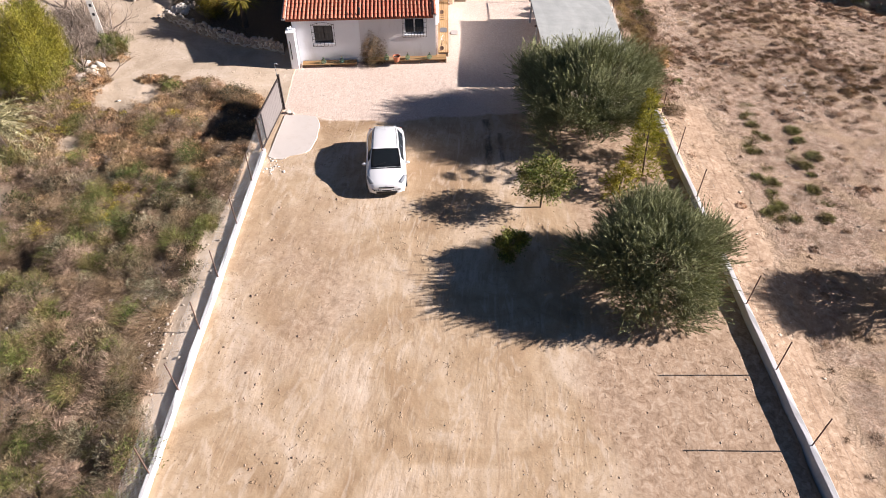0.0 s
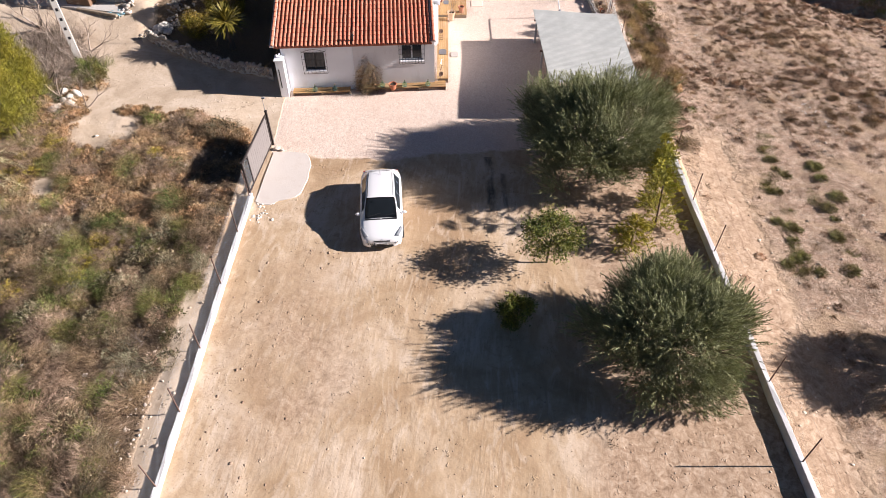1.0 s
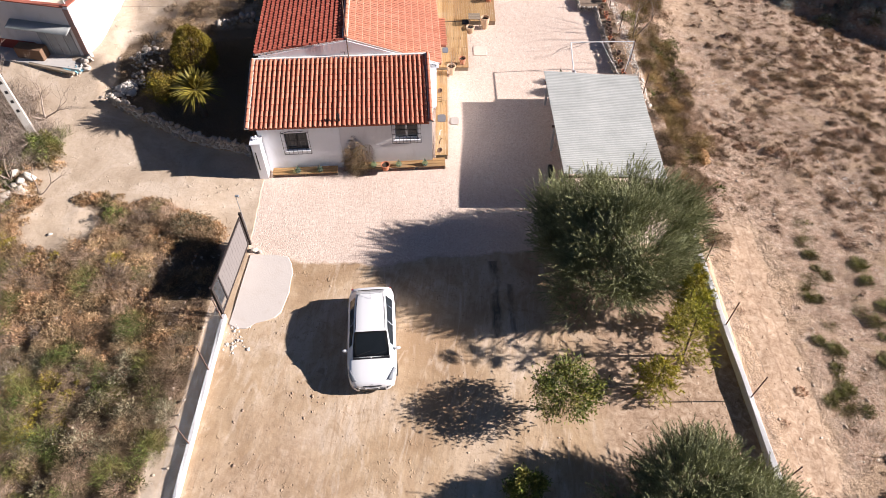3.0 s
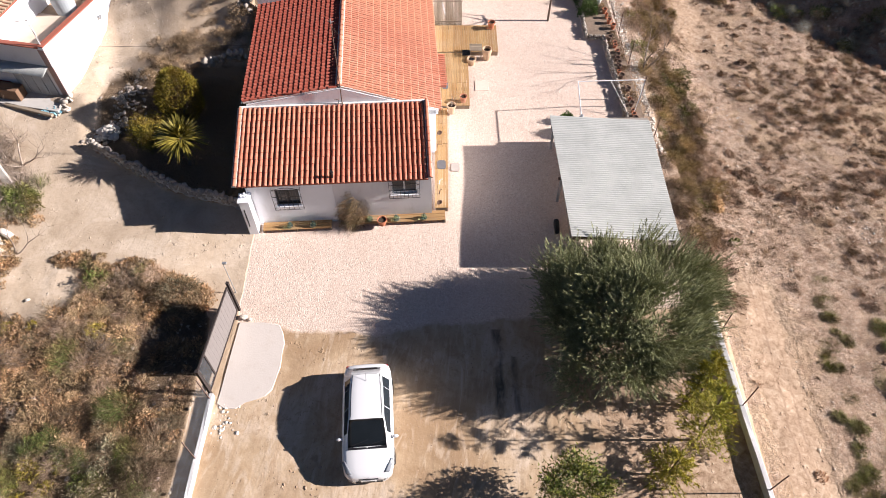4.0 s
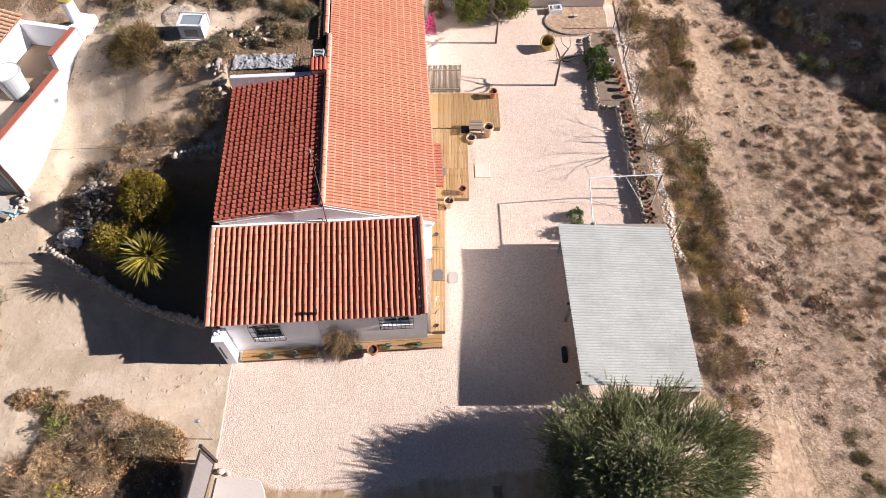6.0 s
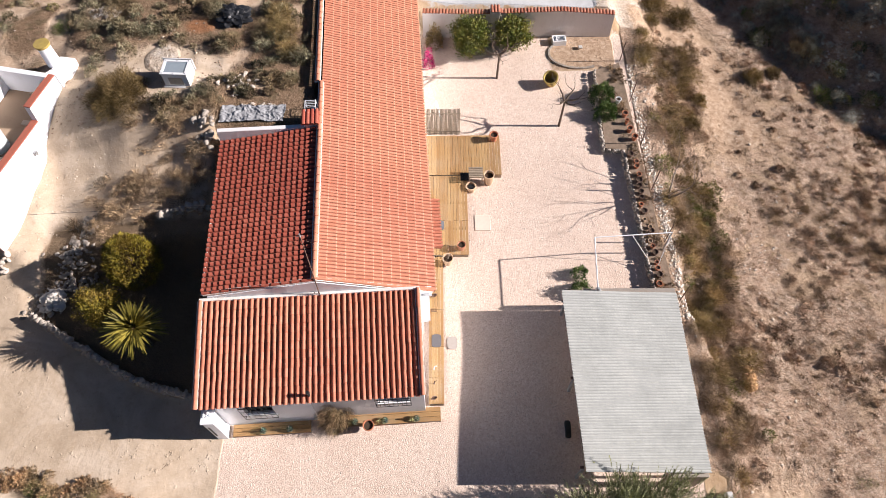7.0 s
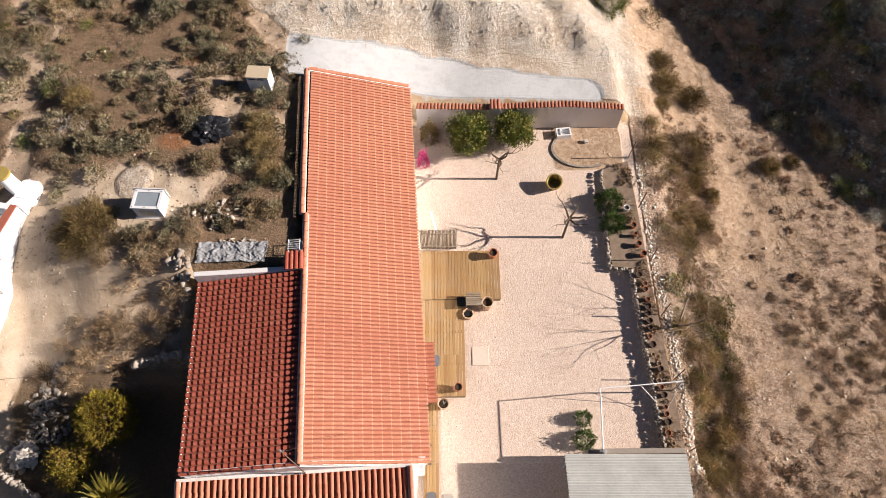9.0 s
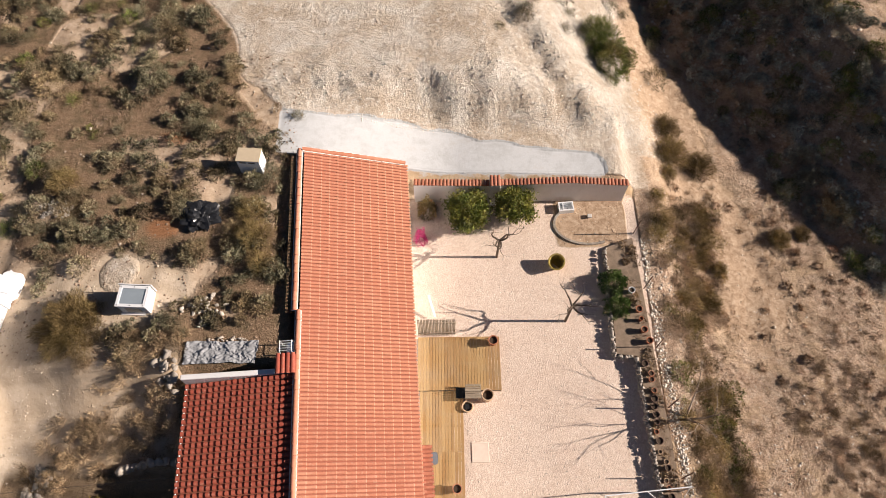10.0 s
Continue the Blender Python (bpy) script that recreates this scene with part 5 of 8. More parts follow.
LEFT = (-24.0, -9.4, 5.0, 32.0)
M_STRAW = leaf_material("matted_straw", (0.19, 0.124, 0.085), (0.35, 0.243, 0.168), (0.52, 0.39, 0.285), (0.32, 0.222, 0.12), 0.6, 0.1, 0.9)
near_gate = lambda x, y: step(23.2, 25.8, y + 0.8 * wobble(x, y, 0.6, 48)) * step(-20.5, -18.5, x)
scatter("scrub", "tangle of dry brown brush on the overgrown plot", 1, 800, LEFT, lambda x, y: in_scrub(x, y) * (0.25 + 0.75 * patches(x, y, 0.45, 51, -0.3, 0.4)), ["grass", "twig", "feather"], M_SHRUB_DRY, (0.3, 0.55), 1.0)
scatter("scrub", "grey-green woody scrub on the overgrown plot", 2, 420, LEFT, lambda x, y: in_scrub(x, y) * (1 - 0.75 * near_gate(x, y)), ["feather", "straw", "leafy"], M_SHRUB_GREY, (0.3, 0.65), 1.0)
scatter("scrub", "green bushes among the dry brush", 3, 640, LEFT, lambda x, y: 0.8 * in_scrub(x, y) * (0.2 + 0.8 * patches(x, y, 0.5, 52, -0.2, 0.3)) * (1 - 0.8 * near_gate(x, y)), ["feather", "feather", "leafy"], M_SHRUB_GREEN, (0.3, 0.7), 1.0)
scatter("scrub", "russet creeper covering the ground beside the lane", 4, 1000, (-20.5, -9.4, 23.5, 32.0), lambda x, y: in_scrub(x, y) * near_gate(x, y), ["leafy", "leafy", "twig"], M_RUSSET, (0.25, 0.5), 0.45)
scatter("scrub", "russet and straw undergrowth", 7, 500, LEFT, lambda x, y: in_scrub(x, y) * patches(x, y, 0.35, 53, 0.0, 0.5), ["leafy", "grass"], M_RUSSET, (0.2, 0.4), 0.6)
scatter("dead_branches", "bleached bare branches in the scrub", 5, 220, LEFT, lambda x, y: in_scrub(x, y) * 0.8, ["twig"], M_TWIG, (0.35, 0.75))
scatter("scrub", "yellowing leaves on low scrub", 6, 420, (-22, -13.0, 20, 31.0), lambda x, y: in_scrub(x, y) * patches(x, y, 0.6, 57, -0.4, 0.2), ["leafy"], M_YELLOW_LEAF, (0.18, 0.42), 0.6)
scatter("scrub", "pale dead grass between the creeper and the lane", 19, 330, (-21.0, -9.4, 23.0, 32.0), in_scrub, ["straw", "grass"], M_STRAW, (0.25, 0.5), 0.6)

scatter("scrub", "matted brown straw over the overgrown plot", 17, 1300, LEFT, lambda x, y: in_scrub(x, y) * (0.35 + 0.65 * patches(x, y, 0.5, 54, -0.3, 0.3)) * (1 - 0.5 * near_gate(x, y)), ["straw"], M_STRAW, (0.35, 0.7), 0.9, 1.0)
scatter("scrub", "tall olive-green broom clumps on the overgrown plot", 18, 190, LEFT, lambda x, y: in_scrub(x, y) * (1 - 0.9 * near_gate(x, y)), ["feather", "straw"], M_SHRUB_GREEN, (0.5, 0.85), 1.1, 1.6)

# upper ground behind the house
def on_shelf(x, y):
    w = step(-5.3, -5.9, x) * step(45.2, 46.6, y)
    pad = np.exp(-(((x + 12.0) / 2.9) ** 2 + ((y - 48.3) / 2.0) ** 2) ** 2)
    tarp = step(-9.4, -9.1, x) * step(46.4, 46.1, y)
    white = step(57.0, 57.6, y) * step(-0.4, 0.5, x + 6.5 + 0.75 * (y - 57.3) + 0.8 * wobble(x, y, 0.7, 37))
    lane = step(0.6, -0.2, x + 14.65 - 0.78 * (y - 43.6)) * step(49, 47.5, y)
    nb = step(-15.6, -16.4, x - 0.15 * (y - 46)) * step(51.5, 50.5, y)
    pad = pad + np.exp(-(((x + 10.6) / 1.1) ** 2 + ((y - 51.1) / 0.6) ** 2) ** 2)
    return np.clip(w - pad - tarp - white - lane - nb, 0, 1)


SHELF = (-27.0, -5.2, 44.5, 71.0)
scatter("scrub", "grey low shrubs on the upper ground", 11, 1700, SHELF, lambda x, y: on_shelf(x, y) * (0.3 + 0.7 * patches(x, y, 0.5, 61, -0.3, 0.3)), ["leafy", "leafy", "feather"], M_SHRUB_GREY, (0.16, 0.48), 0.9, 1.6)
scatter("scrub", "dry tussocks on the upper ground", 12, 2200, SHELF, lambda x, y: on_shelf(x, y) * patches(x, y, 0.4, 62, -0.4, 0.4), ["grass", "grass", "feather", "twig"], M_SHRUB_DRY, (0.08, 0.24))
scatter("scrub", "large grey tussocks along the field edge", 13, 150, (-26, -9.5, 54, 70), lambda x, y: on_shelf(x, y) * (0.25 + patches(x, y, 0.35, 63, 0, 0.5)), ["leafy", "feather", "leafy"], M_SHRUB_GREY, (0.4, 0.75), 0.7, 1.3)
scatter("scrub", "green bushes at the far edge of the field", 14, 60, (-27, -14, 50, 68), lambda x, y: on_shelf(x, y) * 0.7, ["leafy", "feather"], M_SHRUB_GREEN, (0.25, 0.5))
SLOPE = (-17.5, -8.9, 40.5, 46.6)
def on_slope(x, y):
    return np.clip(step(-9.0, -9.3, x) * step(41.0, 42.2, y) * step(-0.1, 0.9, x + 14.65 - 0.78 * (y - 43.6)), 0, 1)
scatter("scrub", "dry grass and shrubs on the bank above the bed", 15, 110, SLOPE, on_slope, ["grass", "feather", "feather"], M_SHRUB_DRY, (0.2, 0.45))
scatter("scrub", "brown grass on the bank", 16, 210, SLOPE, on_slope, ["grass", "twig", "feather"], M_SHRUB_DRY, (0.2, 0.4))

# field east of the boundary wall
FIELD = (11.4, 31.0, 4.0, 56.0)
def in_field(x, y):
    w = step(11.6, 12.1, x)
    track = np.exp(-((x - 13.0 - 0.02 * (y - 20)) / 1.3) ** 2) * step(34, 30, y)
    dark = up_hill(x, y)
    bare = 0.85 * np.exp(-((x - 15.4 + 0.25 * (y - 51)) / 3.0) ** 2 - ((y - 51) / 4.5) ** 2)
    return np.clip(w - track - step(-0.5, 0.3, dark) - bare, 0, 1) * step(46, 44, y + 0 * x) + np.clip(w - bare - step(-0.8, 0.2, dark), 0, 1) * 0.5 * step(44, 46, y)
scatter("dry_weeds", "low dead weeds over the stony field", 21, 15000, FIELD, lambda x, y: in_field(x, y) * (0.35 + 0.65 * patches(x, y, 0.5, 71, -0.3, 0.4)) * (0.25 + 0.75 * step(28, 35, y)), ["grass", "twig", "grass"], M_SHRUB_DRY, (0.09, 0.22), 0.5, 0.8)
scatter("dry_weeds", "reddish dead brush over the stony field", 22, 4500, FIELD, lambda x, y: in_field(x, y) * patches(x, y, 0.4, 72, -0.2, 0.5) * (0.15 + 0.85 * step(30, 36, y)), ["feather", "twig", "feather"], M_BRUSH, (0.08, 0.22), 0.5, 0.8)
scatter("dry_weeds", "low brown brush in drifts over the field", 27, 6200, FIELD, lambda x, y: in_field(x, y) * patches(x, y, 0.33, 77, -0.05, 0.35) * (0.1 + 0.9 * step(30, 36, y)), ["feather", "twig", "leafy"], M_BRUSH, (0.10, 0.27), 0.45, 1.0)
scatter("dry_weeds", "matted mauve-brown brush in drifts over the field", 29, 5200, FIELD, lambda x, y: in_field(x, y) * patches(x * 0.7 + y * 0.5, y * 0.7 - x * 0.5, 0.5, 70, 0.0, 0.3) * (0.05 + 0.95 * step(29, 34, y)), ["straw", "feather"], M_STRAW, (0.14, 0.32), 0.45, 1.0)
scatter("dry_weeds", "sparse straw on the bare field strip", 26, 1500, (11.6, 22, 5, 33), lambda x, y: patches(x, y, 0.6, 74, 0.0, 0.6), ["grass"], M_SHRUB_DRY, (0.05, 0.12), 0.4, 0.8)
def by_terrace(x, y):
    return step(10.6, 10.9, x) * step(13.6, 11.8, x - 0.06 * (y - 40) + 0.7 * wobble(x, y, 0.8, 78)) * step(29, 31, y) * step(56, 53, y) * (0.4 + 0.6 * patches(x, y, 0.9, 79, -0.5, 0.2))
TER = (10.4, 15.5, 29, 56)
scatter("scrub", "dry brown brush below the terrace wall", 23, 1400, TER, lambda x, y: by_terrace(x, y) * 0.9, ["straw", "feather", "straw", "twig"], M_STRAW, (0.25, 0.55))
scatter("scrub", "yellow-brown broom brush below the terrace wall", 28, 420, TER, lambda x, y: by_terrace(x, y), ["feather", "straw", "feather"], M_BROOM, (0.35, 0.65), 0.9, 1.6)
scatter("scrub", "olive-green brush below the terrace wall", 24, 620, TER, lambda x, y: by_terrace(x, y) * patches(x, y, 0.6, 73, -0.1, 0.4), ["leafy", "feather"], M_SHRUB_GREEN, (0.25, 0.6))
scatter("scrub", "grey twigs below the terrace wall", 25, 90, TER, lambda x, y: by_terrace(x, y), ["twig"], M_TWIG, (0.4, 0.8))
# shaded hillside
HILL = (11.5, 33.0, 44.0, 73.0)
def on_hill(x, y):
    d = up_hill(x, y)
    return step(-0.6, 0.4, d) * step(11.5, 13.5, x) * (1 - 0.75 * step(5.8, 6.4, d))
scatter("scrub", "grey shrubs on the shaded hillside", 31, 1900, HILL, lambda x, y: on_hill(x, y) * 0.9, ["leafy", "feather", "leafy"], M_SILVER, (0.2, 0.5), 0.7, 1.5)
scatter("scrub", "dry tussocks on the shaded hillside", 32, 500, HILL, on_hill, ["grass", "straw"], M_SILVER, (0.25, 0.6), 0.9, 0.7)
scatter("scrub", "green bushes on the shaded hillside", 33, 330, HILL, lambda x, y: on_hill(x, y) * 0.8, ["leafy"], M_SHRUB_GREEN, (0.3, 0.65))
scatter("scrub", "bushes along the crest of the white bank", 34, 70, (-6, 14, 61.0, 72), lambda x, y: step(62.5, 64.5, y + 0.15 * x), ["feather", "leafy"], M_SHRUB_GREY, (0.4, 0.8))
scatter("dry_weeds", "sparse dead grass under the trees in the yard", 35, 420, (2.5, 10.4, 12.5, 28.5), lambda x, y: patches(x, y, 0.7, 75, -0.1, 0.6) * step(3.0, 5.5, x), ["grass"], M_SHRUB_DRY, (0.06, 0.16), 0.6, 0.6)
scatter("dry_weeds", "small withered tufts on the bare yard", 36, 110, (-8.0, 10.5, 6, 27), lambda x, y: patches(x, y, 0.5, 76, 0.2, 0.7), ["grass", "twig"], M_SHRUB_DRY, (0.06, 0.16), 0.5, 0.6)


scatter("bare_thicket", "grey leafless thicket beside the lane", 8, 60, (-24, -18.6, 33.6, 38.0), lambda x, y: step(-17.7, -18.6, x + 0.3 * (y - 34)) * np.ones_like(y), ["twig"], M_TWIG, (0.6, 1.2), 1.0, 1.1)
scatter("scrub", "green undergrowth in the thicket", 9, 80, (-24, -18.4, 30.5, 36.0), lambda x, y: np.full_like(x, 0.7), ["leafy", "grass"], M_SHRUB_GREEN, (0.25, 0.55))
scatter("scrub", "russet and yellow leaves under the bare branches", 10, 110, (-22.5, -17.6, 29.0, 35.0), lambda x, y: step(-17.0, -18.0, x + 0.25 * (y - 32)), ["leafy"], M_RUSSET, (0.2, 0.45), 0.6)
scatter("scrub", "russet dead leaves along the lane edge", 20, 420, (-18.2, -9.4, 29.2, 32.2), lambda x, y: in_scrub(x, y - 0.1) * step(-1.6, -0.3, y - scrub_edge(x)), ["leafy"], M_RUSSET, (0.16, 0.36), 0.5, 1.4)


# ---- trees ----
def limb(bm, rng, a, way, length, r, depth, ends, bend=0.35, kids=3, seg=7):
    """A tapered limb that forks; its tips go to ends."""
    p, w, r0 = Vector(a), Vector(way).normalized(), r
    for k in range(3):
        w = (w + Vector((rng.uniform(-1, 1), rng.uniform(-1, 1), rng.uniform(-0.5, 0.8))) * bend * 0.5).normalized()
        q = p + w * length / 3
        r1 = r0 * 0.84
        rod(bm, p - w * r0 * 0.2, q, r0, r1, seg, False)
        p, r0 = q, r1
    if depth == 0:
        ends.append(p)
        return
    for k in range(kids):
        v = (w + Vector((rng.uniform(-1, 1), rng.uniform(-1, 1), rng.uniform(-0.3, 0.7))) * 0.9).normalized()
        limb(bm, rng, p, v, length * rng.uniform(0.6, 0.8), r0 * 0.68, depth - 1, ends, bend, kids, max(4, seg - 1))


def sprays(rng, starts, ways, lengths, per, leaf_l, leaf_w, spread=0.55, facing=None):
    """Leafy shoots: leaves set along each shoot."""
    n = len(starts)
    ways = unit(ways)
    t = (np.arange(per) + rng.random((n, per))) / per
    droop = np.array([0, 0, -0.10])
    base = starts[:, None] + (ways[:, None] + droop * t[..., None]) * (lengths[:, None] * t)[..., None]
    w = ways[:, None] + rng.normal(size=(n, per, 3)) * spread
    m = n * per
    return leaf_quads(rng, base.reshape(-1, 3), w.reshape(-1, 3), leaf_l * rng.uniform(0.7, 1.3, m), leaf_w * rng.uniform(0.7, 1.2, m),
                      facing=None if facing is None else np.repeat(facing, per, 0) + rng.normal(size=(m, 3)) * 0.4)


def olive_tree(x, y, rx, ry, height, seed, lobes=(), turn=0, full=1.0):
    rng, pr = np.random.default_rng(seed), random.Random(seed)
    t = thing("olive_tree", pose(x, y, ground_z(x, y) - 0.05, 0, 0, turn), "broad bushy olive tree with silvery green foliage", "tree", "olive trees in the yard")
    bm, ends = bmesh.new(), []
    rod(bm, (0, 0, -0.1), (0.05, 0.03, 0.7), 0.26, 0.19, 10, False)
    for k in range(5):
        a = k * math.tau / 5 + pr.uniform(-0.4, 0.4)
        limb(bm, pr, (0.05, 0.03, 0.6), (math.cos(a) * rx * 0.4, math.sin(a) * ry * 0.4, 1.1), 1.3, 0.12, 2, ends, 0.3, 3)
    part("trunk", bm, M_BARK, t, "gnarled grey-brown trunk and limbs", True)
    cz = height * 0.48
    nc = int(62 * rx * ry / 3.6 * full)
    u = unit(rng.normal(size=(nc, 3)))
    u[:, 2] = np.where(u[:, 2] < -0.85, -u[:, 2], u[:, 2])
    k = (0.40 + 0.60 * rng.random(nc) ** 0.4)[:, None] * (1 + 0.16 * np.sin(u[:, :1] * 4 + seed) * np.cos(u[:, 1:2] * 5 + 2 * seed))
    cl = u * k * [rx - 0.42, ry - 0.42, height * 0.52 - 0.35] + [0, 0, cz]
    for lx, ly, lz in lobes:
        cl = np.concatenate([cl, rng.normal(size=(4, 3)) * 0.3 + [lx, ly, lz]])
        u = np.concatenate([u, np.repeat(unit(np.array([[lx, ly, 0.8]])), 4, 0)])
    st, wy = [], []
    for c, o in zip(cl, u):
        m = rng.integers(60, 105)
        axis = unit(o * [0.62, 0.62, 0.25] + [0, 0, 0.8] + rng.normal(size=3) * 0.22)
        g = rng.normal(size=(m, 3)) * [0.25, 0.25, 0.21]
        st.append(c + g + axis * rng.uniform(-0.25, 0.2, m)[:, None])
        wy.append(axis + g * 1.0 + rng.normal(size=(m, 3)) * 0.12)
    fa = np.repeat(u, [len(p) for p in st], 0)
    st, wy = np.concatenate(st), np.concatenate(wy)
    keep = st[:, 2] > 0.1
    st, wy, fa = st[keep], wy[keep], fa[keep]
    q = sprays(rng, st, wy, rng.uniform(0.26, 0.60, len(st)), 34, 0.082, 0.017, 0.40, fa + rng.normal(size=fa.shape) * 0.5)
    link("crown", quad_mesh("crown", q, M_OLIVE), t, "dense feathery crown of narrow leaves")
    return t


olive_tree(7.05, 28.1, 3.5, 3.5, 4.2, 7, ((-2.2, -2.2, 1.4), (2.4, 1.2, 2.6), (-2.6, 1.6, 2.2), (-0.4, -2.5, 1.5)))
olive_tree(7.95, 17.35, 2.85, 2.9, 3.5, 8, ((-2.3, 1.4, 1.3), (-1.6, -1.5, 1.2), (0.2, -2.1, 0.9)), 20)
# the neighbour's tree whose shade falls on the field
olive_tree(19.5, 17.2, 2.4, 2.0, 3.5, 9, full=0.6)


def leafy_tree(name, label, x, y, r, height, material, seed, leaf=(0.11, 0.05), clumps=46, trunk=0.05, bare_foot=0.35, group="", squash=1.0):
    """A small round-leaved tree: stem, limbs and a crown of leaf clumps."""
    rng, pr = np.random.default_rng(seed), random.Random(seed)
    t = thing(name, pose(x, y, ground_z(x, y) - 0.04, 0, 0, pr.uniform(0, 360)), label, "tree", group)
    bm, ends = bmesh.new(), []
    rod(bm, (0, 0, -0.05), (0.02, 0.0, height * bare_foot), trunk, trunk * 0.8, 8, False)
    for k in range(4):
        a = k * math.tau / 4 + pr.uniform(-0.5, 0.5)
        limb(bm, pr, (0.02, 0, height * bare_foot * 0.95), (math.cos(a), math.sin(a), 1.3), height * 0.3, trunk * 0.55, 1, ends, 0.4, 3, 6)
    part("trunk", bm, M_BARK, t, smooth=True)
    u = unit(rng.normal(size=(clumps, 3)))
    c = u * rng.uniform(0.45, 0.95, clumps)[:, None] * [r, r, height * (1 - bare_foot) * 0.52] + [0, 0, height * (0.5 + bare_foot * 0.5)]
    n = 170
    p = np.repeat(c, n, 0) + rng.normal(size=(clumps * n, 3)) * r * 0.17
    w = np.repeat(u, n, 0) + rng.normal(size=p.shape) * 0.8 + [0, 0, 0.2]
    link("crown", quad_mesh("crown", leaf_quads(rng, p, w, leaf[0] * rng.uniform(0.6, 1.25, len(p)), leaf[1] * rng.uniform(0.7, 1.2, len(p))), material), t)
    return t


leafy_tree("citrus_tree", "young citrus tree with yellow-green leaves", 4.2, 21.75, 1.15, 2.4, M_CITRUS, 21, (0.12, 0.055), 34, 0.045, 0.42)
leafy_tree("citrus_tree", "small round citrus bush with glossy leaves", 2.7, 18.75, 0.62, 1.35, M_CITRUS, 22, (0.11, 0.055), 26, 0.04, 0.12)
leafy_tree("citrus_tree", "round green citrus tree against the garden wall", 1.8, 53.25, 0.95, 2.0, M_CITRUS, 23, (0.13, 0.065), 60, 0.05, 0.2)
leafy_tree("citrus_tree", "round green citrus tree against the garden wall", 4.05, 53.45, 0.9, 1.9, M_CITRUS, 24, (0.13, 0.065), 56, 0.05, 0.2)


def feathered_conifer(name, label, x, y, r, height, material, seed, lean=(0, 0), tiers=11):
    """An upright young conifer: a straight stem with tiers of drooping sprays."""
    rng = np.random.default_rng(seed)
    t = thing(name, pose(x, y, ground_z(x, y) - 0.03, lean[0], lean[1], 0), label, "tree")
    part("trunk", rod(bmesh.new(), (0, 0, -0.05), (0, 0, height * 0.93), 0.05, 0.012, 7), M_BARK, t)
    st, wy, ln = [], [], []
    for k in range(tiers):
        f = (k + 0.4) / tiers
        rr = r * (1 - f) ** 0.75 * rng.uniform(0.8, 1.15)
        for j in range(int(7 + 6 * (1 - f))):
            a = rng.uniform(0, math.tau)
            out = np.array([math.cos(a), math.sin(a), 0.25])
            for s in np.linspace(0.15, 1, 6):
                st.append(out * rr * s + [0, 0, height * f - 0.12 * rr * s * s])
                wy.append(out + [0, 0, 0.15] + rng.normal(size=3) * 0.5)
                ln.append(0.22)
    q = sprays(rng, np.array(st), np.array(wy), np.array(ln), 22, 0.10, 0.019, 0.5)
    link("crown", quad_mesh("crown", q, material), t)
    return t


feathered_conifer("conifer", "bright yellow-green young conifer beside the wall", 9.05, 23.9, 1.0, 4.3, M_PINE, 31, (0, -5), 10)
feathered_conifer("conifer", "yellow-green spreading young conifer", 7.75, 22.7, 0.95, 1.6, M_PINE, 32, tiers=7)
feathered_conifer("conifer", "golden young conifer with open branches", 9.2, 25.2, 0.6, 3.6, M_PINE, 33, (-3, -2), 12)


def clipped_cypress(x, y, r, height, seed):
    rng = np.random.default_rng(seed)
    t = thing("cypress", pose(x, y, ground_z(x, y) - 0.03), "dense golden egg-shaped cypress in the planted bed", "tree")
    part("trunk", rod(bmesh.new(), (0, 0, -0.05), (0, 0, height * 0.6), 0.10, 0.05, 8), M_BARK, t)
    n = 2600
    u = unit(rng.normal(size=(n, 3)))
    f = u[:, 2] * 0.5 + 0.5
    prof = np.sin(np.clip(f * 0.93 + 0.07, 0, 1) * math.pi) ** 0.55 * (1.08 - 0.35 * f)
    a = np.arctan2(u[:, 1], u[:, 0])
    rr = r * prof * (0.93 + 0.07 * np.sin(a * 9 + f * 5) + 0.05 * rng.normal(size=n))
    p = np.stack([np.cos(a) * rr, np.sin(a) * rr, 0.1 + f * height * 0.96], 1)
    w = np.stack([np.cos(a) * 0.55, np.sin(a) * 0.55, np.full(n, 0.9)], 1) + rng.normal(size=(n, 3)) * 0.2
    q = sprays(rng, p * [0.93, 0.93, 1], w, rng.uniform(0.15, 0.3, n), 9, 0.085, 0.035, 0.35)
    link("crown", quad_mesh("crown", q, M_CYPRESS), t)


clipped_cypress(-12.3, 39.75, 1.12, 2.75, 41)


def fan_palm(x, y, seed):
    rng = np.random.default_rng(seed)
    t = thing("fan_palm", pose(x, y, ground_z(x, y) - 0.03), "low yucca-like palm with a rosette of stiff yellow-green leaves", "plant")
    part("trunk", rod(bmesh.new(), (0, 0, -0.05), (0, 0, 1.6), 0.16, 0.13, 10), M_BARK, t)
    n = 260
    a = rng.uniform(0, math.tau, n)
    e = rng.uniform(-0.35, 1.35, n)
    w = np.stack([np.cos(a) * np.cos(e), np.sin(a) * np.cos(e), np.sin(e)], 1)
    L = rng.uniform(0.85, 1.2, n)
    side = unit(np.cross(w, np.array([0, 0, 1.0])))
    b = np.array([0, 0, 1.62]) + w * 0.1
    mid, tip = b + w * L[:, None] * 0.55, b + w * L[:, None] + np.array([0, 0, -0.12])
    q1 = np.stack([b - side * 0.02, b + side * 0.02, mid + side * 0.042, mid - side * 0.042], 1)
    q2 = np.stack([mid - side * 0.042, mid + side * 0.042, tip + side * 0.004, tip - side * 0.004], 1)
    v = np.concatenate([np.concatenate([p, r], 0) for p, r in zip(q1, q2)])
    link("leaf_rosette", quad_mesh("leaf_rosette", v, M_FAN, 4), t)


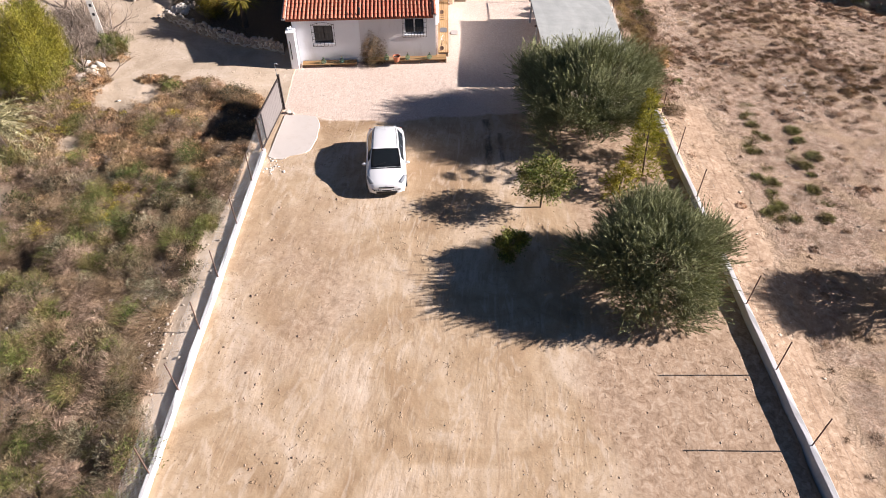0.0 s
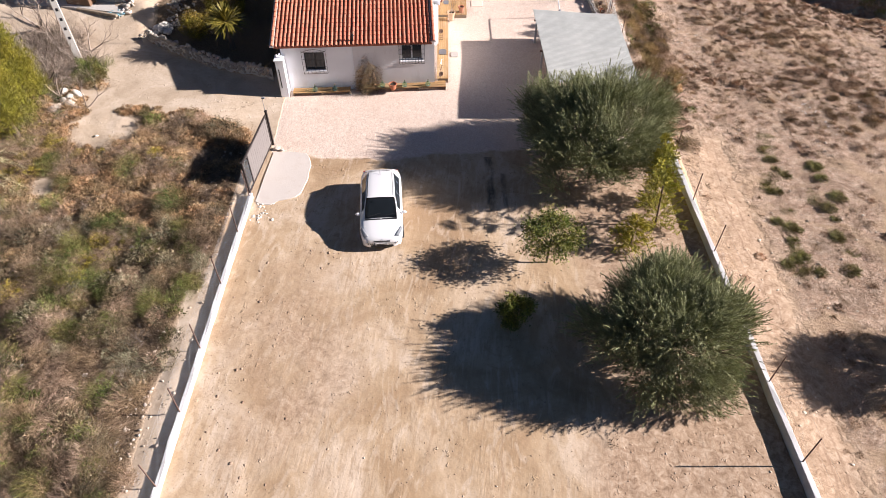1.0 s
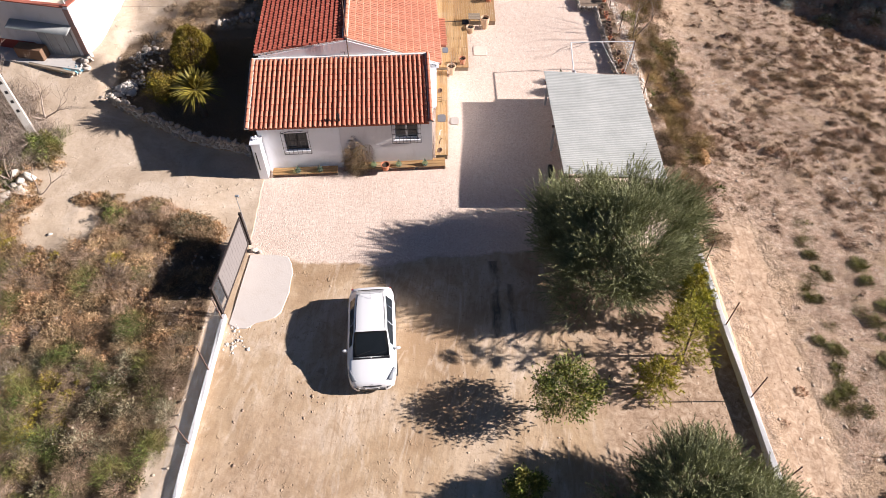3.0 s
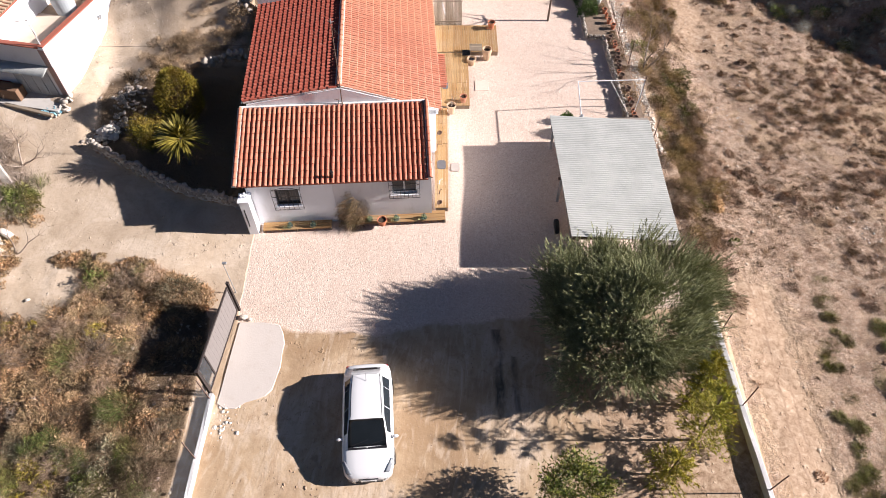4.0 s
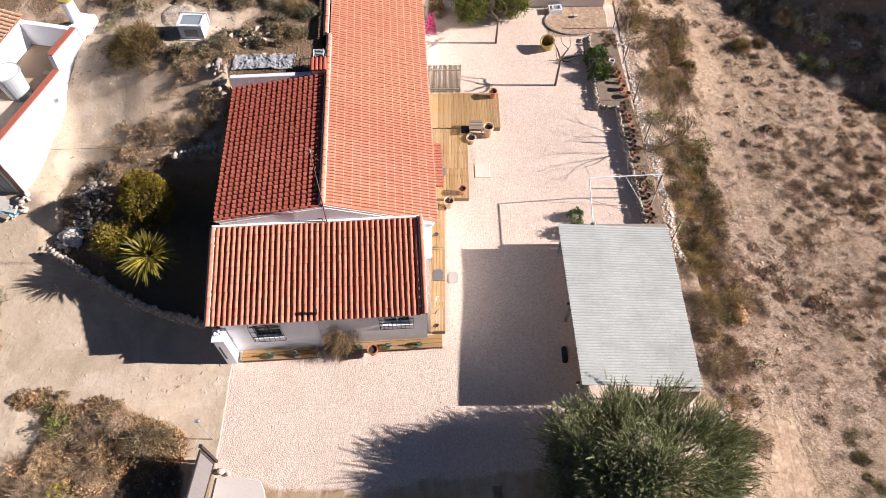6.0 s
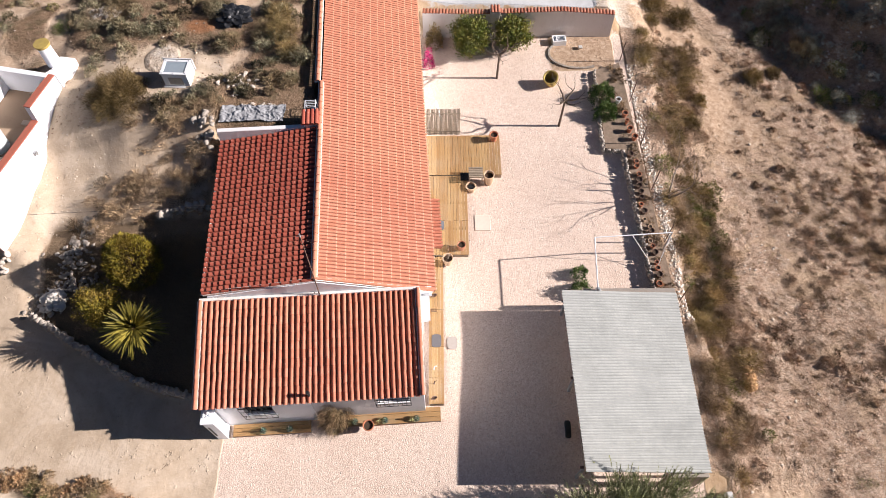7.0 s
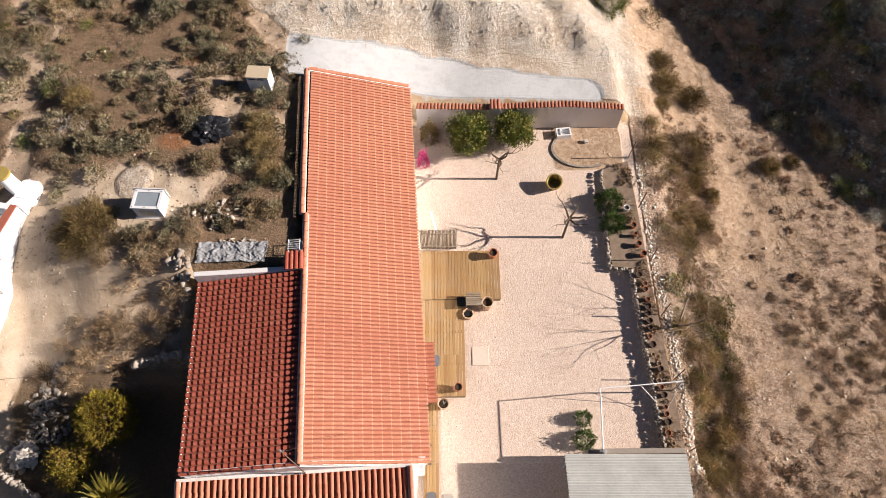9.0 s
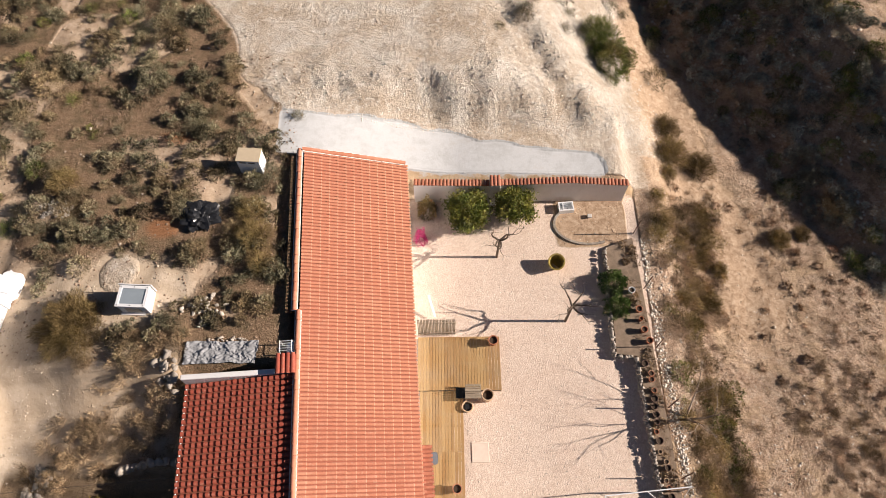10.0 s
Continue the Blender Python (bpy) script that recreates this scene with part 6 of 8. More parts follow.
fan_palm(-11.45, 36.75, 43)
leafy_tree("shrub", "rounded yellow-green shrub in the planted bed", -13.6, 38.15, 0.85, 1.35, M_CYPRESS, 44, (0.09, 0.045), 44, 0.04, 0.1)


def bush_thing(name, label, kind, x, y, r, h, material, seed, group="", fine=1.5):
    rng = np.random.default_rng(seed)
    ob = new(name, quad_mesh(name, bush(rng, kind, r, h, fine), material))
    ob.location = (x, y, ground_z(x, y) - 0.03)
    return tagged(ob, label, "bush", group)


bush_thing("broom_bush", "wide brown broom bush beside the well", "feather", -13.55, 46.85, 1.6, 1.2, M_BROOM_DARK, 51, fine=6.0)
for k, (bx, by, br) in enumerate(((-7.2, 51.7, 0.8), (-6.95, 50.5, 0.95), (-6.6, 49.3, 0.7), (-15.3, 53.2, 0.8))):
    bush_thing("broom_bush", "yellow-brown broom bush behind the house", "feather", bx, by, br, br * 1.15, M_BROOM, 510 + k, "broom bushes behind the house", 3)
bush_thing("bush", "tall dark green bush above the white bank", "leafy", 9.5, 62.0, 1.35, 1.9, M_SHRUB_GREEN, 52, fine=5)
bush_thing("bush", "tall dark green bush above the white bank", "feather", 8.9, 63.5, 1.3, 1.8, M_SHRUB_GREEN, 53, fine=5)
for k, (bx, by, br) in enumerate(((12.4, 57.5, 1.15), (13.9, 57.0, 1.0), (12.0, 56.2, 0.6), (12.3, 59.0, 1.0), (17.4, 53.0, 0.7), (18.6, 53.3, 0.55), (14.1, 51.4, 0.5))):
    bush_thing("broom_bush", "dry brownish broom bush on the gully side", "feather", bx, by, br, br * 0.95, M_BROOM if k % 2 == 0 else M_BROOM_DARK, 540 + k, "broom bushes by the gully", 4)
bush_thing("bush", "pale feathery grass clump at the foot of the hillside", "grass", 20.5, 54.6, 0.9, 1.1, M_SHRUB_GREY, 66, fine=2)
rng_w = random.Random(31)
for k in range(46):
    f = rng_w.random()
    bx, by = (15.0 + 1.5 * f, 21.2 + 10.0 * f) if k % 3 else (17.0 + 1.6 * f, 22.0 + 8.5 * f)
    bx, by, br = bx + rng_w.gauss(0, 0.32), by + rng_w.gauss(0, 0.3), rng_w.uniform(0.26, 0.52)
    bush_thing("weed_bush", "small green weed bush in the bare field", ("feather", "grass")[k % 2], bx, by, br, br * 0.5, M_WEED, 70 + k, "green weeds in the field", 2.6)
bush_thing("bush", "leafy green bush beside the lane", "leafy", -18.6, 34.6, 1.0, 1.3, M_SHRUB_GREEN, 90, fine=4)
bush_thing("climber", "dry tangled climber against the front wall", "straw", -3.8, 33.9, 0.85, 2.5, M_CLIMBER, 91, fine=8)
bush_thing("oleander", "dense green oleander in the stone bed", "leafy", 8.35, 49.9, 0.7, 1.15, M_GARDEN_GREEN, 92, fine=6)
bush_thing("oleander", "dense green oleander in the stone bed", "leafy", 8.4, 48.75, 0.68, 1.0, M_GARDEN_GREEN, 93, fine=6)
bush_thing("shrub", "clipped dark shrub behind the carport", "leafy", 6.1, 39.05, 0.48, 0.95, M_GARDEN_GREEN, 94, fine=4)
bush_thing("shrub", "small green shrub behind the carport", "leafy", 6.15, 39.9, 0.36, 0.75, M_GARDEN_GREEN, 95, fine=4)
bush_thing("bougainvillea", "magenta bougainvillea at the house corner", "leafy", -0.35, 52.2, 0.3, 1.5, M_PETAL, 96, fine=5)
bush_thing("climber", "reddish-green climber in the wall corner", "leafy", -0.05, 53.7, 0.5, 1.6, M_BROOM, 97, fine=6)


def pine(x, y, r, height, seed):
    rng = np.random.default_rng(seed)
    t = thing("pine_tree", pose(x, y, ground_z(x, y) - 0.05), "bright green pine with upswept needle clusters", "tree")
    bm = bmesh.new()
    rod(bm, (0, 0, -0.1), (0, 0, height * 0.85), 0.16, 0.04, 8, False)
    part("trunk", bm, M_BARK, t, smooth=True)
    n = 95
    u = unit(rng.normal(size=(n, 3)))
    c = np.stack([u[:, 0] * r, u[:, 1] * r, height * (0.25 + 0.7 * rng.random(n))], 1)
    c[:, :2] *= (1.15 - 0.75 * (c[:, 2] / height))[:, None] * rng.uniform(0.5, 1.0, n)[:, None]
    m = 44
    st = np.repeat(c, m, 0) + rng.normal(size=(n * m, 3)) * [0.17, 0.17, 0.34]
    w = np.repeat(u * [0.5, 0.5, 0], m, 0) + [0, 0, 0.9] + rng.normal(size=st.shape) * 0.35
    link("crown", quad_mesh("crown", sprays(rng, st, w, rng.uniform(0.25, 0.5, len(st)), 10, 0.13, 0.016, 0.5), M_PINE_DARK), t)


pine(-20.2, 29.4, 1.6, 5.0, 61)
pine(-21.7, 28.4, 1.6, 5.0, 62)
pine(-20.6, 31.8, 1.2, 4.2, 63)


def date_palm(x, y, height, seed, fronds=44):
    rng = np.random.default_rng(seed)
    t = thing("date_palm", pose(x, y, ground_z(x, y) - 0.05), "date palm with long arching dry-tipped fronds", "tree")
    part("trunk", rod(bmesh.new(), (0, 0, -0.1), (0, 0, height), 0.24, 0.2, 12), M_BARK, t)
    quads = []
    for k in range(fronds):
        a = rng.uniform(0, math.tau)
        e = rng.uniform(-0.2, 1.2)
        d = np.array([math.cos(a), math.sin(a), 0])
        L = rng.uniform(2.2, 3.3)
        s = np.linspace(0.08, 1, 26)
        pts = np.array([0, 0, height]) + d * (L * s * math.cos(e) * (1 - 0.1 * s))[:, None] + np.array([0, 0, 1]) * (L * (s * math.sin(e) - 0.55 * s ** 2))[:, None]
        tang = unit(np.gradient(pts, axis=0))
        side = unit(np.cross(tang, [0, 0, 1.0]))
        for sg in (1, -1):
            w = side * sg * 0.9 + tang * 0.8 + [0, 0, 0.25]
            quads.append(leaf_quads(rng, pts, w + rng.normal(size=w.shape) * 0.12, 0.42 * np.sin(np.clip(s * 2.6 + 0.35, 0, 3.0)), 0.032, True))
        quads.append(np.stack([pts[:-1] - side[:-1] * 0.012, pts[:-1] + side[:-1] * 0.012, pts[1:], pts[:-1] + side[:-1] * 0.012, pts[1:] + side[1:] * 0.01, pts[1:] - side[1:] * 0.01], 1).reshape(-1, 3))
    link("fronds", quad_mesh("fronds", quads, M_PALM), t)


date_palm(-20.7, 25.6, 1.6, 64, 74)


def bare_tree(name, label, x, y, height, seed, depth=4, r=0.06, spread=0.7, material=None, kids=3):
    """A leafless tree of forking twigs."""
    pr = random.Random(seed)
    t = thing(name, pose(x, y, ground_z(x, y) - 0.04), label, "tree")
    bm, ends = bmesh.new(), []
    for k in range(3):
        a = k * math.tau / 3 + pr.uniform(-0.6, 0.6)
        limb(bm, pr, (0, 0, 0), (math.cos(a) * spread, math.sin(a) * spread, 1), height * 0.38, r, depth - 1, ends, 0.5, kids, 5)
    part("branch_work", bm, material or M_TWIG, t, smooth=True)
    return t


bare_tree("bare_tree", "leafless grey shrubby tree by the lane", -20.6, 34.2, 3.2, 71)
bare_tree("bare_tree", "leafless grey shrubby tree by the lane", -21.6, 35.6, 3.4, 72)
bare_tree("bare_tree", "leafless grey shrubby tree by the lane", -19.6, 32.9, 2.6, 73, r=0.045)
bare_tree("bare_tree", "leafless grey shrubby tree by the lane", -21.2, 37.2, 3.2, 78)
bare_tree("bare_tree", "leafless grey shrubby tree by the lane", -22.6, 38.6, 3.6, 79, r=0.07)
bare_tree("bare_tree", "leafless grey shrubby tree by the lane", -22.8, 33.4, 3.4, 80, r=0.06)
bare_tree("bare_tree", "leafless mauve-grey shrubby tree by the lane", -19.0, 35.0, 3.0, 83, 5, 0.05, 0.8)
bare_tree("bare_tree", "leafless mauve-grey shrubby tree by the lane", -19.4, 36.9, 2.8, 84, 5, 0.05, 0.8)
bare_tree("bare_tree", "spreading dead branch over the lane edge", -17.9, 31.9, 2.3, 74, 4, 0.04, 1.6)
bare_tree("bare_tree", "grey bare bush beside the terrace fence", 10.7, 43.9, 3.9, 75, 5, 0.05, 0.6)
bare_tree("bare_tree", "grey bare bush beside the terrace fence", 10.4, 51.6, 1.6, 76, 4, 0.02, 1.0)
bare_tree("bare_tree", "grey bare bush beside the terrace fence", 11.3, 47.0, 1.3, 77, 4, 0.018, 1.0)


def pollard(x, y, trunk, seed, lean):
    pr = random.Random(seed)
    t = thing("pollarded_tree", pose(x, y, ground_z(x, y) - 0.03), "pruned bare shade tree with stubby crooked limbs", "tree", "pruned trees on the terrace")
    bm, ends = bmesh.new(), []
    top = Vector((lean[0], lean[1], trunk))
    rod(bm, (0, 0, -0.05), top, 0.065, 0.05, 8, False)
    part("trunk", bm, M_BARK, t, smooth=True)
    bm = bmesh.new()
    for k in range(5):
        a = k * math.tau / 5 + pr.uniform(-0.3, 0.3)
        limb(bm, pr, top - Vector((0, 0, 0.05)), (math.cos(a), math.sin(a), 0.35), 0.62, 0.055, 3, ends, 1.25, 2, 6)
    part("limb_work", bm, M_BARK, t, smooth=True)


pollard(6.05, 48.2, 1.75, 81, (0.05, 0.05))
pollard(3.15, 51.35, 1.65, 82, (0.03, 0.05))


# ---- stones ----
def stone_verts(rng, n_sub=1):
    bm = bmesh.new()
    bmesh.ops.create_icosphere(bm, subdivisions=n_sub, radius=1.0)
    s = rng.uniform(0, 50)
    for v in bm.verts:
        v.co *= 0.78 + 0.45 * noise.noise(v.co * 1.3 + Vector((s, s * 0.7, 0))) + rng.uniform(-0.16, 0.16)
    co = np.array([v.co[:] for v in bm.verts])
    fc = np.array([[v.index for v in f.verts] for f in bm.faces])
    bm.free()
    return co, fc


_srng = random.Random(77)
STONES = [stone_verts(_srng) for _ in range(6)]


def stone_mesh(name, k, material, sub=2):
    co, fc = stone_verts(random.Random(200 + k), sub)
    return mesh_np(name, co, fc, material, False)


def strew(name, label, seed, count, area, keep, size, material, sink=0.3):
    """Loose stones over the land, joined."""
    rng = np.random.default_rng(seed)
    x0, x1, y0, y1 = area
    p = rng.uniform(size=(count, 2)) * [x1 - x0, y1 - y0] + [x0, y0]
    p = p[keep(p[:, 0], p[:, 1]) > rng.random(count)]
    z = land(p[:, 0], p[:, 1])
    vs, fs, base = [], [], 0
    for (x, y), h in zip(p, z):
        co, fc = STONES[rng.integers(6)]
        r = size[0] + (size[1] - size[0]) * rng.random() ** 3
        a = rng.uniform(0, math.tau)
        c, s = math.cos(a), math.sin(a)
        q = co * [r * rng.uniform(0.8, 1.4), r, r * rng.uniform(0.5, 0.8)]
        vs.append(q @ np.array([[c, s, 0], [-s, c, 0], [0, 0, 1]]) + [x, y, h + r * (0.35 - sink)])
        fs.append(fc + base)
        base += len(co)
    return tagged(new(name, mesh_np(name, np.concatenate(vs), np.concatenate(fs), material)), label, "stones", kind="stuff")


strew("field_stones", "pale loose stones over the dry field", 1, 1600, (11.6, 30, 5, 58), lambda x, y: 0.25 + 0.75 * patches(x, y, 0.4, 81, -0.2, 0.5), (0.02, 0.11), M_STONE_FIELD)
strew("stone_chips", "drifts of white stone chips in the field", 67, 5200, (14, 30, 24, 50), lambda x, y: patches(x, y, 0.55, 85, 0.45, 0.8), (0.015, 0.075), M_STONE_CHALK)
strew("field_clods", "dry clods of earth over the field", 62, 11000, (11.8, 27, 19, 58), lambda x, y: (0.15 + 0.85 * patches(x, y, 0.5, 83, -0.3, 0.4)) * (0.3 + 0.7 * step(28, 33, y)), (0.012, 0.06), M_CLOD)
strew("plateau_clods", "dry clods on the upper ground", 63, 5000, (-19, -5.6, 45.5, 60), lambda x, y: 0.8 + 0 * x, (0.015, 0.07), M_CLOD)
strew("gravel_pebbles", "loose larger pebbles on the gravel", 64, 9000, (-8, 9, 29, 54), lambda x, y: np.where((x > 0.4) | (y < 33.2), 1.0, 0.0), (0.012, 0.035), M_STONE_WHITE)
strew("yard_stones", "small stones scattered in the yard", 2, 260, (-8.3, 10.8, 5, 28), lambda x, y: 0.2 + 0.8 * step(2, 9, x), (0.012, 0.05), M_STONE_FIELD)
strew("yard_crumbs", "fine crumbs of earth on the yard", 65, 6500, (-8.3, 10.9, 4.5, 28.5), lambda x, y: 0.2 + 0.8 * patches(x * 1.6, y * 0.5, 0.8, 84, -0.1, 0.5), (0.008, 0.034), M_CLOD)
strew("apron_crumbs", "crumbled pale concrete at the broken edge of the slab", 68, 260, (-8.3, -7.2, 23.4, 25.4), lambda x, y: np.exp(-((x + 7.85) / 0.3) ** 2) * step(23.4, 25.0, y), (0.02, 0.11), M_STONE_CHALK)
strew("verge_stones", "stones along the scrub edge by the fence", 3, 900, (-10.6, -9.05, 4, 29), lambda x, y: 0.35 + 0.65 * step(-9.4, -9.8, x), (0.012, 0.10), M_STONE_FIELD)
strew("scrub_stones", "pale stones among the scrub", 4, 500, (-22, -9.8, 6, 31), lambda x, y: 0.6 + 0 * x, (0.03, 0.15), M_STONE_WHITE)
strew("bank_rubble", "broken white rubble on the bank behind the house", 5, 12000, (-7, 12, 57.0, 62), lambda x, y: 0.2 + 0.8 * step(60.2, 58.6, y), (0.012, 0.06), M_STONE_CHALK, 0.46)
strew("ridge_rubble", "broken pale rock along the ridge of the bank", 69, 4200, (1.5, 11.5, 57.5, 67), lambda x, y: np.exp(-(((x - 5.2) * 0.894 + (y - 63.5) * 0.447 - 0.2) / 0.9) ** 2), (0.012, 0.085), M_STONE_CHALK, 0.42)
strew("plateau_stones", "small stones on the upper ground", 6, 1500, (-20, 10, 45.5, 68), lambda x, y: np.where(x > -6.4, step(57, 58, y), 0.8), (0.015, 0.09), M_STONE_FIELD)
strew("lane_stones", "gravelly stones on the lane beside the neighbour", 7, 2000, (-18.5, -11, 40.5, 48.5), lambda x, y: step(0.8, -0.4, x + 14.65 - 0.78 * (y - 43.6)), (0.01, 0.055), M_STONE_FIELD)
strew("hillside_stones", "pale stones on the shaded hillside", 8, 2600, (12, 32, 46, 72), lambda x, y: on_hill(x, y), (0.03, 0.14), M_STONE_CHALK)
strew("terrace_rubble", "broken stones below the terrace wall", 9, 500, (10.3, 12.5, 37, 54), lambda x, y: 0.7 + 0 * x, (0.02, 0.12), M_STONE_WHITE)
strew("clods", "clods of dug earth beside the boundary wall", 10, 900, (-8.1, -3.4, 9, 23), lambda x, y: (0.12 + 0.88 * patches(x, y, 0.8, 82, 0.0, 0.6)) * step(-3.4, -5.5, x), (0.02, 0.085), M_CLOD, 0.4)


def rubble_wall(name, label, path, height, size, material, seed, courses=2, thick=1, base_z=None, core=0.0):
    """A dry wall of single stones along a path of plan points; every stone is a part."""
    rng = random.Random(seed)
    ob = thing(name, Matrix.Identity(4), label, "wall", kind="structure")
    meshes = [stone_mesh("stone", seed * 10 + k, material) for k in range(5)]
    pts = [Vector((*p, 0)) for p in path]
    if core:
        bm = bmesh.new()
        for a, b in zip(pts, pts[1:]):
            d = b - a
            za, zb = (ground_z(a.x, a.y), ground_z(b.x, b.y)) if base_z is None else (base_z, base_z)
            m = Matrix.Translation(a) @ Matrix.Rotation(math.atan2(d.y, d.x), 4, "Z")
            box(bm, -0.02, d.length + 0.02, -core / 2, core / 2, min(za, zb) - 0.4, max(za, zb) + height - size * 1.5, 0, m)
        part("wall_core", bm, M_CONCRETE, ob)
    for a, b in zip(pts, pts[1:]):
        d = b - a
        n = max(1, int(d.length / (size * (0.95 if core else 1.25))))
        side = Vector((-d.y, d.x, 0)).normalized()
        for c in range(courses):
            for w in range(thick):
                for k in range(n):
                    f = (k + 0.5 + rng.uniform(-0.25, 0.25) + 0.4 * (c % 2)) / n
                    p = a + d * f + side * ((w - (thick - 1) / 2) * size * 1.3 + rng.uniform(-0.04, 0.04))
                    z0 = ground_z(p.x, p.y) if base_z is None else base_z
                    s = size * rng.uniform(0.75, 1.25)
                    z = z0 + height * (c + 0.5) / courses - 0.02 if not core or c < courses else z0
                    m = Matrix.Translation((p.x, p.y, z)) @ pose(0, 0, 0, rng.uniform(0, 60), rng.uniform(0, 60), rng.uniform(0, 360)) @ Matrix.Diagonal((s, s * rng.uniform(0.75, 1), s * rng.uniform(0.6, 0.9), 1))
                    link("stone", meshes[rng.randrange(5)], ob, matrix=m)
    return ob


bed_path = [(float(x), float(rock_line(x)) + 0.02) for x in np.linspace(-8.95, -16.4, 13)]
rubble_wall("rubble_wall", "low dry-stone wall round the planted bed", bed_path, 0.62, 0.16, M_STONE, 3, 3, 1, core=0.12)
rubble_wall("rubble_wall", "low stone wall at the back of the planted bed", [(-9.0, 42.0), (-10.4, 41.9), (-11.4, 41.7)], 0.5, 0.2, M_STONE, 4, 2, 1)
rubble_wall("terrace_wall", "low rubble wall edging the gravel terrace", [(9.16, 38.6), (9.1, 41.0), (9.0, 43.4), (8.9, 46.4)], 0.42, 0.10, M_STONE, 5, 3, 1)
strew("rock_edge", "broken white rock along the outer terrace edge", 61, 4800, (9.85, 11.1, 37.8, 52.2), lambda x, y: np.exp(-((x - (10.42 - 0.037 * (y - 38) + 0.12 * wobble(x * 0, y, 1.2, 62))) / 0.2) ** 2), (0.02, 0.085), M_STONE_CHALK, 0.2)
rubble_wall("bed_wall", "low stone kerb round the oleander bed", [(8.85, 46.45), (8.0, 46.5), (8.02, 48.4), (8.15, 51.6)], 0.36, 0.10, M_STONE, 7, 2, 1)
# earth fill behind the terrace kerb
bm = bmesh.new()
prism(bm, [(9.2, 38.6), (10.0, 38.4), (9.85, 42.5), (9.7, 46.3), (9.6, 50.0), (9.5, 52.2), (8.2, 51.7), (8.1, 46.6), (8.95, 46.5), (9.1, 43.4)], -0.3, 0.62)
fill = tagged(part("planter_soil", bm, plain("dry_bed_soil", (0.27, 0.20, 0.145), 0.95, 0.45, 5, bump=0.8, grime=(0.13, 0.10, 0.07))), "dry earth in the raised terrace bed", "soil", kind="structure")
rng_l = np.random.default_rng(98)
lit = []
for k in range(150):
    yy = rng_l.uniform(38.6, 52.0)
    q = bush(rng_l, "grass" if k % 3 else "leafy", rng_l.uniform(0.08, 0.2), rng_l.uniform(0.08, 0.22), 0.9)
    lit.append(q + [rng_l.uniform(9.25 - 0.03 * (yy - 38.6), 9.95 - 0.03 * (yy - 38.6)), yy, 0.61])
tagged(new("bed_weeds", quad_mesh("bed_weeds", lit, M_SHRUB_DRY)), "dead weeds in the raised terrace bed", "weeds", kind="stuff")
# a heap of white stones and a grey heap at the bed corner
def heap(name, label, x, y, rx, ry, h, n, size, material, seed):
    rng = random.Random(seed)
    ob = thing(name, pose(x, y, ground_z(x, y)), label, "stones")
    meshes = [stone_mesh("stone", seed * 10 + k, material, 1) for k in range(4)]
    for k in range(n):
        a, r = rng.uniform(0, math.tau), rng.random() ** 0.6
        px, py = math.cos(a) * r * rx, math.sin(a) * r * ry
        z = ground_z(x + px, y + py) - ground_z(x, y) + h * (1 - r) * rng.random() + size * 0.35
        s = size * rng.uniform(0.6, 1.3)
        link("stone", meshes[rng.randrange(4)], ob, matrix=Matrix.Translation((px, py, z)) @ pose(0, 0, 0, rng.uniform(0, 90), 0, rng.uniform(0, 360)) @ Matrix.Diagonal((s * rng.uniform(0.9, 1.5), s * 0.9, s * rng.uniform(0.5, 0.8), 1)))
    return ob


heap("stone_heap", "heap of white stones at the end of the bed wall", -15.75, 38.6, 0.6, 0.55, 0.55, 64, 0.18, M_STONE_CHALK, 11)
heap("stone_heap", "grey stones heaped on the slope", -15.0, 39.9, 0.8, 1.0, 0.25, 70, 0.13, M_STONE, 12)
heap("boulders", "pale boulders under the bare trees beside the lane", -19.2, 32.4, 0.7, 0.9, 0.1, 9, 0.34, M_STONE_CHALK, 20)
heap("boulders", "pale boulders on the corner above the bed", -9.6, 44.95, 0.6, 0.75, 0.35, 26, 0.19, M_STONE, 13)
strew("rubble_slope", "grey rubble tipped beside the planted bed", 66, 1300, (-17.0, -13.8, 37.9, 42.0), lambda x, y: np.exp(-((x + 16.3 - 0.43 * (y - 38.1)) / 0.5) ** 2), (0.03, 0.16), M_STONE)
heap("stone_heap", "heap of white stones at the neighbour's corner", -18.0, 40.15, 0.3, 0.5, 0.15, 14, 0.17, M_STONE_WHITE, 14)
heap("stone_heap", "small white rubble heap on the lane", -18.7, 39.65, 0.6, 0.3, 0.1, 40, 0.08, M_STONE_WHITE, 15)
heap("stone_heap", "white rubble on the upper ground", -15.4, 51.9, 0.75, 0.45, 0.1, 90, 0.08, M_STONE_WHITE, 16)
heap("stone_heap", "stones scattered in front of the tarpaulin", -8.6, 47.4, 0.9, 0.7, 0.05, 34, 0.1, M_STONE_WHITE, 17)
heap("ochre_mound", "ochre earth mound below the carport", 13.0, 35.7, 0.2, 0.5, 0.12, 34, 0.2, plain("ochre_earth", (0.50, 0.30, 0.15), 0.95, 0.2, 8, bump=0.5), 18)
heap("stone_row", "white stones holding down the tarpaulin", -7.7, 46.2, 1.4, 0.08, 0.02, 20, 0.08, M_STONE_WHITE, 19)

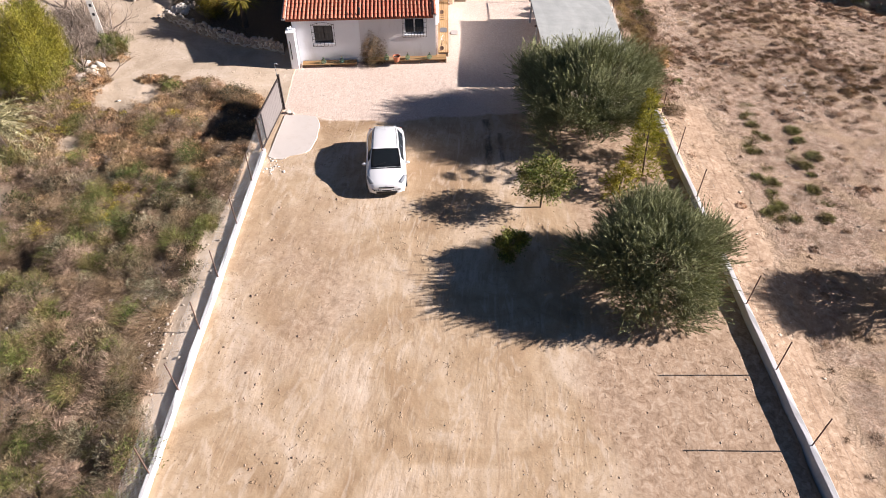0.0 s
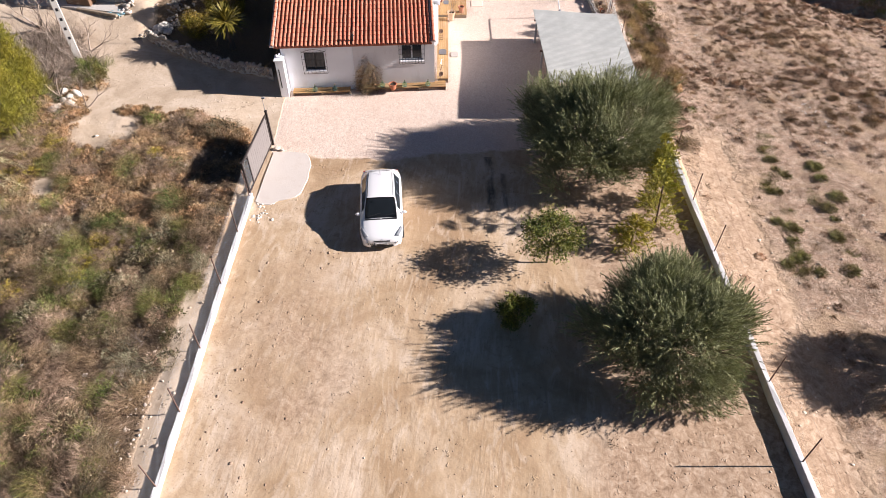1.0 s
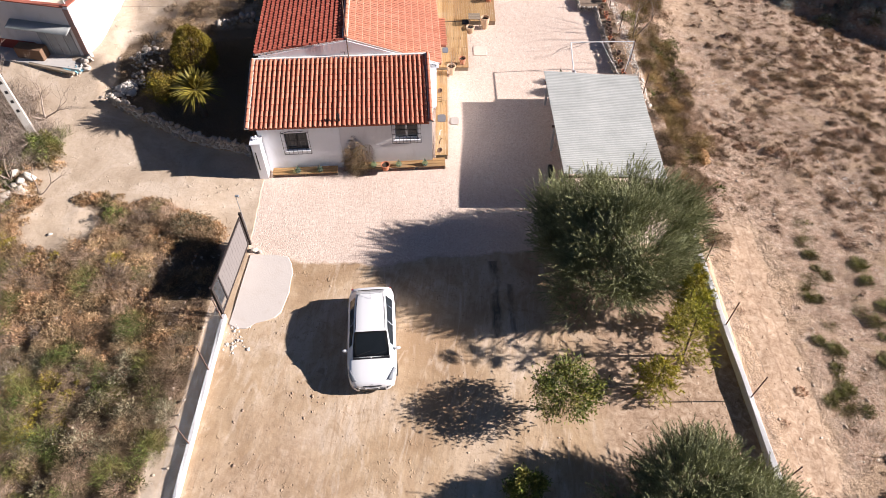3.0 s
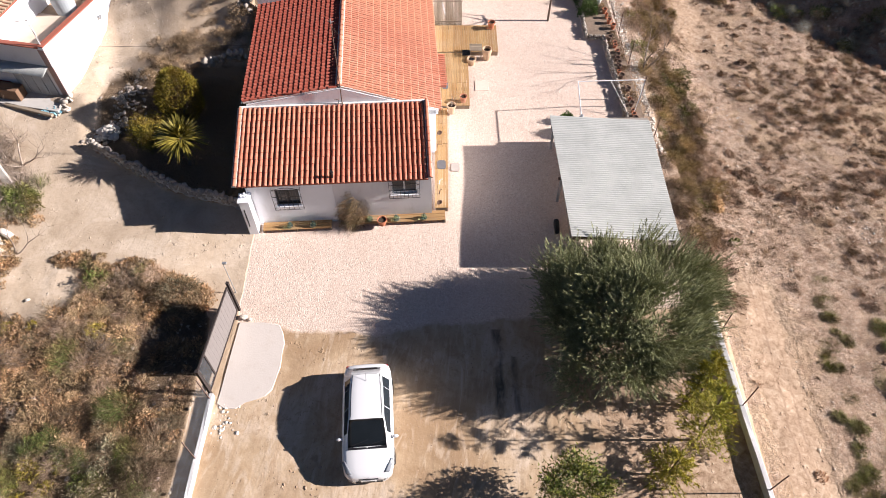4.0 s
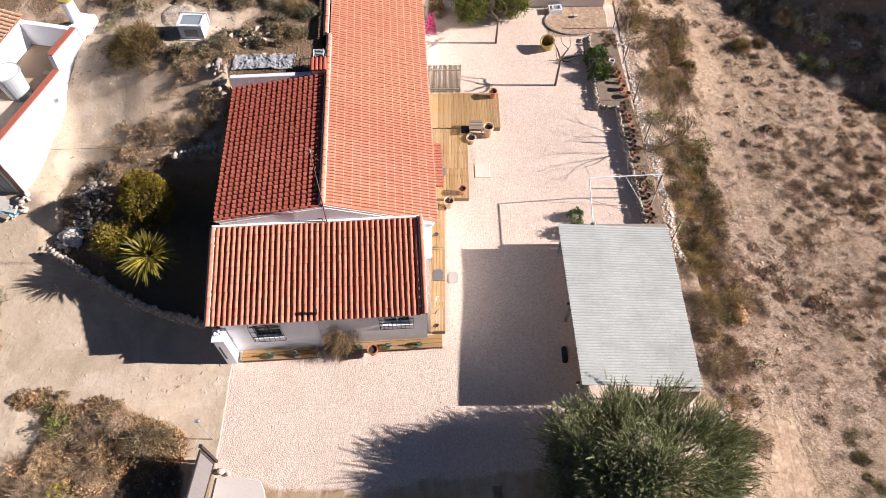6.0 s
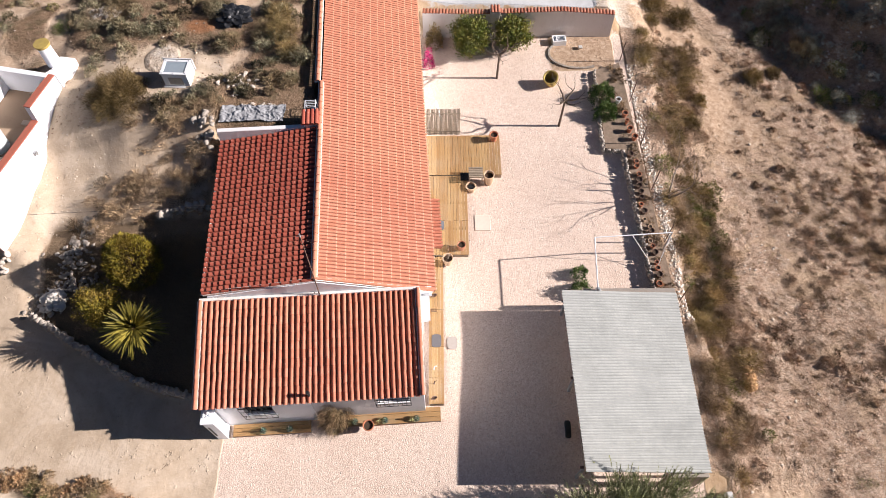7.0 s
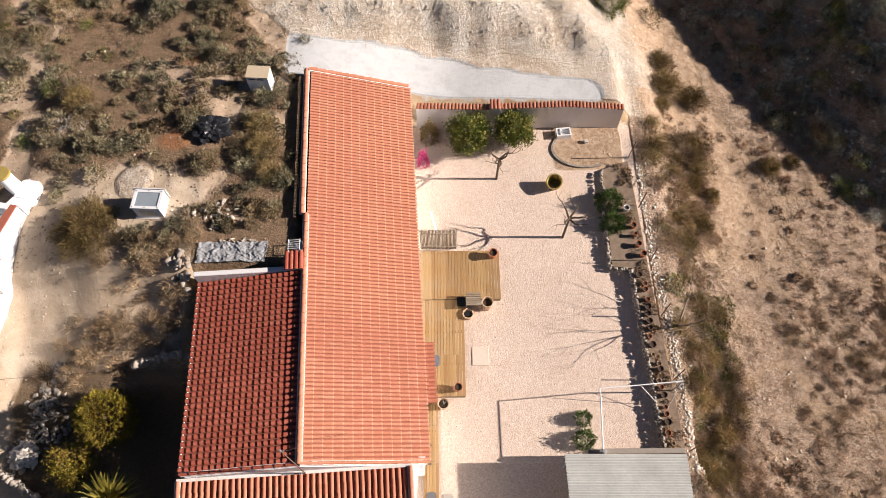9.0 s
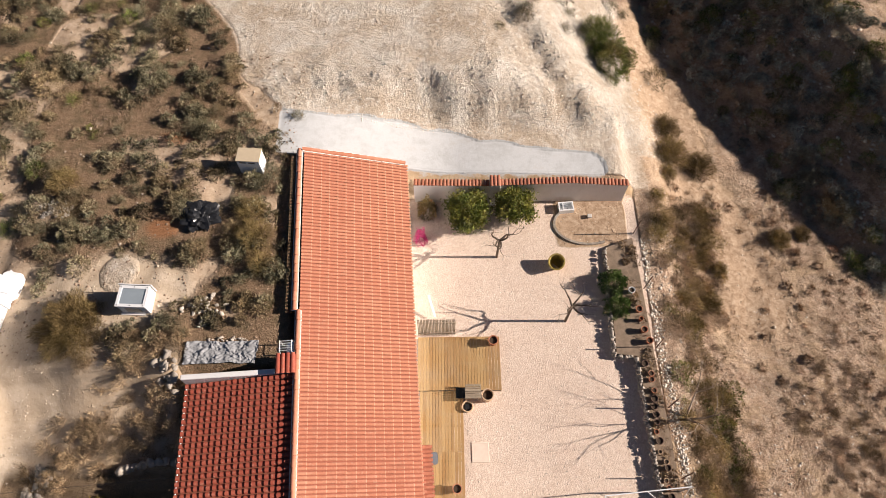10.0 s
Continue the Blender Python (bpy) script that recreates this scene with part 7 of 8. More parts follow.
# ---- garden wall at the back of the terrace ----
GW = [(-0.65, 54.42), (2.85, 54.36), (3.35, 54.36), (6.6, 54.42), (9.3, 54.36)]
gwall = thing("garden_wall", Matrix.Identity(4), "pale rendered garden wall with a red tile coping", "wall", kind="structure")
cop = tile_mesh("coping_tile", 0.17, 0.34, 0.06, M_TILE_COPING)
for (xa, ya), (xb, yb), za, zb in ((GW[0], GW[1], 2.12, 2.08), (GW[2], GW[3], 2.12, 2.18), (GW[3], GW[4], 2.18, 1.98)):
    d = Vector((xb - xa, yb - ya, 0))
    m = Matrix.Translation((xa, ya, 0)) @ Matrix.Rotation(math.atan2(d.y, d.x), 4, "Z")
    bm = bmesh.new()
    v = [bm.verts.new(m @ Vector(p)) for p in ((0, -0.1, 0.2), (d.length, -0.1, 0.2), (d.length, 0.1, 0.2), (0, 0.1, 0.2), (0, -0.1, za), (d.length, -0.1, zb), (d.length, 0.1, zb), (0, 0.1, za))]
    for f in ((0, 3, 2, 1), (4, 5, 6, 7), (0, 1, 5, 4), (1, 2, 6, 5), (2, 3, 7, 6), (3, 0, 4, 7)):
        bm.faces.new([v[i] for i in f])
    part("wall", bm, M_WASH_PINK, gwall)
    n = int(d.length / 0.165)
    for k in range(n):
        f = (k + 0.5) / n
        link("coping_tile", cop, gwall, matrix=m @ Matrix.Translation((d.length * f, -0.19, za + (zb - za) * f - 0.005)) @ pose(0, 0, 0, 7, 0, random.uniform(-2, 2)))
part("pillar", boxed(2.85, 3.35, 54.1, 54.55, 0.2, 2.30, 0.015), M_WASH_PINK, gwall)
for k in range(3):
    link("coping_tile", cop, gwall, matrix=Matrix.Translation((2.93 + 0.17 * k, 54.04, 2.30)) @ Matrix.Diagonal((1, 1.75, 1, 1)))

# round soil bed and sink by the garden wall
kb = thing("bed_edging", pose(7.5, 53.0, 0), "curved cement edging of a dry soil bed", "edging", kind="structure")
bm = bmesh.new()
arc = [Vector((math.cos(a) * 1.55, math.sin(a) * 1.05, 0)) for a in np.linspace(2.3, 5.2, 22)]
for p, q in zip(arc, arc[1:]):
    d = q - p
    box(bm, 0, d.length + 0.01, -0.05, 0.05, 0.1, ground_z(7.5, 53) + 0.07, 0, Matrix.Translation(p) @ Matrix.Rotation(math.atan2(d.y, d.x), 4, "Z"))
part("edging", bm, M_STONE, kb)


def sink(x, y, z, turn):
    t = thing("stone_sink", pose(x, y, z, 0, 0, turn), "white enamel trough sink standing on the ground", "sink")
    bm = bmesh.new()
    box(bm, -0.36, 0.36, -0.24, 0.24, 0, 0.06)
    for a in ((-0.36, -0.30, -0.24, 0.24), (0.30, 0.36, -0.24, 0.24), (-0.30, 0.30, -0.24, -0.18), (-0.30, 0.30, 0.18, 0.24), (-0.16, -0.12, -0.18, 0.18)):
        box(bm, *a, 0.06, 0.30)
    part("basin", bm, M_WHITE_PLASTIC, t)
    part("drain", rod(bmesh.new(), (0.1, 0, 0.06), (0.1, 0, 0.066), 0.04, seg=14), M_STEEL, t)


sink(6.55, 53.85, ground_z(6.5, 53.8), 4)
tagged(part("paving_stone", boxed(7.55, 7.75, 53.3, 53.5, 0.55, 0.63, 0.01), M_CONCRETE), "small concrete block in the soil bed", "block")


# ---- decks ----
def deck(name, label, x0, x1, y0, y1, z, along, wide=0.125, turn=0.0, gaps=(), old=False):
    """A timber deck: planks side by side on bearers. along: 'x' or 'y', the way the planks run."""
    t = thing(name, pose(x0, y0, 0, 0, 0, turn), label, "deck")
    W, D = x1 - x0, y1 - y0
    run, across = (W, D) if along == "x" else (D, W)
    n = max(1, int(across / wide))
    pitch = across / n
    rng = random.Random(int(run * 100))
    zg = min(ground_z(x0, y0), ground_z(x1, y1), ground_z(x1, y0)) - 0.1
    for k in range(max(2, int(run / 1.2) + 1)):
        f = k * (run - 0.06) / max(1, int(run / 1.2))
        b = boxed(f, f + 0.06, 0.03, across - 0.03, zg, z - 0.03) if along == "x" else boxed(0.03, across - 0.03, f, f + 0.06, zg, z - 0.03)
        part("bearer", b, M_DECK_OLD, t)
    mesh = {}
    for k in range(n):
        cuts = [0.0, *(g for g in gaps), run]
        for a, b in zip(cuts, cuts[1:]):
            key = round(b - a, 3)
            if key not in mesh:
                bb = boxed(0, b - a - 0.008, 0, pitch - 0.009, z - 0.028, z, 0.004) if along == "x" else boxed(0, pitch - 0.009, 0, b - a - 0.008, z - 0.028, z, 0.004)
                me = bpy.data.meshes.new("plank")
                bb.to_mesh(me)
                bb.free()
                me.materials.append(M_DECK_OLD if old else M_DECK)
                mesh[key] = me
            jog = rng.uniform(-0.008, 0.008)
            at = (a + jog, k * pitch, rng.uniform(0, 0.004)) if along == "x" else (k * pitch, a + jog, rng.uniform(0, 0.004))
            link("plank", mesh[key], t, matrix=Matrix.Translation(at))
    return t


deck("deck", "broad honey-coloured timber deck with weathered boards", -0.45, 3.08, 45.1, 47.45, 0.62, "y")
deck("deck", "timber deck along the house wall", -0.35, 1.45, 40.85, 45.08, 0.58, "y", gaps=(1.75,))
deck("deck_walk", "narrow timber walk along the house side", -0.28, 0.32, 34.3, 40.82, 0.46, "y", 0.12, gaps=(1.05, 2.35, 4.0, 5.4))
deck("deck_bench", "timber plank shelf along the front wall", -4.05, 0.2, 33.42, 33.98, 0.40, "x", 0.14, 3.2)
deck("deck_bench", "timber plank shelf along the front wall", -7.7, -4.75, 33.12, 33.58, 0.34, "x", 0.15, 3.2)


# ---- pots and terrace things ----
def pot(x, y, z, r, h, material, label, soil=True, name="plant_pot", group="", flare=1.0, tilt=(0, 0)):
    t = thing(name, pose(x, y, z, tilt[0], tilt[1], 0), label, "pot", group)
    rb = r * 0.68
    part("pot", lathe(bmesh.new(), [(rb, 0), (r * 0.9 * flare, h * 0.72), (r * 0.95, h * 0.86), (r * 1.08, h * 0.86), (r * 1.08, h), (r * 0.92, h), (r * 0.86, h * 0.8), (rb * 0.9, 0.04)], 18), material, t, smooth=False)
    if soil:
        part("soil", rod(bmesh.new(), (0, 0, h * 0.74), (0, 0, h * 0.8), r * 0.84, seg=14), M_SOIL, t)
    return t


pot(2.78, 47.15, 0.625, 0.20, 0.42, M_TERRACOTTA, "terracotta pot on the deck corner")
pot(2.45, 44.80, ground_z(2.4, 44.8), 0.24, 0.68, M_TERRA_PALE, "tall pale clay urn beside the deck", flare=1.15)
pot(1.12, 41.15, 0.585, 0.18, 0.36, M_TERRACOTTA, "terracotta pot at the deck edge")
pot(0.52, 40.48, 0.46, 0.22, 0.50, M_TERRA_PALE, "clay pot holding a spindly bare shrub")
sh = bare_tree("potted_shrub", "spindly leafless shrub growing in a clay pot", 0.52, 40.48, 1.2, 88, 3, 0.012, 0.5, M_TWIG)
sh.location.z = 0.82
pot(-2.55, 33.42, 0.40, 0.20, 0.32, M_TERRACOTTA, "large terracotta pot on the plank shelf")
pot(5.92, 50.95, ground_z(5.9, 50.9) + 0.03, 0.36, 0.62, M_YELLOW_POT, "big ochre glazed jar tilted on the gravel", False, "garden_jar", tilt=(14, -12), flare=1.1)
for k, (px, py) in enumerate(((9.05, 49.45), (9.25, 48.55), (9.28, 48.1), (9.35, 47.6), (9.5, 47.1))):
    pot(px, py, 0.62, 0.14 if k != 2 else 0.09, 0.3, M_TERRACOTTA if k else M_WHITE_PLASTIC, "tall terracotta pot standing in the stone bed" if k else "white pot standing in the stone bed", True, group="pots on the terrace bed")
kinds = [(M_RUST, 0.13, 0.24, "dark clay pot on the terrace wall"), (M_TERRA_PALE, 0.09, 0.16, "small clay pot on the terrace wall"), (M_TERRACOTTA, 0.11, 0.2, "terracotta pot on the terrace wall")]
rngp = random.Random(9)
for k, py in enumerate(np.linspace(38.9, 46.1, 21)):
    mtl, r, h, lb = kinds[rngp.randrange(3)]
    x = 9.5 - 0.035 * (py - 38.9) + rngp.uniform(-0.12, 0.12)
    pot(x, py + rngp.uniform(-0.08, 0.08), 0.62, r * rngp.uniform(0.8, 1.15), h, mtl, lb, True, group="pots on the terrace wall")
for px, py, z in ((-6.55, 33.32, 0.34), (-5.55, 33.38, 0.34), (-3.1, 33.62, 0.40), (-1.95, 33.66, 0.40), (-0.75, 33.72, 0.40)):
    dj = thing("demijohn", pose(px, py, z), "round green glass demijohn on the plank shelf", "bottle", "demijohns along the front wall")
    part("body", lathe(bmesh.new(), [(0.05, 0), (0.11, 0.02), (0.14, 0.11), (0.11, 0.20), (0.045, 0.26), (0.03, 0.34), (0.04, 0.35), (0.026, 0.36)], 18), M_BOTTLE, dj, smooth=True)
    part("stopper", rod(bmesh.new(), (0, 0, 0.35), (0, 0, 0.39), 0.022, seg=10), M_DECK_OLD, dj)
# low table with chair, half-round trough
tb = thing("garden_table", pose(1.85, 44.95, 0.50), "weathered slatted garden table on the deck edge", "table")
for k in range(6):
    part("slat", boxed(-0.33, 0.33, -0.3 + k * 0.1, -0.215 + k * 0.1, 0.50, 0.53, 0.004), M_DECK_OLD, tb)
for sx in (-0.28, 0.28):
    for sy in (-0.25, 0.25):
        part("leg", boxed(sx - 0.025, sx + 0.025, sy - 0.025, sy + 0.025, 0, 0.5), M_DECK_OLD, tb)
st = thing("iron_grate", pose(1.35, 44.98, 0.62), "dark iron grate lying on the deck", "grate")
part("plate", boxed(-0.2, 0.2, -0.22, 0.22, 0.0, 0.03, 0.004), M_BLACK, st)
for k in range(8):
    part("bar", boxed(-0.19 + k * 0.05, -0.17 + k * 0.05, -0.21, 0.21, 0.03, 0.05), M_BLACK, st)
tr = thing("half_barrel", pose(1.62, 44.4, ground_z(1.6, 44.4)), "half barrel planter with a dark liner", "planter")
part("tub", lathe(bmesh.new(), [(0.18, 0), (0.24, 0.32), (0.255, 0.32), (0.24, 0.36), (0.2, 0.36), (0.18, 0.2)], 16), M_TERRA_PALE, tr)
part("liner", boxed(-0.12, 0.12, -0.12, 0.12, 0.2, 0.3, 0.01), M_BLACK, tr)
sc = thing("reed_screen", pose(-0.45, 47.62, 0.5), "weathered reed screen fencing the deck end", "screen")
for k in range(27):
    part("reed", rod(bmesh.new(), (0.03 + k * 0.06, 0, 0), (0.03 + k * 0.06 + random.uniform(-0.01, 0.01), 0, 1.8 + random.uniform(-0.03, 0.03)), 0.027, 0.022, 6), M_BAMBOO, sc)
for z in (0.25, 1.5):
    part("rail", boxed(0, 1.64, -0.06, -0.03, z, z + 0.05), M_DECK_OLD, sc)
wb = tagged(part("white_board", boxed(-0.05, 0.05, -0.5, 0.5, -0.02, 0.02, 0.01), M_WHITE_PLASTIC), "white board leaning behind the reed screen", "board")
wb.matrix_basis = pose(0.15, 48.8, 0.85, 30, 10, 24)


def mat_oval(x, y, z, rx, ry, material, label):
    bm = bmesh.new()
    ring = [(math.copysign(abs(math.cos(a)) ** 0.5, math.cos(a)) * rx, math.copysign(abs(math.sin(a)) ** 0.5, math.sin(a)) * ry) for a in np.linspace(0, math.tau, 20, endpoint=False)]
    prism(bm, ring, 0, 0.02)
    o = tagged(part("stepping_stone", bm, material), label, "stepping stone")
    o.location = (x, y, z)


mat_oval(0.02, 36.9, 0.465, 0.2, 0.28, plain("slate", (0.13, 0.125, 0.13), 0.7, 0.2, 6), "dark slate stepping stone on the timber walk")
mat_oval(0.66, 36.85, ground_z(0.7, 36.9) + 0.012, 0.2, 0.27, plain("grey_paver", (0.42, 0.37, 0.33), 0.9, 0.2, 7), "grey stepping stone in the gravel")
mat_oval(0.22, 42.35, 0.585, 0.16, 0.24, plain("slate_mat", (0.14, 0.15, 0.17), 0.8, 0.2, 6), "dark oval door mat on the deck")
tagged(part("paving_slab", boxed(1.75, 2.45, 42.2, 43.0, 0.3, ground_z(2.1, 42.6) + 0.03, 0.01), plain("worn_paver", (0.74, 0.60, 0.50), 0.9, 0.15, 7)), "pale paving slab set in the gravel", "slab")
# wall ornaments along the timber walk
for k, (oy, kind) in enumerate(((34.5, "wheel"), (35.1, "hook"), (35.7, "figure"), (38.2, "frame"), (38.9, "rings"))):
    o = thing("wall_ornament", pose(-0.08, oy, 0.47), "small rusty iron ornament standing on the timber walk", "ornament", "ornaments along the walk")
    bm = bmesh.new()
    if kind in ("wheel", "rings"):
        lathe(bm, [(0.11, 0), (0.13, 0.02), (0.11, 0.04), (0.09, 0.02), (0.11, 0.0)], 14, pose(0, 0, 0.14, 78, 0, 20))
    elif kind == "frame":
        for z in (0, 0.12, 0.24):
            box(bm, -0.12, 0.12, -0.01, 0.01, z, z + 0.02)
    else:
        rod(bm, (0, 0, 0), (0.03, 0.02, 0.25), 0.03, 0.015)
        rod(bm, (0.03, 0.02, 0.22), (0.12, 0.02, 0.30), 0.015)
    part("iron", bm, M_WASH if kind == "figure" else M_RUST, o)

# ---- washing line ----
cl = thing("clothes_line", Matrix.Identity(4), "white tubular washing line frame with bare wires", "clothes line")
part("bar", rod(bmesh.new(), (6.56, 40.69, 2.2), (9.85, 40.99, 2.05), 0.022), M_WHITE_PLASTIC, cl)
part("side_bar", rod(bmesh.new(), (6.42, 38.3, 2.12), (6.56, 40.69, 2.2), 0.026), M_WHITE_PLASTIC, cl, "white horizontal pipe")
part("post", rod(bmesh.new(), (9.85, 40.99, 0.5), (9.85, 40.99, 2.05), 0.028), M_STEEL, cl)
part("brace", rod(bmesh.new(), (9.15, 40.5, 0.62), (8.15, 40.83, 2.12), 0.012), M_WHITE_PLASTIC, cl)
part("brace", rod(bmesh.new(), (9.45, 40.1, 0.62), (9.85, 40.99, 1.9), 0.012), M_WHITE_PLASTIC, cl)
fl = thing("flue_pipe", pose(6.45, 38.36, 0.3), "thick white vent pipe behind the carport", "pipe")
part("pipe", rod(bmesh.new(), (0, 0, 0), (0, 0, 1.75), 0.09, seg=14), M_WHITE_PLASTIC, fl)
part("cowl", rod(bmesh.new(), (0, 0, 1.75), (0.0, 0.0, 1.9), 0.12, 0.05, 14), M_STEEL, fl)
fence("terrace_fence", (10.2, 38.3), (9.55, 54.2), [0.3, 3.2, 6.0, 8.6, 11.4, 14.2], 0.45, 1.35, "thin steel posts with wire along the terrace edge", net=False)
# tyre leaning at the carport
ty = tagged(part("tyre", lathe(bmesh.new(), [(0.20, -0.09), (0.29, -0.1), (0.33, -0.06), (0.33, 0.06), (0.29, 0.1), (0.20, 0.09), (0.19, 0.0), (0.20, -0.09)], 24), plain("rubber", (0.02, 0.02, 0.02), 0.85, 0.2, 9)), "old black tyre leaning on the carport post", "tyre")
ty.matrix_basis = pose(5.0, 33.3, 0.36, 0, 84, 0)

# ---- upper ground: well, meter box, tarpaulin, bag ----
wl = thing("well_box", pose(-11.1, 47.72, ground_z(-11.1, 47.7) - 0.05, 0, 0, -3), "white masonry well head with a glazed hatch", "well")
part("body", boxed(-0.55, 0.55, -0.42, 0.42, 0, 0.78, 0.015), M_WASH, wl)
part("plinth", boxed(-0.62, 0.62, -0.5, 0.55, 0, 0.1, 0.01), M_WASH_OLD_AND_SHADE, wl)
fr = bmesh.new()
for a in ((-0.58, 0.58, -0.45, -0.33), (-0.58, 0.58, 0.30, 0.42), (-0.58, -0.46, -0.33, 0.30), (0.46, 0.58, -0.33, 0.30)):
    box(fr, *a, 0.78, 0.83, 0.006)
part("hatch_frame", fr, M_WHITE_PLASTIC, wl)
part("pane", boxed(-0.46, 0.46, -0.33, 0.30, 0.785, 0.80), glass_material("hatch_glass", (0.22, 0.26, 0.29), 0.12), wl)
part("lid", boxed(-0.66, 0.62, 0.44, 0.475, 0.25, 0.86), M_WASH_OLD_AND_SHADE, wl, "open hatch lid leaning behind")
for sx in (-0.5, 0, 0.5):
    part("bolt", rod(bmesh.new(), (sx, 0.36, 0.83), (sx, 0.36, 0.845), 0.022, seg=8), M_STEEL, wl)
    part("bolt", rod(bmesh.new(), (sx, -0.39, 0.83), (sx, -0.39, 0.845), 0.022, seg=8), M_STEEL, wl)
part("side_window", boxed(-0.3, 0.3, -0.43, -0.415, 0.2, 0.6), M_STEEL, wl)
mb = thing("meter_box", pose(-7.4, 53.95, ground_z(-7.4, 53.9) - 0.1, 0, 0, -4), "white masonry meter cabinet with a tan flat top", "cabinet")
part("body", boxed(-0.48, 0.48, -0.32, 0.32, 0, 1.02, 0.01), M_WASH, mb)
part("roof", boxed(-0.5, 0.5, -0.34, 0.34, 1.02, 1.07, 0.008), plain("tan_board", (0.58, 0.47, 0.33), 0.85, 0.12, 5), mb)
for sx in (-0.22, 0.15):
    part("vent", boxed(sx - 0.13, sx + 0.13, -0.335, -0.318, 0.9, 0.95), M_BLACK, mb)


def crumpled(name, label, cat, x0, x1, y0, y1, z, amp, material, seed, n=90):
    """A creased sheet lying on the ground, with its own thickness."""
    xs, ys = np.linspace(x0, x1, n), np.linspace(y0, y1, n)
    X, Y = np.meshgrid(xs, ys)
    jag = 0.07 * wobble(X * 3, Y * 3, 1.5, seed)
    Z = z + amp * (np.abs(wobble(X, Y, 4, seed)) + 0.7 * np.abs(wobble(X, Y, 12, seed + 1)) + 0.5 * np.abs(wobble(X, Y, 25, seed + 2)))
    v = np.stack([X + jag, Y + jag * 0.6, Z], -1).reshape(-1, 3)
    i = np.arange(n * n).reshape(n, n)
    f = np.stack([i[:-1, :-1], i[:-1, 1:], i[1:, 1:], i[1:, :-1]], -1).reshape(-1, 4)
    ob = tagged(new(name, mesh_np(name, v, f, material)), label, cat)
    so = ob.modifiers.new("thick", "SOLIDIFY")
    so.thickness, so.offset = 0.02, -1
    return ob


crumpled("tarpaulin", "crumpled grey tarpaulin weighed down with stones", "tarpaulin", -9.05, -6.35, 45.25, 46.1, 4.24, 0.07, M_TARP, 91)
bg = bmesh.new()
bmesh.ops.create_icosphere(bg, subdivisions=4, radius=1.0)
for v in bg.verts:
    v.co *= 0.8 + 0.35 * noise.noise(v.co * 2.4) + 0.22 * noise.noise(v.co * 6)
    v.co = Vector((v.co.x * 0.95, v.co.y * 0.8, max(-0.1, v.co.z * 0.42)))
bgo = tagged(part("rubbish_bag", bg, M_BAG), "heap of crumpled black plastic sheeting", "bag")
bgo.location = (-9.35, 51.5, ground_z(-9.35, 51.5) + 0.05)

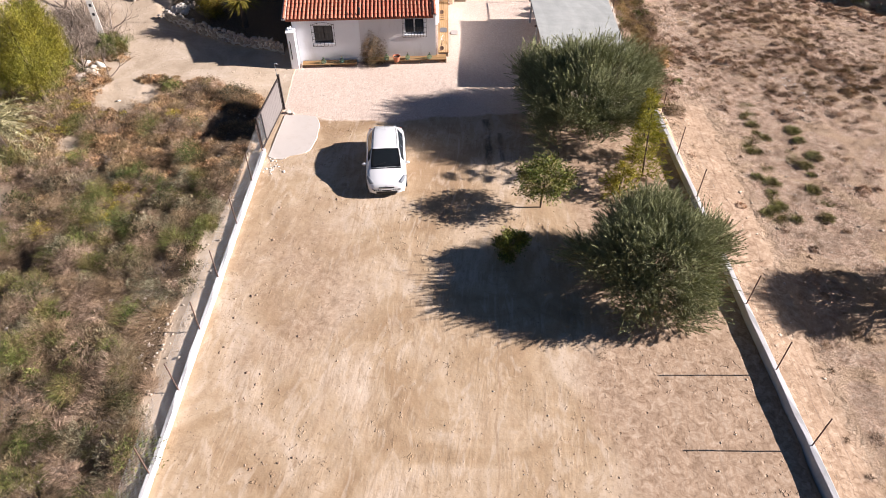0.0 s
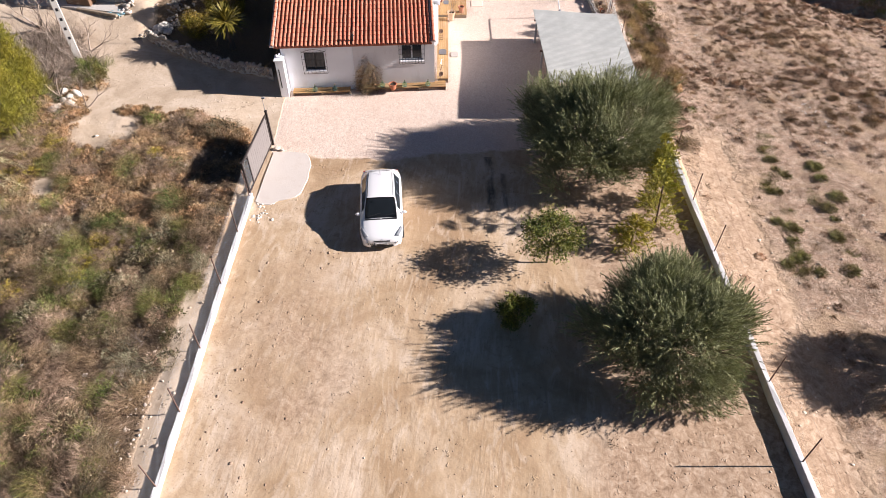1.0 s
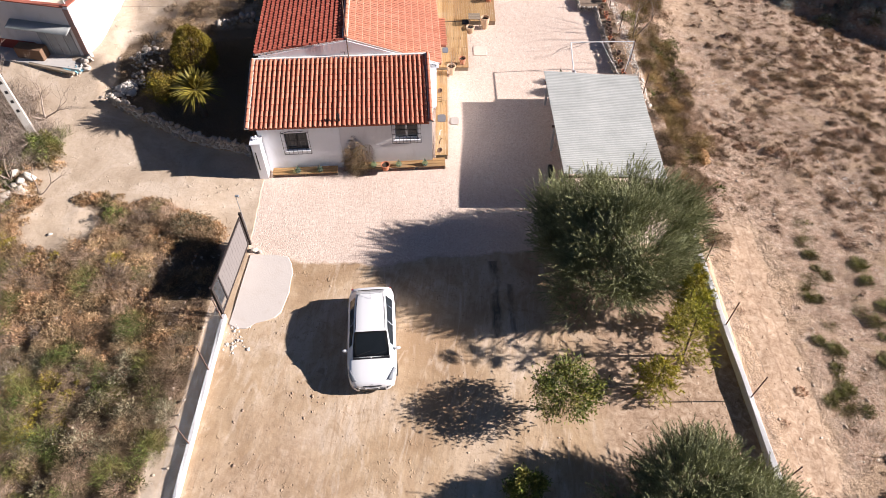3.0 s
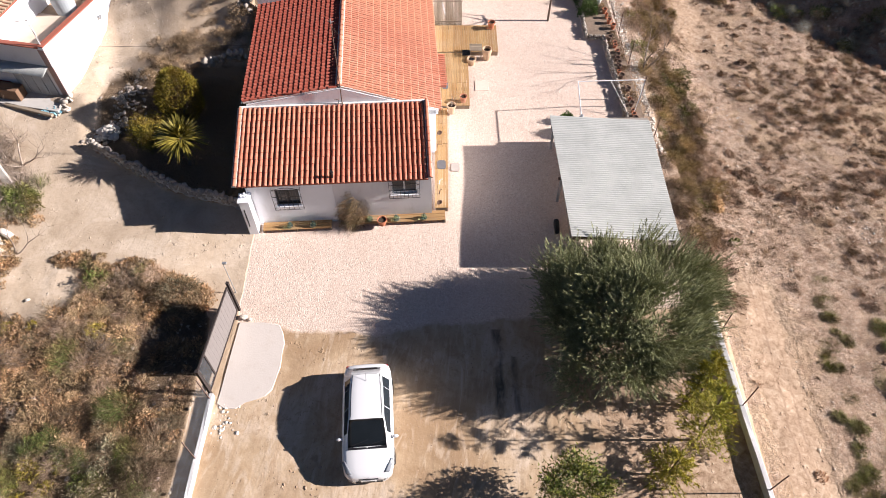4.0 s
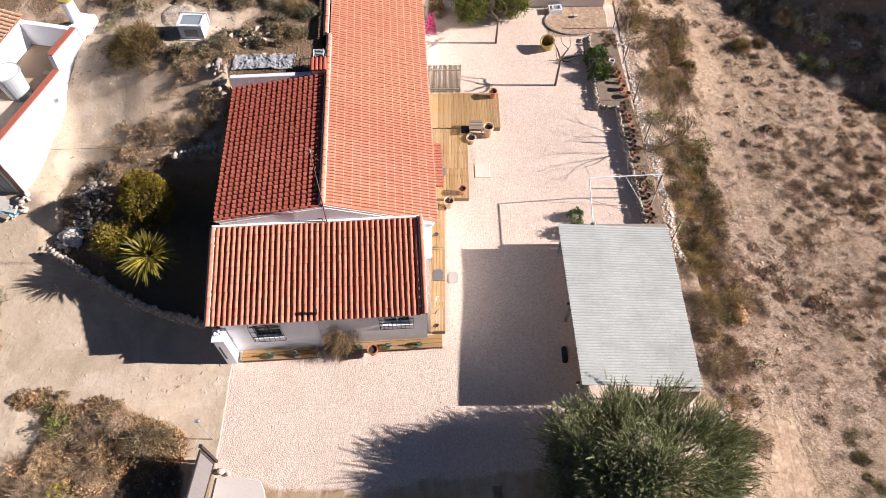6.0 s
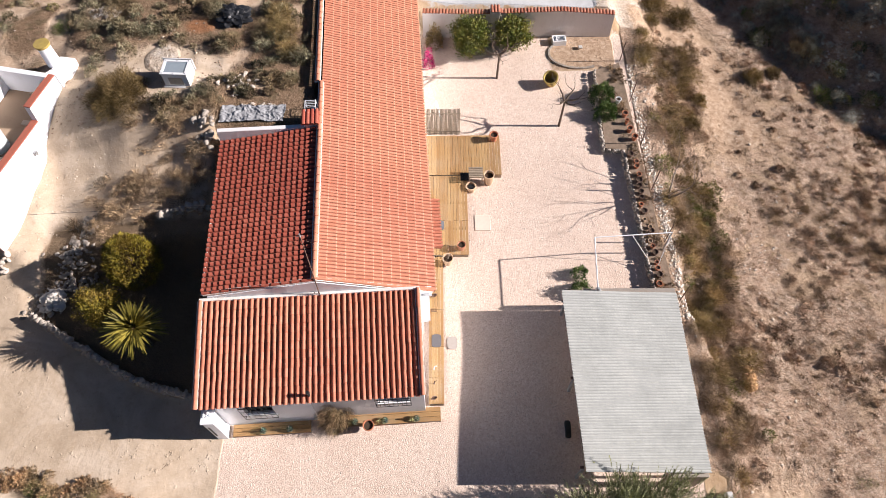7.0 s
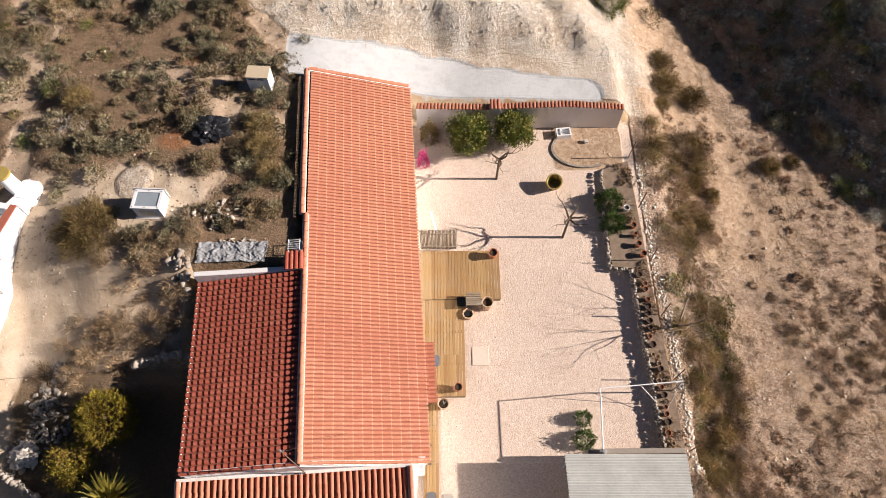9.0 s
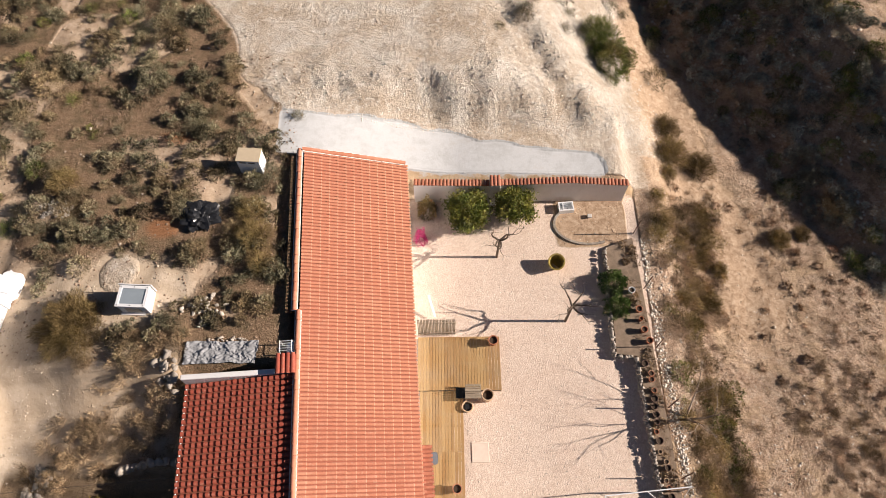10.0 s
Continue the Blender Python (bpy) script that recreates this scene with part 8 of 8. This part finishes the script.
# ---- car ----
def build_car(x, y, z, turn):
    """A white five-door hatchback; nose along -y."""
    M_PAINT = Nodes("white_car_paint", 0.22, 0.6)
    M_PAINT.bsdf.inputs["Coat Weight"].default_value = 0.6
    paint = M_PAINT.done(M_PAINT.mix(M_PAINT.noise(0.8), (0.80, 0.80, 0.80), (0.74, 0.74, 0.735)))
    black = plain("black_trim", (0.018, 0.018, 0.02), 0.5, 0.2, 9)
    rubber = plain("tyre_rubber", (0.02, 0.02, 0.02), 0.85, 0.2, 9)
    lens = glass_material("headlight_lens", (0.20, 0.215, 0.23), 0.12)
    red = plain("tail_light", (0.35, 0.02, 0.02), 0.2, 0.1, 5, spec=0.5)
    car = thing("car", pose(x, y, z, 0, 0, turn), "white five-door hatchback parked on the sandy yard", "car")

    def loft(stations, ring, close=True):
        bm = bmesh.new()
        rows = [[bm.verts.new(p) for p in ring(s)] for s in stations]
        for a, b in zip(rows, rows[1:]):
            for i in range(len(a) - 1):
                bm.faces.new((a[i], b[i], b[i + 1], a[i + 1]))
        if close:
            bm.faces.new(rows[0]), bm.faces.new(rows[-1][::-1])
        bmesh.ops.recalc_face_normals(bm, faces=bm.faces)
        return bm

    L = 4.25
    prof = [(0.0, 0.52, 0.62), (0.06, 0.66, 0.72), (0.2, 0.80, 0.79), (0.5, 0.865, 0.86), (0.95, 0.885, 0.97), (1.6, 0.89, 0.98), (2.6, 0.89, 1.0), (3.4, 0.885, 1.02), (3.9, 0.85, 1.02), (4.15, 0.78, 0.98), (4.25, 0.66, 0.85)]

    def at(s):
        return [np.interp(s, [p[0] for p in prof], [p[k] for p in prof]) for k in (1, 2)]

    def body_ring(s):
        w, top = at(s)
        low = 0.20 + 0.10 * (s < 0.15) + 0.12 * (s > 4.1)
        half = [(0.0, top + 0.03), (0.45 * w, top + 0.022), (0.78 * w, top - 0.005), (0.93 * w, top - 0.06), (w, top - 0.18), (w * 1.0, 0.55), (w * 0.985, 0.38), (w * 0.95, low)]
        return [(-a, s - L / 2, b) for a, b in half[::-1]] + [(a, s - L / 2, b) for a, b in half[1:]]

    st = sorted(set([0, 0.03, 0.06, 0.12, 0.2, 0.35, 0.5, 0.72, 0.95, 1.3, 1.6, 2.1, 2.6, 3.0, 3.4, 3.7, 3.9, 4.05, 4.15, 4.21, 4.25]))
    part("body", loft(st, body_ring), paint, car, smooth=True)
    roofp = [(0.98, 0.70, 0.99), (1.35, 0.69, 1.20), (1.72, 0.645, 1.38), (1.95, 0.605, 1.445), (2.4, 0.60, 1.475), (3.0, 0.585, 1.46), (3.5, 0.545, 1.415), (3.68, 0.53, 1.37), (3.9, 0.57, 1.18), (4.08, 0.61, 0.98)]

    def cab(s):
        return [np.interp(s, [p[0] for p in roofp], [p[k] for p in roofp]) for k in (1, 2)]

    def cab_ring(s):
        w, top = cab(s)
        belt = 0.95
        bw = 0.80 if 1.2 < s < 3.9 else 0.76
        wt = w * 0.98
        f = max(0.0, top - belt)
        half = [(0.0, top), (0.5 * wt, top - 0.006), (0.85 * wt, top - 0.02), (wt, top - min(0.05, f * 0.4)), (bw * 0.5 + wt * 0.5, belt + f * 0.45), (bw, belt)]
        return [(-a, s - L / 2, b) for a, b in half[::-1]] + [(a, s - L / 2, b) for a, b in half[1:]]

    part("cabin", loft([0.98, 1.15, 1.35, 1.55, 1.72, 1.85, 1.95, 2.15, 2.4, 2.7, 3.0, 3.3, 3.5, 3.6, 3.68, 3.8, 3.9, 4.08], cab_ring), paint, car, smooth=True)

    def patch(s0, s1, u0, u1, rise, n=8, m=8):
        bm = bmesh.new()
        rows = []
        for i in range(n + 1):
            s = s0 + (s1 - s0) * i / n
            w, top = cab(s)
            k0, k1 = u0 * w, u1 * w
            rows.append([bm.verts.new((k0 + (k1 - k0) * j / m, s - L / 2, top + rise - 0.012 * abs(-1 + 2 * j / m) ** 2)) for j in range(m + 1)])
        for a, b in zip(rows, rows[1:]):
            for j in range(m):
                bm.faces.new((a[j], a[j + 1], b[j + 1], b[j]))
        bmesh.ops.solidify(bm, geom=bm.faces[:], thickness=0.006)
        return bm

    part("windscreen", patch(1.02, 1.86, -0.93, 0.93, 0.014), M_GLASS, car, smooth=True)
    part("rear_window", patch(3.72, 4.0, -0.86, 0.86, 0.016), M_GLASS, car, smooth=True)
    part("spoiler", patch(3.58, 3.80, -0.96, 0.96, 0.035, 3), paint, car)
    part("roof_seam", patch(1.96, 3.58, -0.90, -0.865, 0.004, 8, 1), black, car)
    part("roof_seam", patch(1.96, 3.58, 0.865, 0.90, 0.004, 8, 1), black, car)
    for sg in (1, -1):
        for s0, s1 in ((1.46, 2.315), (2.345, 3.065), (3.085, 3.5)):
            bm = bmesh.new()
            rows = []
            for i in range(7):
                s = s0 + (s1 - s0) * i / 6
                w, top = cab(s)
                bw, wt, f = 0.80, w * 0.98, max(0.0, top - 0.95)
                lo = (bw * 0.9 + (bw * 0.5 + wt * 0.5) * 0.1 + 0.006, 0.95 + f * 0.10)
                md = (bw * 0.5 + wt * 0.5 + 0.006, 0.95 + f * 0.45)
                hi_z = min(top - 0.07, 0.95 + f * 0.86)
                hi = (md[0] + (wt - md[0]) * 0.8 + 0.004, max(hi_z, md[1] + 0.005))
                rows.append([bm.verts.new((sg * a, s - L / 2, b)) for a, b in (lo, md, hi)])
            for a, b in zip(rows, rows[1:]):
                for j in range(2):
                    bm.faces.new((a[j], a[j + 1], b[j + 1], b[j]))
            bmesh.ops.recalc_face_normals(bm, faces=bm.faces)
            part("side_window", bm, M_GLASS, car, smooth=True)
        mr = bmesh.new()
        bmesh.ops.create_icosphere(mr, subdivisions=3, radius=1.0, matrix=Matrix.Translation((sg * 0.95, 1.34 - L / 2, 0.98)) @ Matrix.Diagonal((0.11, 0.06, 0.075, 1)))
        part("mirror", mr, paint, car, smooth=True)
        hl = bmesh.new()
        rows = []
        for i in range(7):
            f = i / 6
            s = 0.16 + 0.46 * f
            w, top = at(s)
            us = [min(0.985, 0.68 + 0.20 * f + k * (0.22 - 0.13 * f)) for k in (0, 0.35, 0.7, 1)]
            rows.append([hl.verts.new((sg * (w * u + 0.008), s - L / 2, top + 0.012 + np.interp(u, (0, 0.45, 0.78, 0.93, 1.0), (0.03, 0.022, -0.005, -0.06, -0.18)))) for u in us])
        for a, b in zip(rows, rows[1:]):
            for j in range(3):
                hl.faces.new((a[j], a[j + 1], b[j + 1], b[j]))
        bmesh.ops.recalc_face_normals(hl, faces=hl.faces)
        bmesh.ops.solidify(hl, geom=hl.faces[:], thickness=-0.012)
        part("headlight", hl, lens, car, "clear headlight lens", True)
        part("tail_light", boxed(sg * 0.68 - 0.08, sg * 0.68 + 0.08, L / 2 - 0.2, L / 2 - 0.06, 0.78, 0.93, 0.02), red, car)
        for s in (0.86, 3.5):
            wheel = part("wheel", lathe(bmesh.new(), [(0.20, -0.09), (0.27, -0.1), (0.315, -0.07), (0.315, 0.07), (0.27, 0.1), (0.20, 0.09), (0.2, -0.09)], 26), rubber, car, "black tyre")
            wheel.matrix_basis = pose(sg * 0.80, s - L / 2, 0.315, 0, 90, 0)
            rim = part("rim", lathe(bmesh.new(), [(0.02, 0.06), (0.19, 0.05), (0.205, 0.085), (0.205, -0.05)], 20), M_STEEL, wheel)
            rim.matrix_basis = pose(0, 0, 0, 0, 0 if sg > 0 else 180, 0)
    gr = bmesh.new()
    box(gr, -0.33, 0.33, -L / 2 - 0.012, -L / 2 + 0.09, 0.60, 0.66, 0.012)
    part("grille", gr, black, car)
    part("bumper_intake", boxed(-0.46, 0.46, -L / 2 - 0.014, -L / 2 + 0.1, 0.30, 0.42, 0.015), black, car)
    part("number_plate", boxed(-0.26, 0.26, -L / 2 - 0.03, -L / 2 - 0.012, 0.435, 0.545, 0.004), plain("plate_white", (0.75, 0.75, 0.73), 0.4, 0.05, 9), car)
    part("plate_bar", boxed(-0.20, 0.20, -L / 2 - 0.034, -L / 2 - 0.031, 0.465, 0.515), black, car)
    em = lathe(bmesh.new(), [(0.01, 0), (0.05, 0), (0.055, 0.008), (0.045, 0.014)], 14, pose(0, -L / 2 + 0.02, 0.67, 70, 0, 0))
    part("emblem", em, M_STEEL, car)
    wp = bmesh.new()
    for a, b in (((-0.52, 1.06), (0.02, 1.20)), ((0.1, 1.06), (0.58, 1.17))):
        za, zb = cab(a[1])[1] + 0.03, cab(b[1])[1] + 0.025
        rod(wp, (a[0], a[1] - L / 2, za), (b[0], b[1] - L / 2, zb), 0.009, seg=5)
    part("wiper", wp, black, car)
    part("cowl", boxed(-0.66, 0.66, 0.93 - L / 2, 1.03 - L / 2, 0.985, 1.0, 0.006), black, car)
    part("antenna", rod(bmesh.new(), (0.0, 3.3 - L / 2, 1.44), (0.0, 3.5 - L / 2, 1.62), 0.008, 0.004, 6), black, car)
    part("steering_wheel", lathe(bmesh.new(), [(0.17, 0), (0.185, 0.015), (0.17, 0.03), (0.155, 0.015), (0.17, 0.0)], 18, pose(0.36, 1.62 - L / 2, 1.02, -60, 0, 0)), black, car)
    return car


build_car(-2.58, 24.42, 0.0, 4.0).scale = (1.0, 0.975, 0.94)


# ---- neighbour's house ----
NB = pose(-17.98, 40.57, 0, 0, 0, -11.6)
nb = thing("neighbour_house", NB, "white flat-roofed house with red parapet copings", "house")
M_NB_FLOOR = wash_material("roof_terrace", (0.40, 0.29, 0.20), (0.27, 0.18, 0.12), 0.7)
M_NB_CREAM = wash_material("cream_terrace", (0.60, 0.50, 0.40), (0.44, 0.34, 0.25), 0.6)
M_COPING = plain("red_coping", (0.38, 0.12, 0.08), 0.85, 0.2, 6)


def profile_wall(name, profile, x0, x1, z0, material, label=""):
    """A wall along y whose top follows (y, z) pairs."""
    bm = bmesh.new()
    side = [[bm.verts.new((x, y, z)) for y, z in ((profile[0][0], z0), (profile[-1][0], z0), *profile[::-1])] for x in (x0, x1)]
    bm.faces.new(side[0]), bm.faces.new(side[1][::-1])
    m = len(side[0])
    for i in range(m):
        bm.faces.new((side[0][i], side[1][i], side[1][(i + 1) % m], side[0][(i + 1) % m]))
    bmesh.ops.recalc_face_normals(bm, faces=bm.faces)
    bmesh.ops.triangulate(bm, faces=[f for f in bm.faces if len(f.verts) > 4])
    return part(name, bm, material, nb, label)


TOPS = [(0.0, 4.25), (4.0, 3.95), (5.2, 3.88), (5.3, 4.62), (7.3, 4.5)]
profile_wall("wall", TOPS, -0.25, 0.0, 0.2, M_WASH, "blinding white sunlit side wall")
for (ya, za), (yb, zb) in zip(TOPS, TOPS[1:]):
    if yb - ya > 0.5:
        bm = boxed(-0.28, 0.03, 0, yb - ya + 0.02, 0.002, 0.06, 0.008, Matrix.Translation((0, ya - 0.01, za)) @ pose(0, 0, 0, math.degrees(math.atan2(zb - za, yb - ya)), 0, 0))
        part("coping", bm, M_COPING, nb, "red parapet coping")
profile_wall("wall", [(7.3, 4.5), (8.3, 4.1), (9.6, 3.9)], -0.5, 0.1, 1.5, M_WASH)
part("wall", boxed(-9.0, -0.25, 0.0, 0.25, 0.2, 4.15, 0.01), M_WASH_OLD_AND_SHADE, nb, "front wall of duller, blotchy render")
part("coping", boxed(-9.0, -0.282, -0.02, 0.27, 4.152, 4.21, 0.01), M_COPING, nb, "red parapet coping")
part("roof_terrace", boxed(-2.65, -0.25, 3.4, 7.05, 3.2, 3.40), M_NB_FLOOR, nb, "brown weathered roof terrace")
part("roof_terrace", boxed(-2.65, -0.25, 0.25, 3.398, 3.2, 3.47), M_NB_CREAM, nb, "cream-coloured screed of the roof terrace")
part("upper_room", boxed(-7.0, -2.65, 0.27, 7.3, 3.2, 4.75, 0.02), M_WASH, nb, "white upper room on the roof")
tiled_roof(nb, "roof", (-2.55, 0.1, 4.82), (0, 1, 0), Vector((-4.3, 0, 0.75)), 7.3, 4.4, 0.23, 0.4, 0.07, M_TERRA_PALE, "pale ochre tiled roof of the upper room", 0, 60, 8)
part("back_wall", boxed(-2.65, -0.25, 7.05, 7.3, 3.2, 4.6, 0.01), M_WASH, nb, "tall white wall closing the roof terrace")
part("step_block", boxed(-1.05, -0.7, 5.2, 5.45, 3.41, 3.5, 0.02), M_NB_CREAM, nb)
part("buttress", boxed(-0.6, 0.28, 7.6, 8.7, 1.8, 4.35, 0.16), M_WASH, nb, "rounded white buttress")
chn = part("chimney", rod(bmesh.new(), (-0.53, 8.15, 4.3), (-0.53, 8.15, 5.35), 0.30, 0.27, 18), M_WASH, nb)
part("chimney_cap", rod(bmesh.new(), (-0.53, 8.15, 5.35), (-0.53, 8.15, 5.46), 0.33, 0.33, 18), M_YELLOW_POT, chn, "ochre chimney cap")
gw = bmesh.new()
for k in range(8):
    rod(gw, (0.11, 5.35 + k * 0.15, 2.25), (0.11, 5.35 + k * 0.15, 3.1), 0.014, seg=6)
for k in range(5):
    z = 2.25 + k * 0.2125
    rod(gw, (0.11, 5.31, z), (0.11, 6.44, z), 0.014, seg=6)
wn = part("window", boxed(0.002, 0.016, 5.42, 6.32, 2.32, 3.02), M_GLASS, nb)
part("grille", gw, M_BLACK, wn, "black iron window grille")
part("wall_lamp", rod(boxed(0.0, 0.10, 4.02, 4.14, 3.1, 3.22, 0.01), (0.10, 4.08, 3.05), (0.2, 4.08, 3.3), 0.06, 0.04, 10), M_STEEL, nb, "grey outdoor wall lamp")
# front: band, doors, awning
part("plinth_band", boxed(-7.0, -2.9, -0.012, -0.002, 1.2, 1.9), M_PLASTER_RED, nb, "red-painted plinth")
part("corner_pier", boxed(-0.32, -0.02, -0.03, -0.002, 0.3, 4.1), plain("pinkish_pier", (0.42, 0.28, 0.24), 0.9, 0.2, 4), nb)
M_DOOR = plain("grey_door", (0.38, 0.40, 0.41), 0.7, 0.25, 5, grime=(0.25, 0.22, 0.2))
for k in range(4):
    part("door_leaf", boxed(-0.98 - 0.5 * k, -0.52 - 0.5 * k, -0.03 - 0.012 * (k % 2), -0.004, 1.32, 3.0, 0.005), M_DOOR, nb)
nx = 60
verts, faces = [], []
for i in range(nx + 1):
    x = -0.25 - 3.4 * i / nx
    dz = 0.02 * math.sin(i / nx * 34 * math.tau)
    verts += [(x, -0.01, 3.2 + dz), (x, -0.6, 3.02 + dz)]
for i in range(nx):
    faces.append((2 * i, 2 * i + 1, 2 * i + 3, 2 * i + 2))
awn = link("awning", mesh_np("awning", verts, faces, M_SHEET), nb, "corrugated grey awning sheet")
so = awn.modifiers.new("thick", "SOLIDIFY")
so.thickness = 0.012
part("apron", boxed(-7.0, -0.1, -1.0, 0.0, 0.2, 1.36, 0.01), M_CONCRETE, nb, "concrete step in front")
lb = tagged(part("timber_beam", boxed(-1.35, 1.35, -0.09, 0.09, 0, 0.14, 0.02), M_DECK_OLD), "weathered timber beam lying along the neighbour's step", "beam")
lb.matrix_basis = NB @ pose(-1.6, -1.12, 1.22, 0, 0, -6)
cb = tagged(part("wooden_chest", boxed(-0.75, 0.75, -0.3, 0.3, 0, 0.6, 0.02), plain("brown_chest", (0.20, 0.12, 0.075), 0.85, 0.2, 5)), "brown wooden chest against the neighbour's front", "chest")
cb.matrix_basis = NB @ pose(-2.95, -0.42, 1.36)
tk = thing("water_tank", NB @ pose(-1.42, 3.9, 3.40), "grey round water tank on the roof terrace", "tank")
part("tank", lathe(bmesh.new(), [(0.48, 0), (0.58, 1.22), (0.62, 1.24), (0.62, 1.32), (0.56, 1.32)], 26), plain("grey_tank", (0.42, 0.45, 0.46), 0.5, 0.08, 4), tk, smooth=False)
part("lid", rod(bmesh.new(), (0, 0, 1.27), (0, 0, 1.34), 0.59, 0.54, 26), M_WHITE_PLASTIC, tk)
ah = thing("roof_aerial", NB @ pose(-0.1, 0.05, 3.3), "rusty pole with cables fixed to the parapet corner", "aerial")
part("pole", rod(bmesh.new(), (0.12, -0.1, -0.1), (-0.3, 0.35, 2.1), 0.028), M_WASH_OLD_AND_SHADE, ah)
part("arm", rod(bmesh.new(), (-0.3, 0.35, 2.05), (-0.9, 0.2, 2.0), 0.015), M_RUST, ah)
part("stay", rod(bmesh.new(), (-0.29, 0.33, 1.95), (0.02, 0.05, 0.95), 0.008, seg=5), M_RUST, ah)
rng_p = random.Random(12)
bits = bmesh.new()
for k in range(16):
    px, py = -18.75 + rng_p.gauss(0, 0.3), 39.65 + rng_p.gauss(0, 0.16)
    box(bits, -0.09, 0.09, -0.06, 0.06, -0.012, 0.012, 0, Matrix.Translation((px, py, ground_z(px, py) + 0.14)) @ pose(0, 0, 0, rng_p.uniform(-40, 40), rng_p.uniform(-40, 40), rng_p.uniform(0, 360)))
tagged(part("plastic_scraps", bits, plain("blue_plastic", (0.20, 0.42, 0.50), 0.4, 0.3, 6, spec=0.5)), "scraps of pale blue plastic on the rubble heap", "litter", kind="stuff")

cable = bmesh.new()
rod(cable, (-17.1, 40.56, 4.3), (-8.55, 41.3, 3.85), 0.006, seg=5)
tagged(part("cable", cable, M_BLACK), "thin black cable strung across the lane to the eave", "cable")

# ---- concrete utility pole ----
up = thing("utility_pole", pose(-19.42, 35.6, ground_z(-19.4, 35.6) - 0.2, 0, 0, 20), "tapered grey concrete utility pole with square holes", "pole")
bm = bmesh.new()
v = [bm.verts.new(p) for p in ((-0.16, -0.11, 0), (0.16, -0.11, 0), (0.16, 0.11, 0), (-0.16, 0.11, 0), (-0.12, -0.08, 9), (0.12, -0.08, 9), (0.12, 0.08, 9), (-0.12, 0.08, 9))]
for f in ((0, 3, 2, 1), (4, 5, 6, 7), (0, 1, 5, 4), (1, 2, 6, 5), (2, 3, 7, 6), (3, 0, 4, 7)):
    bm.faces.new([v[i] for i in f])
part("shaft", bm, M_CONCRETE, up)
# the shaft is solid: black blocks, barely proud, paint in the holes' shade
for k in range(13):
    z = 1.9 + k * 0.52
    y = 0.11 - 0.03 * z / 9
    part("hole", boxed(-0.065, 0.065, -y - 0.003, y + 0.003, z, z + 0.16), M_BLACK, up)
